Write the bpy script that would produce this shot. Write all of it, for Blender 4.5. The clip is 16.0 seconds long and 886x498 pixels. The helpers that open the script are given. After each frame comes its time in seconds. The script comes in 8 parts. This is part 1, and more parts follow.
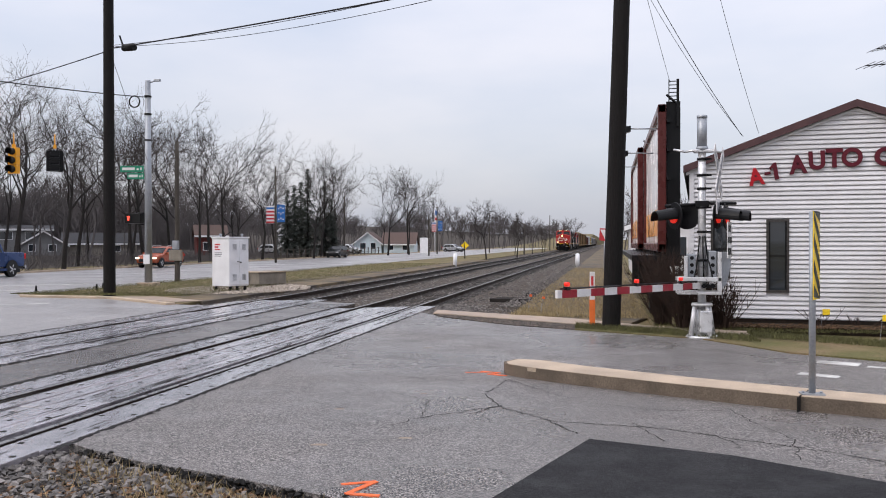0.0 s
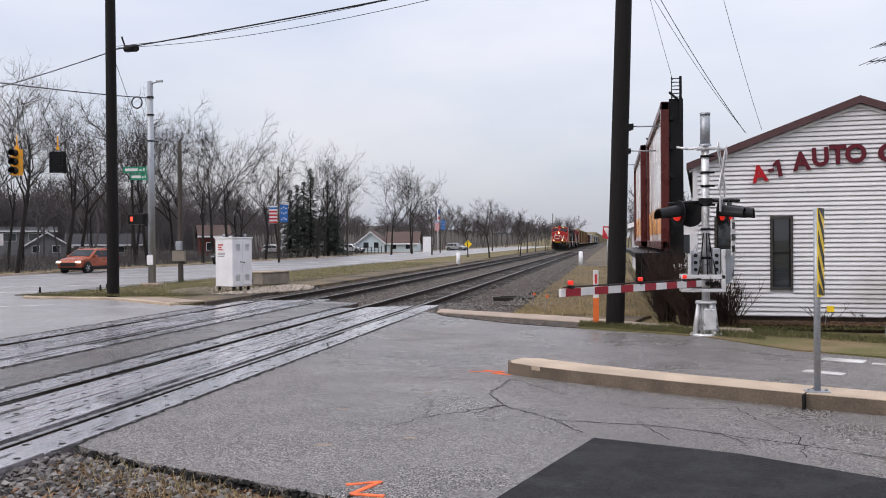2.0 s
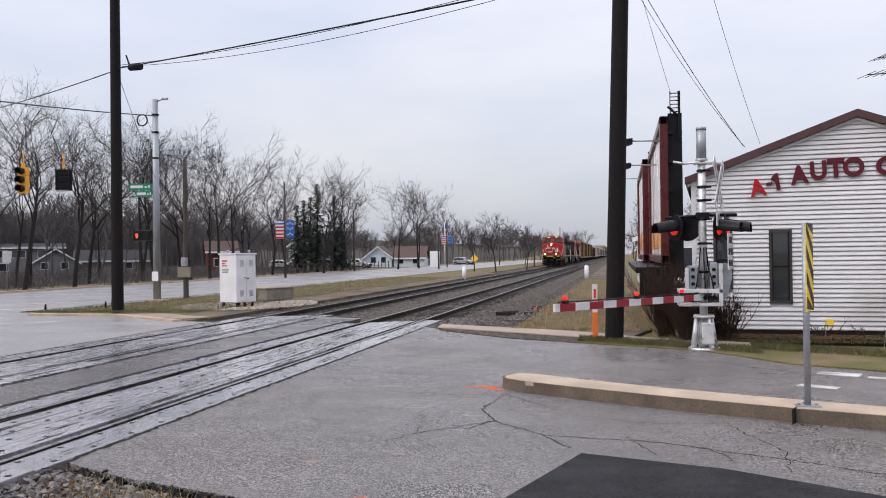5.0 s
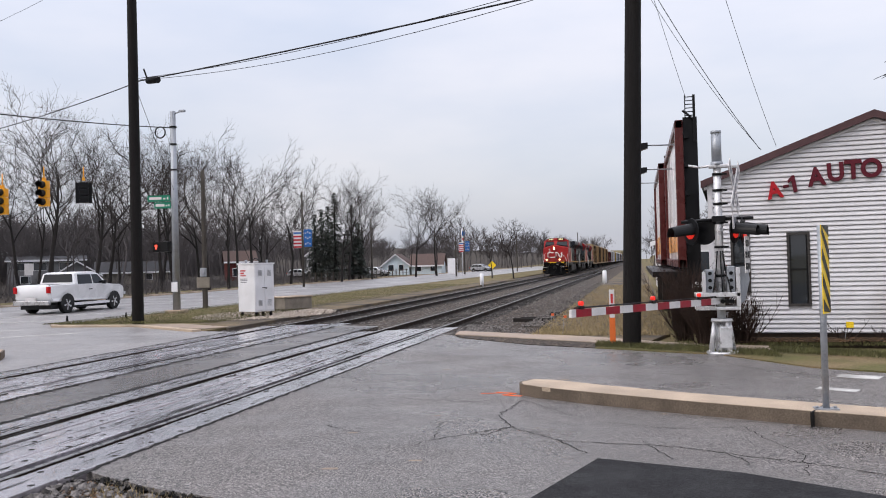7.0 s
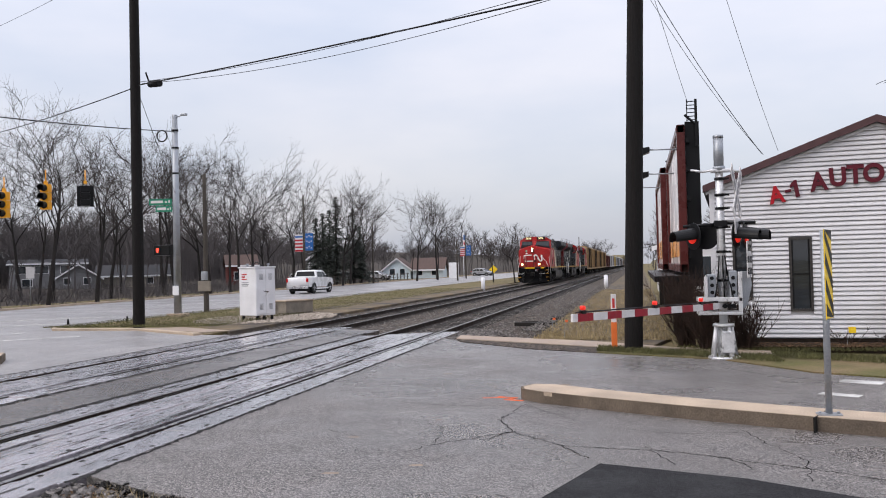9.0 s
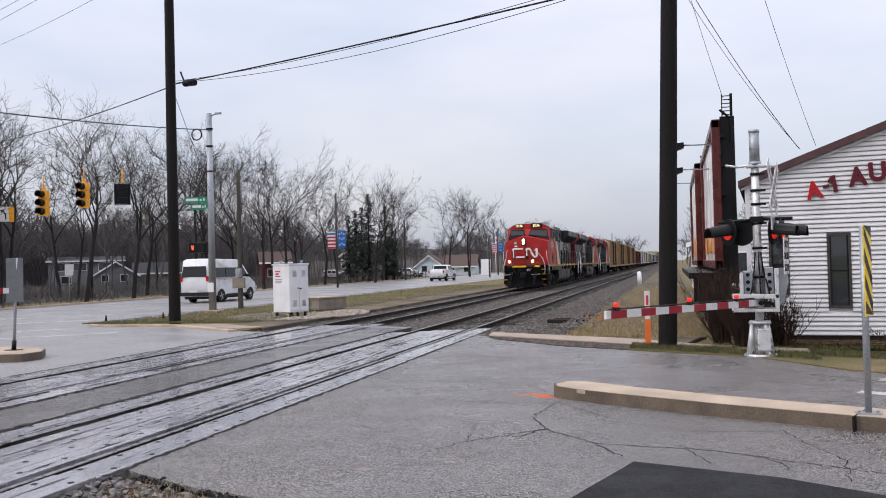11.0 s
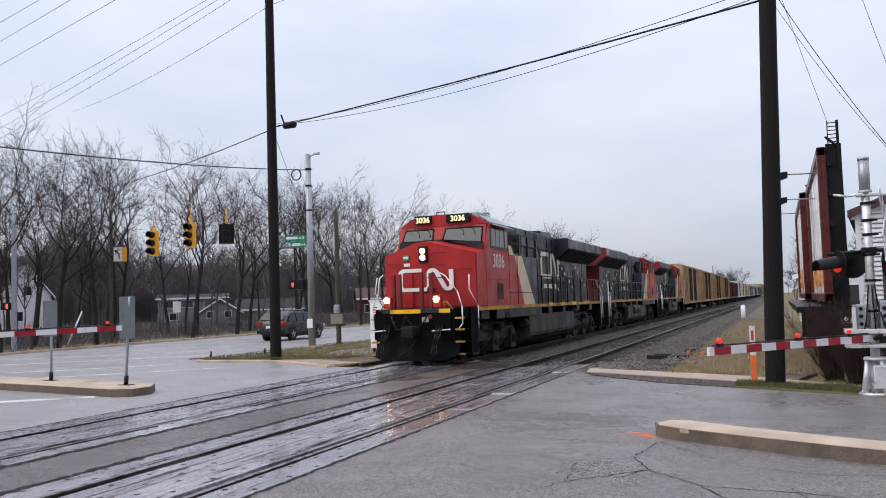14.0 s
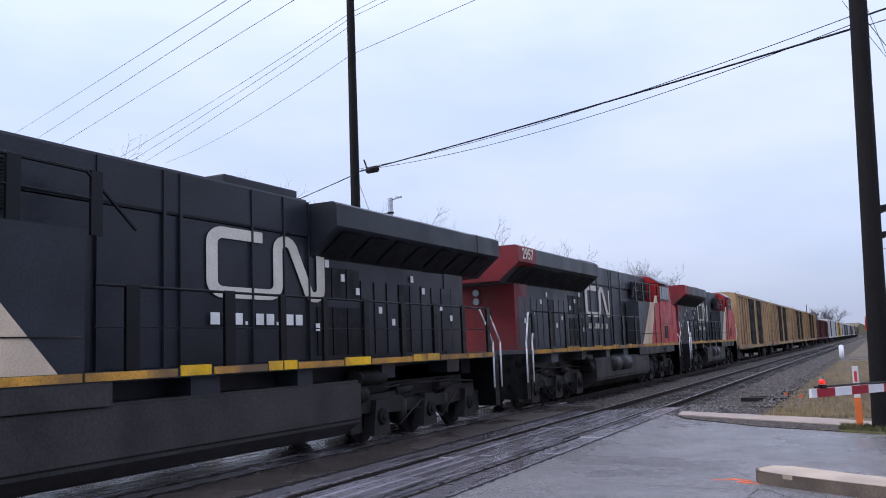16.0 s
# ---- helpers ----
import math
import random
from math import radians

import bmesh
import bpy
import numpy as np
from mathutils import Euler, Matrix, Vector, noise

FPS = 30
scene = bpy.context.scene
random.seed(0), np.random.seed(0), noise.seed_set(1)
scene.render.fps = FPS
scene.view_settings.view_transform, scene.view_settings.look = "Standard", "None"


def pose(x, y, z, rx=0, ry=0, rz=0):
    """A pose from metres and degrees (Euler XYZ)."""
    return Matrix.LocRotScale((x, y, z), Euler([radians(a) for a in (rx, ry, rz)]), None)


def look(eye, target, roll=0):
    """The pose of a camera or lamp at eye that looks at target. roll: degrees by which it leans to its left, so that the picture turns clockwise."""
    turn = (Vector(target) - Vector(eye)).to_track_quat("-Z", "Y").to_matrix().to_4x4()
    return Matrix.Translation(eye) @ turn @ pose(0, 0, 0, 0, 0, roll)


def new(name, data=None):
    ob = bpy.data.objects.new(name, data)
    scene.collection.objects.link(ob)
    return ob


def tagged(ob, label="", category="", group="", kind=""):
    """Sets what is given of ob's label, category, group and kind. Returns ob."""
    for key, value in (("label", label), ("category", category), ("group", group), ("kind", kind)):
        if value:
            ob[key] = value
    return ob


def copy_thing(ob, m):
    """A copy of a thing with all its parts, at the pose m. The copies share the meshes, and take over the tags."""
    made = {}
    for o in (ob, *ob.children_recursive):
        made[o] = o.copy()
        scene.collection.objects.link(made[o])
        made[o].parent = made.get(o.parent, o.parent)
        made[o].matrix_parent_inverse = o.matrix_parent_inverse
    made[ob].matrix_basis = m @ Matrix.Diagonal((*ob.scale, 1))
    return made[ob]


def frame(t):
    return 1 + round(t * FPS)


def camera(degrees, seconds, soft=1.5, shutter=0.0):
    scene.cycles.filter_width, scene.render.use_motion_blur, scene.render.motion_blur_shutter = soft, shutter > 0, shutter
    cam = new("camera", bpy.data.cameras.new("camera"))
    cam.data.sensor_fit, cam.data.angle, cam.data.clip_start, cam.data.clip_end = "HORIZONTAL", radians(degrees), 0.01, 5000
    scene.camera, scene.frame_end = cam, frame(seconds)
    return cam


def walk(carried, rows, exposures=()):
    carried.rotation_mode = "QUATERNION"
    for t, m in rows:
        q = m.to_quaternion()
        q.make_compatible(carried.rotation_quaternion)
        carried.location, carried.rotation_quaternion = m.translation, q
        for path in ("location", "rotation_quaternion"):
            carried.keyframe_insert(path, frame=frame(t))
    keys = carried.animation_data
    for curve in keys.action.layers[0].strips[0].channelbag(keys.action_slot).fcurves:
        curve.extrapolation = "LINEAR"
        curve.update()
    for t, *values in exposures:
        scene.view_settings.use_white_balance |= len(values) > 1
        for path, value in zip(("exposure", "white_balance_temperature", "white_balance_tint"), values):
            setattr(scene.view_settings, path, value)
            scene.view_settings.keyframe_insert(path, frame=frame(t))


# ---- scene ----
# Camera: carried by hand, panning left to the train
cam = camera(54.65, 16.0, soft=1.0)
PATH = [
    (0, (-0.029, 0.064, 1.769), (-1.922, 9.883, 1.700), -0.07),
    (0.5, (-0.032, 0.068, 1.773), (-1.917, 9.889, 1.703), -0.23),
    (1, (-0.038, 0.074, 1.769), (-1.930, 9.894, 1.697), -0.24),
    (1.5, (-0.035, 0.080, 1.776), (-1.946, 9.895, 1.694), -0.36),
    (2, (-0.034, 0.076, 1.773), (-1.962, 9.888, 1.691), -0.42),
    (2.5, (-0.029, 0.063, 1.772), (-1.970, 9.873, 1.695), -0.57),
    (3, (-0.020, 0.064, 1.778), (-1.966, 9.873, 1.714), -0.63),
    (3.5, (0.005, 0.057, 1.779), (-1.951, 9.864, 1.755), -0.56),
    (4, (0.085, 0.053, 1.793), (-1.873, 9.860, 1.816), -0.52),
    (6.5, (0.199, 0.009, 1.798), (-1.989, 9.766, 1.944), -1.40),
    (7, (0.212, -0.000, 1.797), (-2.006, 9.749, 1.969), -1.50),
    (7.5, (0.215, 0.006, 1.798), (-2.001, 9.755, 1.998), -1.55),
    (8, (0.218, -0.000, 1.802), (-1.986, 9.751, 2.030), -1.55),
    (8.5, (0.207, 0.006, 1.803), (-1.992, 9.759, 2.035), -1.49),
    (9, (0.202, 0.021, 1.795), (-2.029, 9.767, 2.016), -1.37),
    (11.5, (0.198, 0.020, 1.798), (-2.481, 9.652, 1.997), -1.51),
    (12, (0.196, 0.012, 1.803), (-2.548, 9.626, 2.014), -1.55),
    (12.5, (0.195, 0.013, 1.809), (-2.629, 9.604, 2.023), -1.53),
    (13, (0.203, 0.031, 1.809), (-2.794, 9.568, 2.076), -1.53),
    (13.5, (0.200, 0.028, 1.812), (-3.071, 9.470, 2.217), -1.64),
    (14, (0.193, 0.015, 1.818), (-3.431, 9.314, 2.446), -1.83),
    (14.5, (0.161, -0.018, 1.822), (-3.832, 9.100, 2.779), -2.19),
    (15, (0.145, 0.012, 1.815), (-4.150, 8.965, 2.992), -2.27),
    (15.5, (0.124, 0.047, 1.816), (-4.333, 8.909, 3.079), -2.28),
    (16, (0.110, 0.067, 1.803), (-4.340, 8.948, 2.952), -2.18),
]
walk(cam, [(t, look(eye, target, roll)) for t, eye, target, roll in PATH],
     [(0, 0.0, 6500, 10), (9, 0.0, 6500, 10), (12.5, 0.0, 6350, 10), (14.5, -0.03, 6120, 10), (15, -0.10, 5800, 12), (15.5, -0.10, 5650, 13), (16, 0.0, 5550, 14)])

# Overcast winter daylight
world = bpy.data.worlds.new("overcast_sky")
scene.world = world
world.use_nodes = True
wn, wl = world.node_tree.nodes, world.node_tree.links
wn.clear()
w_out = wn.new("ShaderNodeOutputWorld")
w_bg = wn.new("ShaderNodeBackground")
w_sky = wn.new("ShaderNodeTexSky")
w_sky.sky_type, w_sky.sun_disc = "NISHITA", False
w_sky.sun_elevation, w_sky.sun_rotation = radians(44), radians(231)
w_sky.air_density, w_sky.dust_density = 1.0, 4.0
w_co = wn.new("ShaderNodeTexCoord")
w_sep = wn.new("ShaderNodeSeparateXYZ")
w_pow = wn.new("ShaderNodeMath"); w_pow.operation = "POWER"; w_pow.inputs[1].default_value = 1.6
w_pow.use_clamp = True
w_mul = wn.new("ShaderNodeMath"); w_mul.operation = "MULTIPLY_ADD"; w_mul.inputs[1].default_value = 1.32; w_mul.inputs[2].default_value = 0.60
w_map = wn.new("ShaderNodeMapping"); w_map.inputs["Scale"].default_value = (1.0, 1.0, 3.0)
w_noise = wn.new("ShaderNodeTexNoise"); w_noise.inputs["Scale"].default_value = 2.2; w_noise.inputs["Detail"].default_value = 5; w_noise.inputs["Roughness"].default_value = 0.5
w_ramp = wn.new("ShaderNodeValToRGB")
w_ramp.color_ramp.elements[0].position, w_ramp.color_ramp.elements[0].color = 0.36, (0.83, 0.865, 1.0, 1)
w_ramp.color_ramp.elements[1].position, w_ramp.color_ramp.elements[1].color = 0.66, (1.10, 1.06, 1.12, 1)
w_scale = wn.new("ShaderNodeVectorMath"); w_scale.operation = "SCALE"
w_mix = wn.new("ShaderNodeMix"); w_mix.data_type = "RGBA"; w_mix.inputs["Factor"].default_value = 0.06
wl.new(w_co.outputs["Generated"], w_sep.inputs[0])
wl.new(w_sep.outputs["Z"], w_pow.inputs[0])
wl.new(w_pow.outputs[0], w_mul.inputs[0])
wl.new(w_co.outputs["Generated"], w_map.inputs[0])
wl.new(w_map.outputs[0], w_noise.inputs["Vector"])
wl.new(w_noise.outputs["Fac"], w_ramp.inputs[0])
wl.new(w_ramp.outputs[0], w_scale.inputs[0])
wl.new(w_mul.outputs[0], w_scale.inputs["Scale"])
wl.new(w_scale.outputs[0], w_mix.inputs["A"])
wl.new(w_sky.outputs[0], w_mix.inputs["B"])
wl.new(w_mix.outputs["Result"], w_bg.inputs["Color"])
w_bg.inputs["Strength"].default_value = 1.0
wl.new(w_bg.outputs[0], w_out.inputs[0])

sun = new("sun", bpy.data.lights.new("sun", "SUN"))
sun.data.energy, sun.data.angle, sun.data.color = 0.8, radians(40), (1.0, 0.97, 0.93)
sun.matrix_world = look((-42, -34, 52), (0, 0, 0))


# Materials
def mat(name, color, rough=0.7, metal=0.0, var=0.25, scale=4.0, grain=60.0, bump=0.15, tint=None, island=0.0, obj=0.0, wet=0.0,
        stretch=(1, 1, 1), emit=None, power=0.0, coat=0.0, spec=0.22, stain=None, stain_at=0.6, speckle=0.0):
    """A surface with large and fine variation, bump, and optional wetness or stains."""
    m = bpy.data.materials.new(name)
    m.use_nodes = True
    n, l = m.node_tree.nodes, m.node_tree.links
    b = n["Principled BSDF"]
    co = n.new("ShaderNodeTexCoord")
    mp = n.new("ShaderNodeMapping")
    mp.inputs["Scale"].default_value = stretch
    l.new(co.outputs["Object"], mp.inputs[0])
    big, fine = n.new("ShaderNodeTexNoise"), n.new("ShaderNodeTexNoise")
    big.inputs["Scale"].default_value, big.inputs["Detail"].default_value = scale, 4
    fine.inputs["Scale"].default_value, fine.inputs["Detail"].default_value = grain, 3
    l.new(mp.outputs[0], big.inputs["Vector"])
    l.new(mp.outputs[0], fine.inputs["Vector"])
    c = np.array(color[:3], float)
    t = np.array(tint if tint else c * (1 - var), float)
    ramp = n.new("ShaderNodeValToRGB")
    ramp.color_ramp.elements[0].position, ramp.color_ramp.elements[0].color = 0.35, (*t, 1)
    ramp.color_ramp.elements[1].position, ramp.color_ramp.elements[1].color = 0.65, (*c, 1)
    l.new(big.outputs["Fac"], ramp.inputs[0])
    mx = n.new("ShaderNodeMix")
    mx.data_type, mx.blend_type = "RGBA", "MULTIPLY"
    mx.inputs["Factor"].default_value = 1.0
    fr = n.new("ShaderNodeMapRange")
    fr.inputs["From Min"].default_value, fr.inputs["From Max"].default_value = 0.3, 0.7
    fr.inputs["To Min"].default_value, fr.inputs["To Max"].default_value = 1 - (speckle or var * 0.8), 1 + (speckle or var * 0.5)
    if speckle:
        vor = n.new("ShaderNodeTexVoronoi")
        vor.inputs["Scale"].default_value = grain
        l.new(mp.outputs[0], vor.inputs["Vector"])
        chip = n.new("ShaderNodeSeparateColor")
        l.new(vor.outputs["Color"], chip.inputs[0])
        fr.inputs["From Min"].default_value, fr.inputs["From Max"].default_value = 0.05, 0.95
        chip_p = n.new("ShaderNodeMath")
        chip_p.operation = "POWER"
        chip_p.inputs[1].default_value = 1.8
        l.new(chip.outputs[0], chip_p.inputs[0])
        l.new(chip_p.outputs[0], fr.inputs["Value"])
        fr.inputs["To Max"].default_value = 1 + 1.7 * speckle
    else:
        l.new(fine.outputs["Fac"], fr.inputs["Value"])
    l.new(ramp.outputs[0], mx.inputs["A"])
    l.new(fr.outputs[0], mx.inputs["B"])
    last = mx.outputs["Result"]
    if stain:
        sn = n.new("ShaderNodeTexNoise")
        sn.inputs["Scale"].default_value, sn.inputs["Detail"].default_value = scale * 0.37, 6
        l.new(mp.outputs[0], sn.inputs["Vector"])
        sr = n.new("ShaderNodeMapRange")
        sr.inputs["From Min"].default_value, sr.inputs["From Max"].default_value = stain_at - 0.08, stain_at + 0.1
        l.new(sn.outputs["Fac"], sr.inputs["Value"])
        sm = n.new("ShaderNodeMix")
        sm.data_type = "RGBA"
        sm.inputs["B"].default_value = (*stain, 1)
        l.new(sr.outputs[0], sm.inputs["Factor"])
        l.new(last, sm.inputs["A"])
        last = sm.outputs["Result"]
    if island or obj:
        src = n.new("ShaderNodeNewGeometry").outputs["Random Per Island"] if island else n.new("ShaderNodeObjectInfo").outputs["Random"]
        ir = n.new("ShaderNodeMapRange")
        a = island or obj
        ir.inputs["To Min"].default_value, ir.inputs["To Max"].default_value = 1 - a, 1 + a
        l.new(src, ir.inputs["Value"])
        im = n.new("ShaderNodeMix")
        im.data_type, im.blend_type = "RGBA", "MULTIPLY"
        im.inputs["Factor"].default_value = 1.0
        l.new(last, im.inputs["A"])
        l.new(ir.outputs[0], im.inputs["B"])
        last = im.outputs["Result"]
    l.new(last, b.inputs["Base Color"])
    b.inputs["Metallic"].default_value = metal
    b.inputs["Specular IOR Level"].default_value = spec
    if coat:
        b.inputs["Coat Weight"].default_value = coat
        b.inputs["Coat Roughness"].default_value = 0.08
    rr = n.new("ShaderNodeMapRange")
    rr.inputs["From Min"].default_value, rr.inputs["From Max"].default_value = 0.4, 0.6
    if wet:
        wn2 = n.new("ShaderNodeTexNoise")
        wn2.inputs["Scale"].default_value, wn2.inputs["Detail"].default_value = 0.35, 5
        l.new(co.outputs["Object"], wn2.inputs["Vector"])
        rr.inputs["To Min"].default_value, rr.inputs["To Max"].default_value = max(0.05, rough - wet), rough
        l.new(wn2.outputs["Fac"], rr.inputs["Value"])
    else:
        rr.inputs["To Min"].default_value, rr.inputs["To Max"].default_value = max(0.03, rough - 0.12), min(1, rough + 0.08)
        l.new(big.outputs["Fac"], rr.inputs["Value"])
    l.new(rr.outputs[0], b.inputs["Roughness"])
    if bump:
        bp = n.new("ShaderNodeBump")
        bp.inputs["Strength"].default_value, bp.inputs["Distance"].default_value = bump, 0.02
        l.new(fine.outputs["Fac"], bp.inputs["Height"])
        l.new(bp.outputs[0], b.inputs["Normal"])
    if emit:
        b.inputs["Emission Color"].default_value = (*emit, 1)
        b.inputs["Emission Strength"].default_value = power
    return m


def glass_mat(name, color=(0.02, 0.025, 0.03), rough=0.04, spec=0.6, coat=0.5):
    m = bpy.data.materials.new(name)
    m.use_nodes = True
    b = m.node_tree.nodes["Principled BSDF"]
    b.inputs["Base Color"].default_value = (*color, 1)
    b.inputs["Roughness"].default_value = rough
    b.inputs["Specular IOR Level"].default_value = spec
    b.inputs["Coat Weight"].default_value = coat
    b.inputs["Coat Roughness"].default_value = 0.02
    return m


M_GRASS = mat("winter_grass", (0.120, 0.112, 0.045), 0.95, var=0.5, scale=0.9, grain=35, bump=0.8, tint=(0.19, 0.14, 0.075), stain=(0.07, 0.05, 0.03), stain_at=0.62)
M_DRYGRASS = mat("dry_grass", (0.20, 0.155, 0.095), 0.95, var=0.45, scale=1.2, grain=40, bump=0.8, tint=(0.115, 0.09, 0.06), stain=(0.07, 0.06, 0.052), stain_at=0.52)
M_MULCH = mat("dark_wet_mulch", (0.030, 0.021, 0.015), 0.95, var=0.5, scale=1.5, grain=14, bump=0.9)
M_LITTER = mat("leaf_litter", (0.060, 0.048, 0.037), 0.95, var=0.5, scale=0.5, grain=12, bump=0.8)
M_ASPHALT = mat("wet_asphalt", (0.168, 0.153, 0.145), 0.56, var=0.20, scale=0.55, grain=100, bump=0.7, wet=0.34, spec=0.5, speckle=0.9, stain=(0.118, 0.108, 0.102), stain_at=0.57)
M_ROAD = mat("highway_asphalt", (0.255, 0.243, 0.24), 0.5, var=0.12, scale=0.5, grain=50, bump=0.2, wet=0.2, spec=0.4, speckle=0.3)
M_BRIDGE = mat("brown_asphalt", (0.088, 0.070, 0.059), 0.42, coat=0.25, var=0.4, scale=1.1, grain=75, bump=0.4, wet=0.28, spec=0.6, speckle=0.8, stain=(0.05, 0.04, 0.035), stain_at=0.58)
M_BRIDGE.node_tree.nodes["Principled BSDF"].inputs["Coat Roughness"].default_value = 0.32
M_PATCH = mat("fresh_black_asphalt", (0.014, 0.014, 0.0155), 0.75, var=0.25, scale=2, grain=70, bump=0.6, speckle=0.45)
M_CRACK = mat("crack_and_gap_black", (0.012, 0.011, 0.010), 0.8, bump=0.2)
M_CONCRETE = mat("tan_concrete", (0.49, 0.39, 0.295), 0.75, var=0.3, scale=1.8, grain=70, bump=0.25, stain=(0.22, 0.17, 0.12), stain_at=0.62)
M_WALKWAY = mat("sidewalk_concrete", (0.36, 0.285, 0.225), 0.7, var=0.25, scale=1.5, grain=60, bump=0.2, obj=0.1)
# island kerb sides: the top's tan hue, about three times darker
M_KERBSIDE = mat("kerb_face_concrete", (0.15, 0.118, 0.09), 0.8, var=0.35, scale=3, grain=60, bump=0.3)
M_BALLAST = mat("ballast_bed", (0.085, 0.068, 0.054), 0.9, var=0.6, scale=3, grain=22, bump=1.0, tint=(0.05, 0.04, 0.033), speckle=0.7)
M_DEADLEAF = mat("dead_brown_leaves", (0.17, 0.10, 0.055), 0.85, var=0.4, scale=5, bump=0.1, island=0.6)
M_STONE = mat("ballast_stone", (0.170, 0.156, 0.147), 0.7, var=0.35, scale=8, grain=40, bump=0.3, island=0.65)
M_RAIL = mat("rusty_rail_web", (0.035, 0.024, 0.019), 0.65, metal=0.4, var=0.4, scale=6, grain=40, bump=0.2)
M_RAILTOP = mat("polished_rail_head", (0.30, 0.29, 0.29), 0.33, metal=0.9, var=0.3, scale=6, grain=80, bump=0.05)
M_TIE = mat("creosote_tie", (0.030, 0.025, 0.022), 0.8, var=0.5, scale=3, grain=30, bump=0.5, obj=0.3)
M_PANEL = mat("wet_crossing_timber", (0.35, 0.325, 0.35), 0.26, coat=0.9, var=0.5, scale=1.6, grain=34, bump=0.4, stretch=(4.0, 0.28, 1), obj=0.38, wet=0.16, spec=1.0, stain=(0.06, 0.052, 0.05), stain_at=0.585)
M_PANEL.node_tree.nodes["Principled BSDF"].inputs["Coat Roughness"].default_value = 0.2
M_PANEL.node_tree.nodes["Principled BSDF"].inputs["Coat IOR"].default_value = 1.95
M_PAINT = mat("worn_white_paint", (0.62, 0.61, 0.59), 0.6, var=0.35, scale=2.5, grain=30, bump=0.1, stain=(0.25, 0.24, 0.23), stain_at=0.6)
M_ORANGE = mat("fluorescent_orange_paint", (0.85, 0.16, 0.05), 0.7, var=0.3, scale=8, grain=60, bump=0.1)
M_POLE = mat("dark_weathered_pole_wood", (0.013, 0.011, 0.0105), 0.85, var=0.5, scale=3, grain=24, bump=0.9, stretch=(4, 4, 0.25))
M_POLE2 = mat("brown_pole_wood", (0.085, 0.074, 0.064), 0.85, var=0.4, scale=3, grain=20, bump=0.5, stretch=(4, 4, 0.3))
M_GALV = mat("galvanised_steel", (0.35, 0.37, 0.40), 0.45, metal=0.55, var=0.2, scale=5, grain=50, bump=0.05)
M_ALU = mat("brushed_aluminium_mast", (0.66, 0.66, 0.67), 0.38, metal=0.5, var=0.18, scale=5, grain=60, bump=0.05)
M_BLACK = mat("black_painted_metal", (0.005, 0.005, 0.006), 0.45, var=0.3, scale=6, grain=60, bump=0.05)
M_WIRE = mat("black_cable", (0.018, 0.018, 0.02), 0.6, bump=0)
M_WHITE = mat("white_painted_steel", (0.78, 0.78, 0.80), 0.42, var=0.1, scale=2, grain=40, bump=0.03, stain=(0.62, 0.6, 0.57), stain_at=0.66)
M_SIDING = mat("white_vinyl_siding", (0.66, 0.65, 0.665), 0.5, var=0.08, scale=1.2, grain=40, bump=0.05, obj=0.05, stain=(0.47, 0.455, 0.45), stain_at=0.63)
M_REDTRIM = mat("maroon_fascia", (0.095, 0.050, 0.052), 0.5, var=0.25, scale=4, grain=50, bump=0.05)
M_SIGNRED = mat("dark_red_sign_letter", (0.105, 0.010, 0.020), 0.4, var=0.15, scale=4, bump=0.02)
M_SIGNBRIGHT = mat("bright_red_sign_letter", (0.42, 0.012, 0.02), 0.35, var=0.15, scale=4, bump=0.02)
M_BRONZE = mat("dark_bronze_window_frame", (0.055, 0.05, 0.047), 0.4, var=0.15, scale=5, bump=0.03)
M_ROOF = mat("grey_shingle", (0.12, 0.115, 0.115), 0.85, var=0.35, scale=3, grain=30, bump=0.4)
M_GLASS = glass_mat("dark_window_glass")
M_BARS = mat("print_grey", (0.28, 0.28, 0.30), 0.6, bump=0)
M_REDPRINT = mat("print_red", (0.55, 0.05, 0.05), 0.6, bump=0)
M_UNDER = mat("grimy_running_gear", (0.016, 0.015, 0.0145), 0.7, var=0.5, scale=3, grain=25, bump=0.3, spec=0.15, stain=(0.05, 0.044, 0.04), stain_at=0.6)


# Building blocks
def part(name, bm, material, parent=None, label=""):
    me = bpy.data.meshes.new(name)
    bm.normal_update()
    bm.to_mesh(me)
    bm.free()
    for m in (material if isinstance(material, (list, tuple)) else [material]):
        me.materials.append(m)
    ob = new(name, me)
    if parent:
        ob.parent = parent
    return tagged(ob, label)


def thing(name, label, category, x=0, y=0, z=0, turn=0, group="", kind=""):
    ob = new(name)
    ob.empty_display_size = 0.2
    ob.matrix_world = pose(x, y, z, 0, 0, turn)
    return tagged(ob, label, category, group, kind)


def share(name, mesh, parent, m):
    ob = new(name, mesh)
    ob.parent = parent
    ob.matrix_basis = m
    return ob


def box(bm, x0, x1, y0, y1, z0, z1, mi=0, bevel=0.0):
    v = [bm.verts.new((x, y, z)) for z in (z0, z1) for y in (y0, y1) for x in (x0, x1)]
    fs = [bm.faces.new([v[i] for i in f]) for f in ((0, 2, 3, 1), (4, 5, 7, 6), (0, 1, 5, 4), (1, 3, 7, 5), (3, 2, 6, 7), (2, 0, 4, 6))]
    for f in fs:
        f.material_index = mi
    if bevel:
        es = {e for f in fs for e in f.edges}
        bmesh.ops.bevel(bm, geom=list(es), offset=bevel, segments=2, affect="EDGES", profile=0.6)
    return v


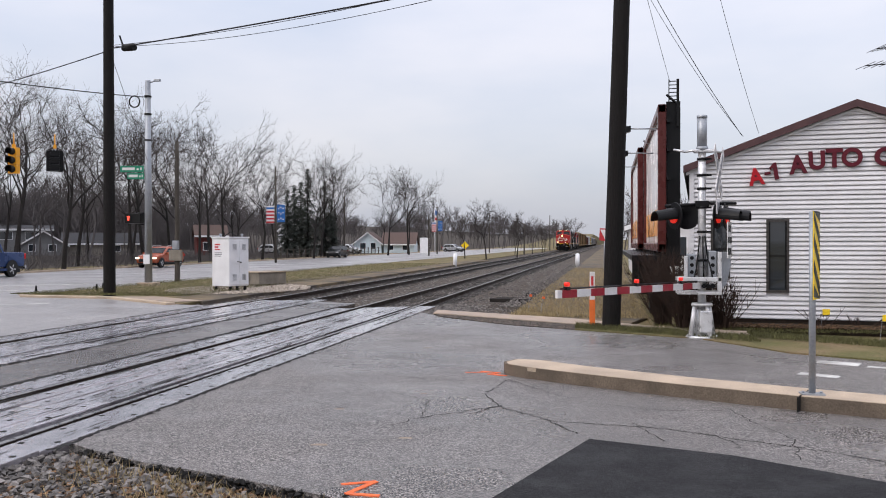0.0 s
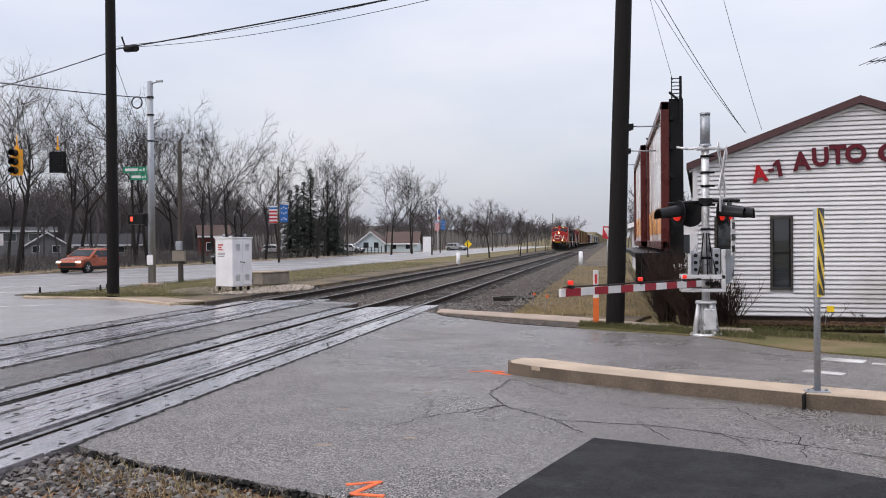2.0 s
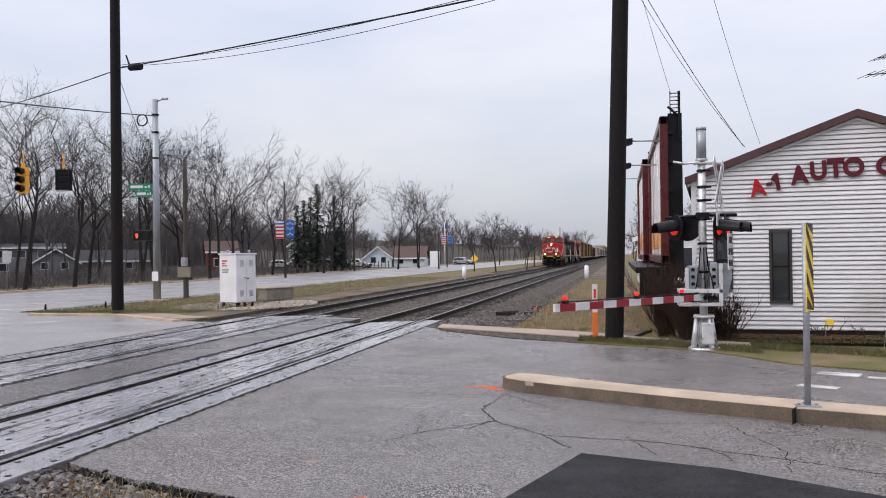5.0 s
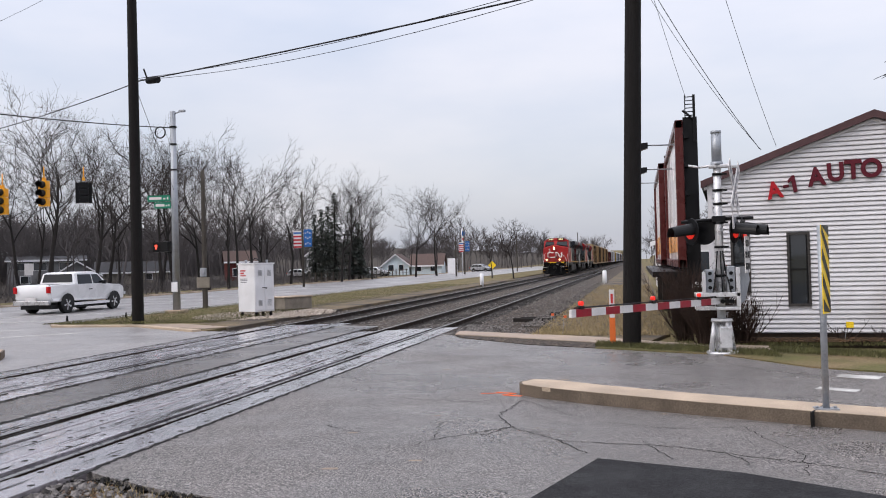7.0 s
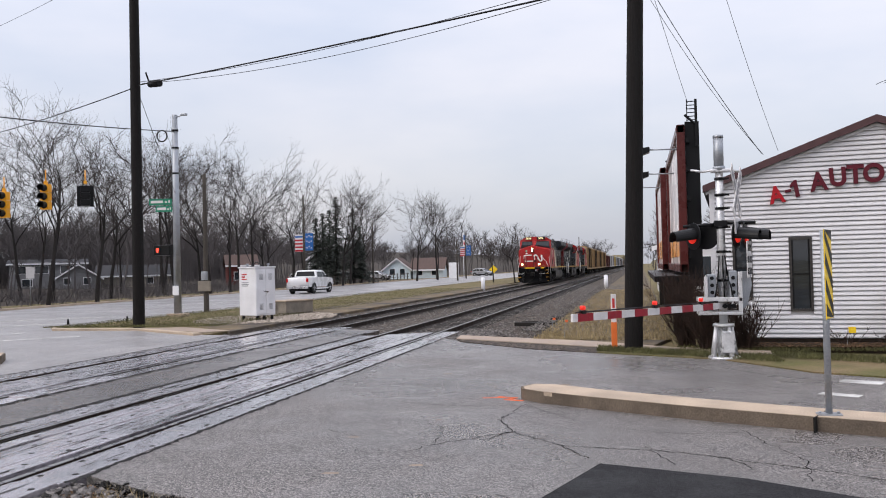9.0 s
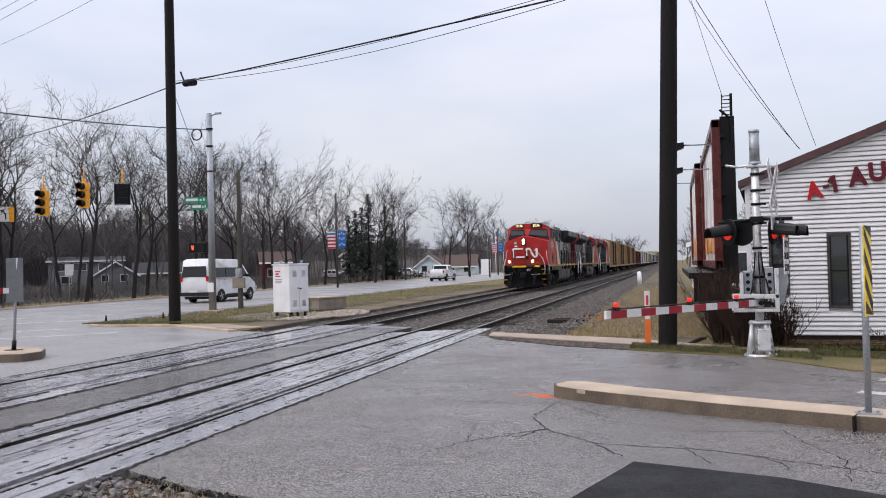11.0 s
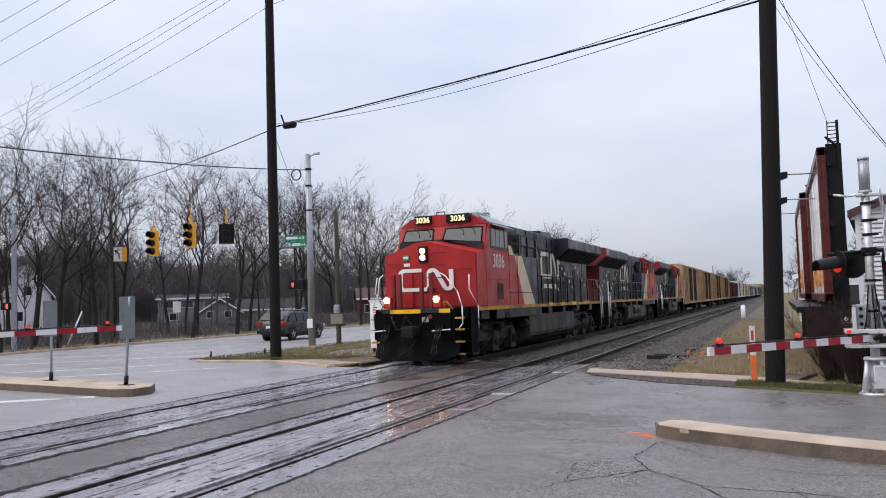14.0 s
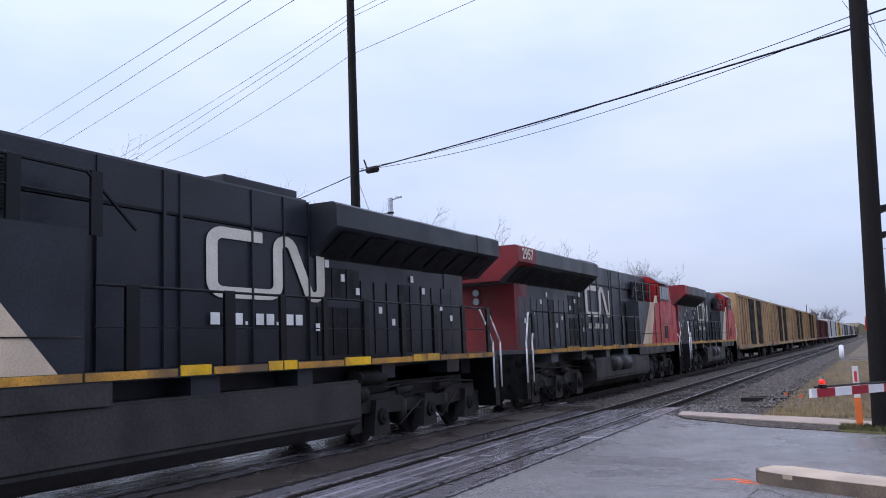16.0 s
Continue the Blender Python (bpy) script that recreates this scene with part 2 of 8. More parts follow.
def tube(bm, p0, p1, r0, r1=None, n=10, cap=True, mi=0):
    r1 = r0 if r1 is None else r1
    p0, p1 = Vector(p0), Vector(p1)
    q = (p1 - p0).to_track_quat("Z", "Y")
    rings = []
    for p, r in ((p0, r0), (p1, r1)):
        rings.append([bm.verts.new(p + q @ Vector((r * math.cos(2 * math.pi * k / n), r * math.sin(2 * math.pi * k / n), 0))) for k in range(n)])
    for k in range(n):
        f = bm.faces.new((rings[0][k], rings[0][(k + 1) % n], rings[1][(k + 1) % n], rings[1][k]))
        f.smooth, f.material_index = n > 5, mi
    if cap:
        bm.faces.new(rings[0][::-1]).material_index = mi
        bm.faces.new(rings[1]).material_index = mi


def pipe(bm, pts, r, n=6, mi=0):
    for a, b in zip(pts[:-1], pts[1:]):
        tube(bm, a, b, r, r, n, True, mi)


def extrude(bm, poly, axis, a, b, mi=0):
    """A prism of the polygon (pairs in the two other axes, in order) from a to b along the axis."""
    def put(u, v, w):
        return {"x": (w, u, v), "y": (u, w, v), "z": (u, v, w)}[axis]
    lo = [bm.verts.new(put(u, v, a)) for u, v in poly]
    hi = [bm.verts.new(put(u, v, b)) for u, v in poly]
    fs = [bm.faces.new(lo[::-1]), bm.faces.new(hi)]
    k = len(poly)
    for i in range(k):
        fs.append(bm.faces.new((lo[i], lo[(i + 1) % k], hi[(i + 1) % k], hi[i])))
    for f in fs:
        f.material_index = mi
    bmesh.ops.recalc_face_normals(bm, faces=fs)
    return fs


def slab(name, poly, z0, z1, material, label, category="", parent=None):
    bm = bmesh.new()
    extrude(bm, poly, "z", z0, z1)
    ob = part(name, bm, material, parent, label)
    return tagged(ob, category=category, kind="structure") if parent is None else ob


def letters(name, text, size, depth, material, m, parent=None, align="CENTER", bold=0.018):
    cu = bpy.data.curves.new(name, "FONT")
    cu.body, cu.size, cu.extrude, cu.align_x = text, size, depth, align
    cu.offset = size * bold
    tmp = bpy.data.objects.new(name, cu)
    scene.collection.objects.link(tmp)
    me = bpy.data.meshes.new_from_object(tmp.evaluated_get(bpy.context.evaluated_depsgraph_get()))
    bpy.data.objects.remove(tmp)
    bpy.data.curves.remove(cu)
    me.materials.clear()
    me.materials.append(material)
    ob = new(name, me)
    if parent:
        ob.parent = parent
    ob.matrix_basis = m
    return ob


def cable(name, p0, p1, sag, r, label, material=None, n=28):
    bm = bmesh.new()
    p0, p1 = Vector(p0), Vector(p1)
    pts = [p0.lerp(p1, k / n) - Vector((0, 0, 4 * sag * (k / n) * (1 - k / n))) for k in range(n + 1)]
    rings = [[bm.verts.new(p + Vector((r * math.cos(a) * 0.7, r * math.cos(a) * 0.7, r * math.sin(a)))) for a in (0, 1.257, 2.513, 3.77, 5.027)] for p in pts]
    for a, b in zip(rings[:-1], rings[1:]):
        for k in range(5):
            bm.faces.new((a[k], a[(k + 1) % 5], b[(k + 1) % 5], b[k])).smooth = True
    bm.faces.new(rings[0][::-1]), bm.faces.new(rings[-1])
    return tagged(part(name, bm, material or M_WIRE), label, "cable")


# Ground: one sheet to the horizon, with a wooded rise beyond the highway
def rise(x, y):
    a = max(0.0, min(1.0, (-x - 100) / 130.0))
    h = 9.0 * a * a * (3 - 2 * a)
    b = max(0.0, min(1.0, (y - 260) / 500.0))
    return h + 10.0 * b * b * (1 if x < -12 or x > 40 else 0.0)


def ground_sheet():
    xs = sorted(set([-3000, -1500, -800, -400, -250, -180] + list(range(-150, 60, 6)) + [-15.2, -14.3, -13.2, -3.0, -2.4, -1.8] + [80, 120, 200, 400, 800, 1500, 3000]))
    ys = sorted(set([-3000, -1500, -800, -400, -200, -100, -60] + list(range(-40, 200, 8)) + [240, 300, 380, 480, 600, 800, 1200, 2000, 3000]))
    verts = [(x, y, (-0.55 if -13.5 < x < -2.5 else -0.10) + rise(x, y) + (0.03 * noise.noise((x * 0.1, y * 0.1, 0)) if x < -36 else 0)) for y in ys for x in xs]
    w = len(xs)
    faces = [(j * w + i, j * w + i + 1, (j + 1) * w + i + 1, (j + 1) * w + i) for j in range(len(ys) - 1) for i in range(w - 1)]
    me = bpy.data.meshes.new("ground")
    me.from_pydata(verts, [], faces)
    me.materials.append(M_GRASS)
    me.materials.append(M_LITTER)
    for p in me.polygons:
        if p.center.x < -44:
            p.material_index = 1
    tagged(new("ground", me), "patchy winter grass and leaf litter ground", "ground", kind="structure")


ground_sheet()

NEAR, FAR = -6.06, -10.0          # centre lines of the two tracks
Y0, Y1 = -60.0, 900.0

slab("highway", [(-34.6, -300), (-20.2, -300), (-20.2, 1200), (-34.6, 1200)], -0.3, -0.02, M_ROAD, "pale wet multi-lane asphalt highway beside the railway", "road")
slab("kerb_highway", [(-34.85, -300), (-34.6, -300), (-34.6, 1200), (-34.85, 1200)], -0.3, 0.10, M_CONCRETE, "concrete kerb along the highway", "kerb")
slab("side_road_west", [(-20.2, -40), (-11.30, -40), (-11.30, 22.9), (-12.4, 23.2), (-12.8, 23.1), (-15.9, 25.2), (-19.2, 25.4), (-20.2, 26.6)], -0.3, -0.015, M_ROAD, "wet asphalt side road joining the highway", "road")
slab("side_road_east", [(-4.735, 6.9), (-4.4, 6.72), (-3.77, 6.42), (-2.9, 6.15), (-2.05, 5.82), (-1.2, 5.45), (0.6, 4.7), (3.0, 3.2), (4.0, -8), (60, -30), (60, -12), (9.0, 11.6), (4.0, 13.75), (2.83, 14.5), (1.62, 16.35), (-2.15, 18.45), (-4.0, 20.2), (-4.4, 21.0), (-4.735, 21.4)],
     -0.3, 0.0, M_ASPHALT, "wet cracked grey asphalt of the side road", "road")
slab("road_between_tracks", [(FAR + 1.25, -30), (NEAR - 1.3, -30), (NEAR - 1.3, 24.4), (FAR + 1.25, 25.0)], -0.3, -0.008, M_BRIDGE, "brownish wet asphalt between the two tracks", "road")
slab("road_patch", [(-0.197, 7.88), (-0.83, 5.91), (-1.6, 3.4), (3.2, 3.0), (6.0, 4.2), (1.97, 6.87), (0.99, 7.49)], -0.05, 0.006, M_PATCH, "fresh black asphalt patch in the side road", "road")


# Tracks
def ballast():
    bm = bmesh.new()
    prof = [(NEAR + 3.6, -0.35), (NEAR + 1.9, -0.17), (NEAR - 1.9, -0.16), (FAR + 1.9, -0.16), (FAR - 1.9, -0.17), (FAR - 2.6, -0.12), (FAR - 4.0, -0.10)]
    for a, b, c in ((22.8, 900, 60), (-60, -20, 3)):
        rows = []
        for k in range(c + 1):
            y = a + (b - a) * (k / c) ** 2.2
            rows.append([bm.verts.new((x, y, z)) for x, z in prof])
        for r, s in zip(rows[:-1], rows[1:]):
            for i in range(len(prof) - 1):
                bm.faces.new((r[i + 1], r[i], s[i], s[i + 1]))
    tagged(part("ballast_bed", bm, M_BALLAST, None, "grey crushed-stone ballast bed under the tracks"), category="ballast", kind="structure")


ballast()


def track(name, cx, label):
    tr = thing(name, label, "railway track", kind="structure")
    for side in (-0.7525, 0.7525):
        bm = bmesh.new()
        x = cx + side
        extrude(bm, [(x - 0.07, -0.165), (x + 0.07, -0.165), (x + 0.07, -0.15), (x + 0.012, -0.13), (x + 0.012, -0.04), (x + 0.035, -0.03), (x + 0.035, -0.002),
                     (x - 0.035, -0.002), (x - 0.035, -0.03), (x - 0.012, -0.04), (x - 0.012, -0.13), (x - 0.07, -0.15)], "y", Y0, Y1)
        rail = part("rail", bm, M_RAIL, tr, "rust-brown steel rail")
        bm = bmesh.new()
        box(bm, x - 0.032, x + 0.032, Y0, Y1, -0.003, 0.004)
        part("rail_head", bm, M_RAILTOP, rail, "polished rail head")
    bm = bmesh.new()
    box(bm, -1.3, 1.3, -0.11, 0.11, -0.33, -0.155)
    me = part("tie", bm, M_TIE, tr).data
    tr.children[-1].matrix_basis = pose(cx, 25.3, 0)
    for k in range(1, 230):
        share("tie", me, tr, pose(cx + random.uniform(-0.04, 0.04), 25.3 + 0.52 * k, random.uniform(-0.01, 0.005), 0, 0, random.uniform(-0.6, 0.6)))
    return tr


track("track_near", NEAR, "railway track with wet steel rails on dark ties")
track("track_far", FAR, "railway track carrying the freight train")


# Level crossing: timber panels between and beside the rails
def crossing(cx, ya, yb, shift):
    bm = bmesh.new()
    # near-black bed: deep shade of the flangeway gaps put into its colour
    box(bm, cx - 1.31, cx + 1.31, ya, yb, -0.3, -0.13)
    cr = tagged(part("level_crossing", bm, M_CRACK, None, "wet grey timber level-crossing panels with bolt holes"), category="level crossing", kind="structure")
    strips = [(-1.27, -0.812), (-0.585, -0.31), (-0.29, -0.012), (0.012, 0.29), (0.31, 0.585), (0.812, 1.27)]
    for a, b in strips:
        L, bm = 2.44, bmesh.new()
        w = b - a
        v = box(bm, -w / 2 + 0.004, w / 2 - 0.004, 0.006, L - 0.006, -0.14, 0.0, bevel=0.008)
        me = part("panel", bm, M_PANEL, cr).data
        first = cr.children[-1]
        bm = bmesh.new()
        for yy in (0.3, 0.9, 1.55, 2.15):
            for xx in ((-0.15, 0.15) if w > 0.4 else (0.0,)):
                k = [bm.verts.new((xx + 0.032 * math.cos(q * math.pi / 4), yy + xx * 0.3 + 0.032 * math.sin(q * math.pi / 4), 0.0025)) for q in range(8)]
                bm.faces.new(k)
        holes = part("bolt_hole", bm, M_CRACK, first).data
        y, n = ya + shift * (a + 1.3), 0
        while y < yb:
            ob = first if n == 0 else share("panel", me, cr, pose(0, 0, 0))
            ob.matrix_basis = pose(cx + (a + b) / 2, y, random.uniform(-0.009, 0.004), random.uniform(-0.15, 0.15), random.uniform(-0.5, 0.5), 0)
            if n:
                share("bolt_hole", holes, ob, pose(0, 0, 0))
            y, n = y + L, n + 1


def gouges(cx, ya, yb, seed):
    """Split grain, missing slivers and open joints in the crossing timbers."""
    r2 = random.Random(seed)
    bm = bmesh.new()
    for _ in range(150):
        u = r2.choice((-1.1, -0.9, -0.62, -0.5, -0.31, -0.15, 0.0, 0.15, 0.31, 0.5, 0.62, 0.9, 1.1)) + r2.gauss(0, 0.035)
        y, l, w = r2.uniform(ya, yb), r2.uniform(0.15, 1.3), r2.uniform(0.006, 0.02)
        n, last = 6, None
        for k in range(n + 1):
            f = k / n
            ww = w * math.sin(math.pi * (0.04 + 0.92 * f)) * r2.uniform(0.6, 1.2)
            c = cx + u + r2.gauss(0, 0.004)
            row = [bm.verts.new((c - ww, y + l * f, 0.0065)), bm.verts.new((c + ww, y + l * f, 0.0065))]
            if last:
                bm.faces.new((last[0], last[1], row[1], row[0]))
            last = row
    tagged(part("timber_splits", bm, M_CRACK), "dark splits and open joints in the crossing timbers", "crack", kind="stuff")


crossing(NEAR, -2.0, 22.0, 0.6)
gouges(NEAR, 4.0, 21.5, 61)
gouges(FAR, 4.0, 23.5, 62)
crossing(FAR, -2.0, 24.0, 0.5)


def stones(name, label, count, spot, lo, hi, seed):
    """Loose crushed stones scattered by the function spot, which gives a place on the ground."""
    rng = random.Random(seed)
    base = [(1, 0, 0.1), (-0.9, 0.25, 0), (0.1, 1, 0), (0, -0.9, 0.15), (0.1, 0.1, 0.75), (-0.1, 0, -0.7)]
    tri = [(0, 2, 4), (2, 1, 4), (1, 3, 4), (3, 0, 4), (2, 0, 5), (1, 2, 5), (3, 1, 5), (0, 3, 5)]
    vs, fs = [], []
    for _ in range(count):
        x, y, z = spot(rng)
        s = rng.uniform(lo, hi)
        q = Euler((rng.uniform(-0.6, 0.6), rng.uniform(-0.6, 0.6), rng.uniform(0, 6.28))).to_matrix()
        k = len(vs)
        for b in base:
            p = q @ Vector((b[0] * s * rng.uniform(0.7, 1.3), b[1] * s * rng.uniform(0.6, 1.1), b[2] * s * rng.uniform(0.7, 1.2)))
            vs.append((x + p.x, y + p.y, z + p.z))
        fs += [tuple(k + i for i in t) for t in tri]
    me = bpy.data.meshes.new(name)
    me.from_pydata(vs, [], fs)
    me.materials.append(M_STONE)
    return tagged(new(name, me), label, "gravel", kind="stuff")


def shoulder(rng):
    y = 24.4 + 60 * rng.random() ** 1.8
    x = rng.uniform(FAR - 3.2, NEAR + 3.4)
    edge = max(0, x - (NEAR + 1.9), (FAR - 1.9) - x)
    return x, y, -0.165 - (edge * 0.11 if x > NEAR else -edge * 0.08)


def corner(rng):
    x = -4.9 + 3.9 * rng.random() ** 1.6
    line = 6.75 - (x + 4.4) * 0.40
    return x, line - 0.12 - 3.2 * rng.random() ** 1.2, -0.06 + rng.uniform(-0.03, 0.02)


def by_walk(rng):
    return rng.uniform(-4.7, -3.5), rng.uniform(20.3, 24.6), -0.03


stones("ballast_stones", "grey crushed-stone ballast between and beside the rails", 9000, shoulder, 0.025, 0.055, 3)
def dry_edge(rng):
    return NEAR + 3.0 + abs(rng.gauss(0, 1.0)), 24.0 + 50 * rng.random() ** 1.6, -0.02


stones("edge_stones", "scattered stones in the dry grass", 2600, dry_edge, 0.02, 0.05, 6)
stones("corner_gravel", "wet grey ballast stones at the asphalt edge", 5200, corner, 0.018, 0.05, 4)
stones("gravel_patch", "loose grey stones by the sidewalk end", 900, by_walk, 0.02, 0.05, 5)


def crumble(rng):
    x = rng.uniform(-4.5, -0.8)
    k = 6.72 - (x + 4.4) * 0.385
    return x, k + rng.gauss(-0.02, 0.05), rng.uniform(-0.07, -0.012)


ob = stones("asphalt_crumbs", "broken black asphalt crumbs along the edge", 520, crumble, 0.012, 0.045, 12)
ob.data.materials[0] = M_CRACK


def fallen_leaves(name, label, count, spot, seed):
    """Curled brown leaves lying on the soil."""
    r2 = random.Random(seed)
    vs, fs = [], []
    for _ in range(count):
        x, y, z = spot(r2)
        a, w, c = r2.uniform(0, 6.283), r2.uniform(0.012, 0.032), r2.uniform(0.004, 0.02)
        ca, sa = math.cos(a) * w, math.sin(a) * w
        o = len(vs)
        vs += [(x - ca * 1.6, y - sa * 1.6, z + c), (x + sa, y - ca, z + 0.3 * c), (x + ca * 1.6, y + sa * 1.6, z + c * 1.3), (x - sa, y + ca, z + 0.2 * c), (x, y, z + c * 0.2)]
        fs += [(o, o + 1, o + 4), (o + 1, o + 2, o + 4), (o + 2, o + 3, o + 4), (o + 3, o, o + 4)]
    me = bpy.data.meshes.new(name)
    me.from_pydata(vs, [], fs)
    me.materials.append(M_DEADLEAF)
    tagged(new(name, me), label, "leaves", kind="stuff")


def soil_spot(rng):
    x = rng.uniform(-4.6, -0.4)
    return x, 6.66 - (x + 4.4) * 0.39 - 1.5 * rng.random() ** 1.5, -0.062


def bed_spot(rng):
    x = rng.uniform(2.1, 8.5)
    return x, 18.15 + rng.random() * 0.95 + (5.0 - x) * 0.06, 0.052


fallen_leaves("corner_leaves", "dead brown leaves on the soil at the asphalt edge", 2600, soil_spot, 31)
fallen_leaves("bed_leaves", "dead brown leaves on the mulch bed", 2600, bed_spot, 32)
for x, y, l, w, a in ((-3.0, 27.2, 1.5, 0.22, 78), (-2.6, 27.9, 2.0, 0.12, 96), (-2.2, 30.0, 1.6, 0.2, 60)):
    tb = thing("old_timber", "discarded dark timber lying on the ballast", "timber", x, y, -0.12, a)
    bm = bmesh.new()
    box(bm, -w / 2, w / 2, -l / 2, l / 2, 0, 0.12, bevel=0.02)
    part("beam", bm, M_TIE, tb)
slab("gravel_corner_bed", [(-4.75, -20), (3.9, -20), (2.9, 3.1), (0.6, 4.65), (-1.2, 5.4), (-2.05, 5.77), (-2.9, 6.1), (-3.77, 6.36), (-4.75, 6.7)], -0.35, -0.07, M_BALLAST, "dirty ballast and soil at the asphalt edge", "gravel bed")


# The garage building with lap siding
def garage():
    a = -5.5
    g = thing("garage_building", "white vinyl-sided gabled garage with maroon fascia and red sign letters", "building", 1.78, 19.68, 0, a)
    W, E, P, D = 6.6, 3.40, 4.63, 14.0
    bm = bmesh.new()
    extrude(bm, [(0.02, 0.0), (W - 0.02, 0.0), (W - 0.02, E), (W / 2, P), (0.02, E)], "y", 0.03, D)
    part("wall", bm, M_SIDING, g, "white siding walls")
    bm = bmesh.new()
    box(bm, 0.0, W, 0.0, D, -0.3, 0.12)
    part("foundation", bm, M_MULCH, g, "low concrete foundation")
    # lap boards, each with a sloping face and a shadowed lower lip
    z, step = 0.12, 0.098
    holes = [(1.54, 2.00, 0.70, 2.27), (0.40, 0.80, 1.0, 2.27)]
    while z < P - 0.12:
        x0, x1 = 0.0, W
        if z + 0.03 > E:
            k = (z + 0.03 - E) / (P - E)
            x0, x1 = k * W / 2, W - k * W / 2
        runs = [(x0, x1)]
        for ha, hb, za, zb in holes:
            if za - 0.1 < z < zb:
                runs = [r for p in runs for r in ((p[0], min(p[1], ha)), (max(p[0], hb), p[1])) if r[1] - r[0] > 0.02]
        for ra, rb in runs:
            bm = bmesh.new()
            extrude(bm, [(0.03, z + 0.022), (-0.032, z + 0.019), (-0.033, z + 0.030), (-0.026, z + step * 0.55), (-0.004, z + step), (0.03, z + step)], "x", ra, rb)
            part("siding_board", bm, M_SIDING, g)
        z += step
    for ha, hb, za, zb in holes:
        bm = bmesh.new()
        for bx in ((ha, ha + 0.05, za, zb), (hb - 0.05, hb, za, zb), (ha + 0.05, hb - 0.05, za, za + 0.05), (ha + 0.05, hb - 0.05, zb - 0.05, zb)):
            box(bm, bx[0], bx[1], -0.045, 0.05, bx[2], bx[3])
        w = part("window", bm, M_BRONZE, g, "narrow fixed window with dark bronze frame")
        bm = bmesh.new()
        box(bm, ha + 0.05, hb - 0.05, -0.005, 0.012, za + 0.05, zb - 0.05)
        part("pane", bm, M_GLASS, w, "dark reflecting glass")
        bm = bmesh.new()
        for bx in ((ha + 0.05, ha + 0.08, za + 0.05, zb - 0.05), (hb - 0.08, hb - 0.05, za + 0.05, zb - 0.05), (ha + 0.08, hb - 0.08, (za + zb) / 2 - 0.015, (za + zb) / 2 + 0.015)):
            box(bm, bx[0], bx[1], -0.02, 0.0, bx[2], bx[3])
        part("sash", bm, M_BLACK, w)
    for s in (0, 1):
        bm = bmesh.new()
        box(bm, s * W - 0.05, s * W + 0.05, -0.04, 0.06, 0.12, E)
        part("corner_trim", bm, M_SIDING, g, "white corner trim")
    # roof planes and fascia
    for s in (-1, 1):
        bm = bmesh.new()
        xa, xb = (-0.18, W / 2) if s < 0 else (W / 2, W + 0.18)
        k = (P - E) / (W / 2)
        za = E - 0.18 * k
        if s < 0:
            poly = [(xa, za + 0.03), (xb, P + 0.03), (xb, P + 0.12), (xa, za + 0.12)]
        else:
            poly = [(xa, P + 0.03), (xb, za + 0.03), (xb, za + 0.12), (xa, P + 0.12)]
        extrude(bm, poly, "y", -0.12, D + 0.2)
        part("roof", bm, M_ROOF, g, "grey roof plane")
        bm = bmesh.new()
        if s < 0:
            poly = [(xa, za - 0.03), (xb, P - 0.03), (xb, P + 0.125), (xa, za + 0.125)]
        else:
            poly = [(xa, P - 0.03), (xb, za - 0.03), (xb, za + 0.125), (xa, P + 0.125)]
        extrude(bm, poly, "y", -0.16, -0.122)
        part("fascia", bm, M_REDTRIM, g, "maroon metal fascia")
    # pale soffit strip under the fascia
    for s in (-1, 1):
        bm = bmesh.new()
        k = (P - E) / (W / 2)
        q = [(-0.12, E - 0.12 * k - 0.10), (W / 2, P - 0.10), (W / 2, P - 0.045), (-0.12, E - 0.12 * k - 0.045)]
        extrude(bm, q if s < 0 else [(W - u, v) for u, v in q], "y", -0.06, -0.034)
        part("rake_trim", bm, M_SIDING, g, "white rake trim under the fascia")
    # raised letters stepping up with the gable: character, centre, baseline, width, height, lean
    xs = [("A", 1.355, 3.01, 0.33, 0.37, 9), ("-", 1.565, 3.23, 0.12, 0.06, 8), ("1", 1.72, 3.12, 0.15, 0.36, 10), ("A", 2.18, 3.235, 0.36, 0.40, 5), ("U", 2.55, 3.31, 0.32, 0.40, 3),
          ("T", 2.88, 3.345, 0.33, 0.40, 1), ("O", 3.22, 3.355, 0.40, 0.40, 0), ("G", 3.84, 3.355, 0.39, 0.40, 0)]
    for n, (ch, x, z, w, h, lean) in enumerate(xs):
        ob = letters("sign_letter", ch, 0.5, 0.03, M_SIGNBRIGHT if n == 0 else M_SIGNRED, pose(x, -0.062, z) @ pose(0, 0, 0, 90, 0, 0) @ pose(0, 0, 0, 0, 0, lean), g, bold=0.035)
        lo = [min(v.co[i] for v in ob.data.vertices) for i in (0, 1)]
        hi = [max(v.co[i] for v in ob.data.vertices) for i in (0, 1)]
        if ch == "1":
            bm = bmesh.new()
            extrude(bm, [(0.45, 0), (1, 0), (1, 1), (0.62, 1), (0.0, 0.78), (0.0, 0.60), (0.45, 0.72)], "z", -0.03, 0.03)
            bm.to_mesh(ob.data)
            bm.free()
            lo, hi = (0, 0), (1, 1)
        for v in ob.data.vertices:
            v.co.x = ((v.co.x - lo[0]) / (hi[0] - lo[0]) - 0.5) * w
            v.co.y = (v.co.y - lo[1]) / (hi[1] - lo[1]) * h
        tagged(ob, "raised bright red sign letter" if n == 0 else "raised dark maroon sign letter")
    return g


garage()


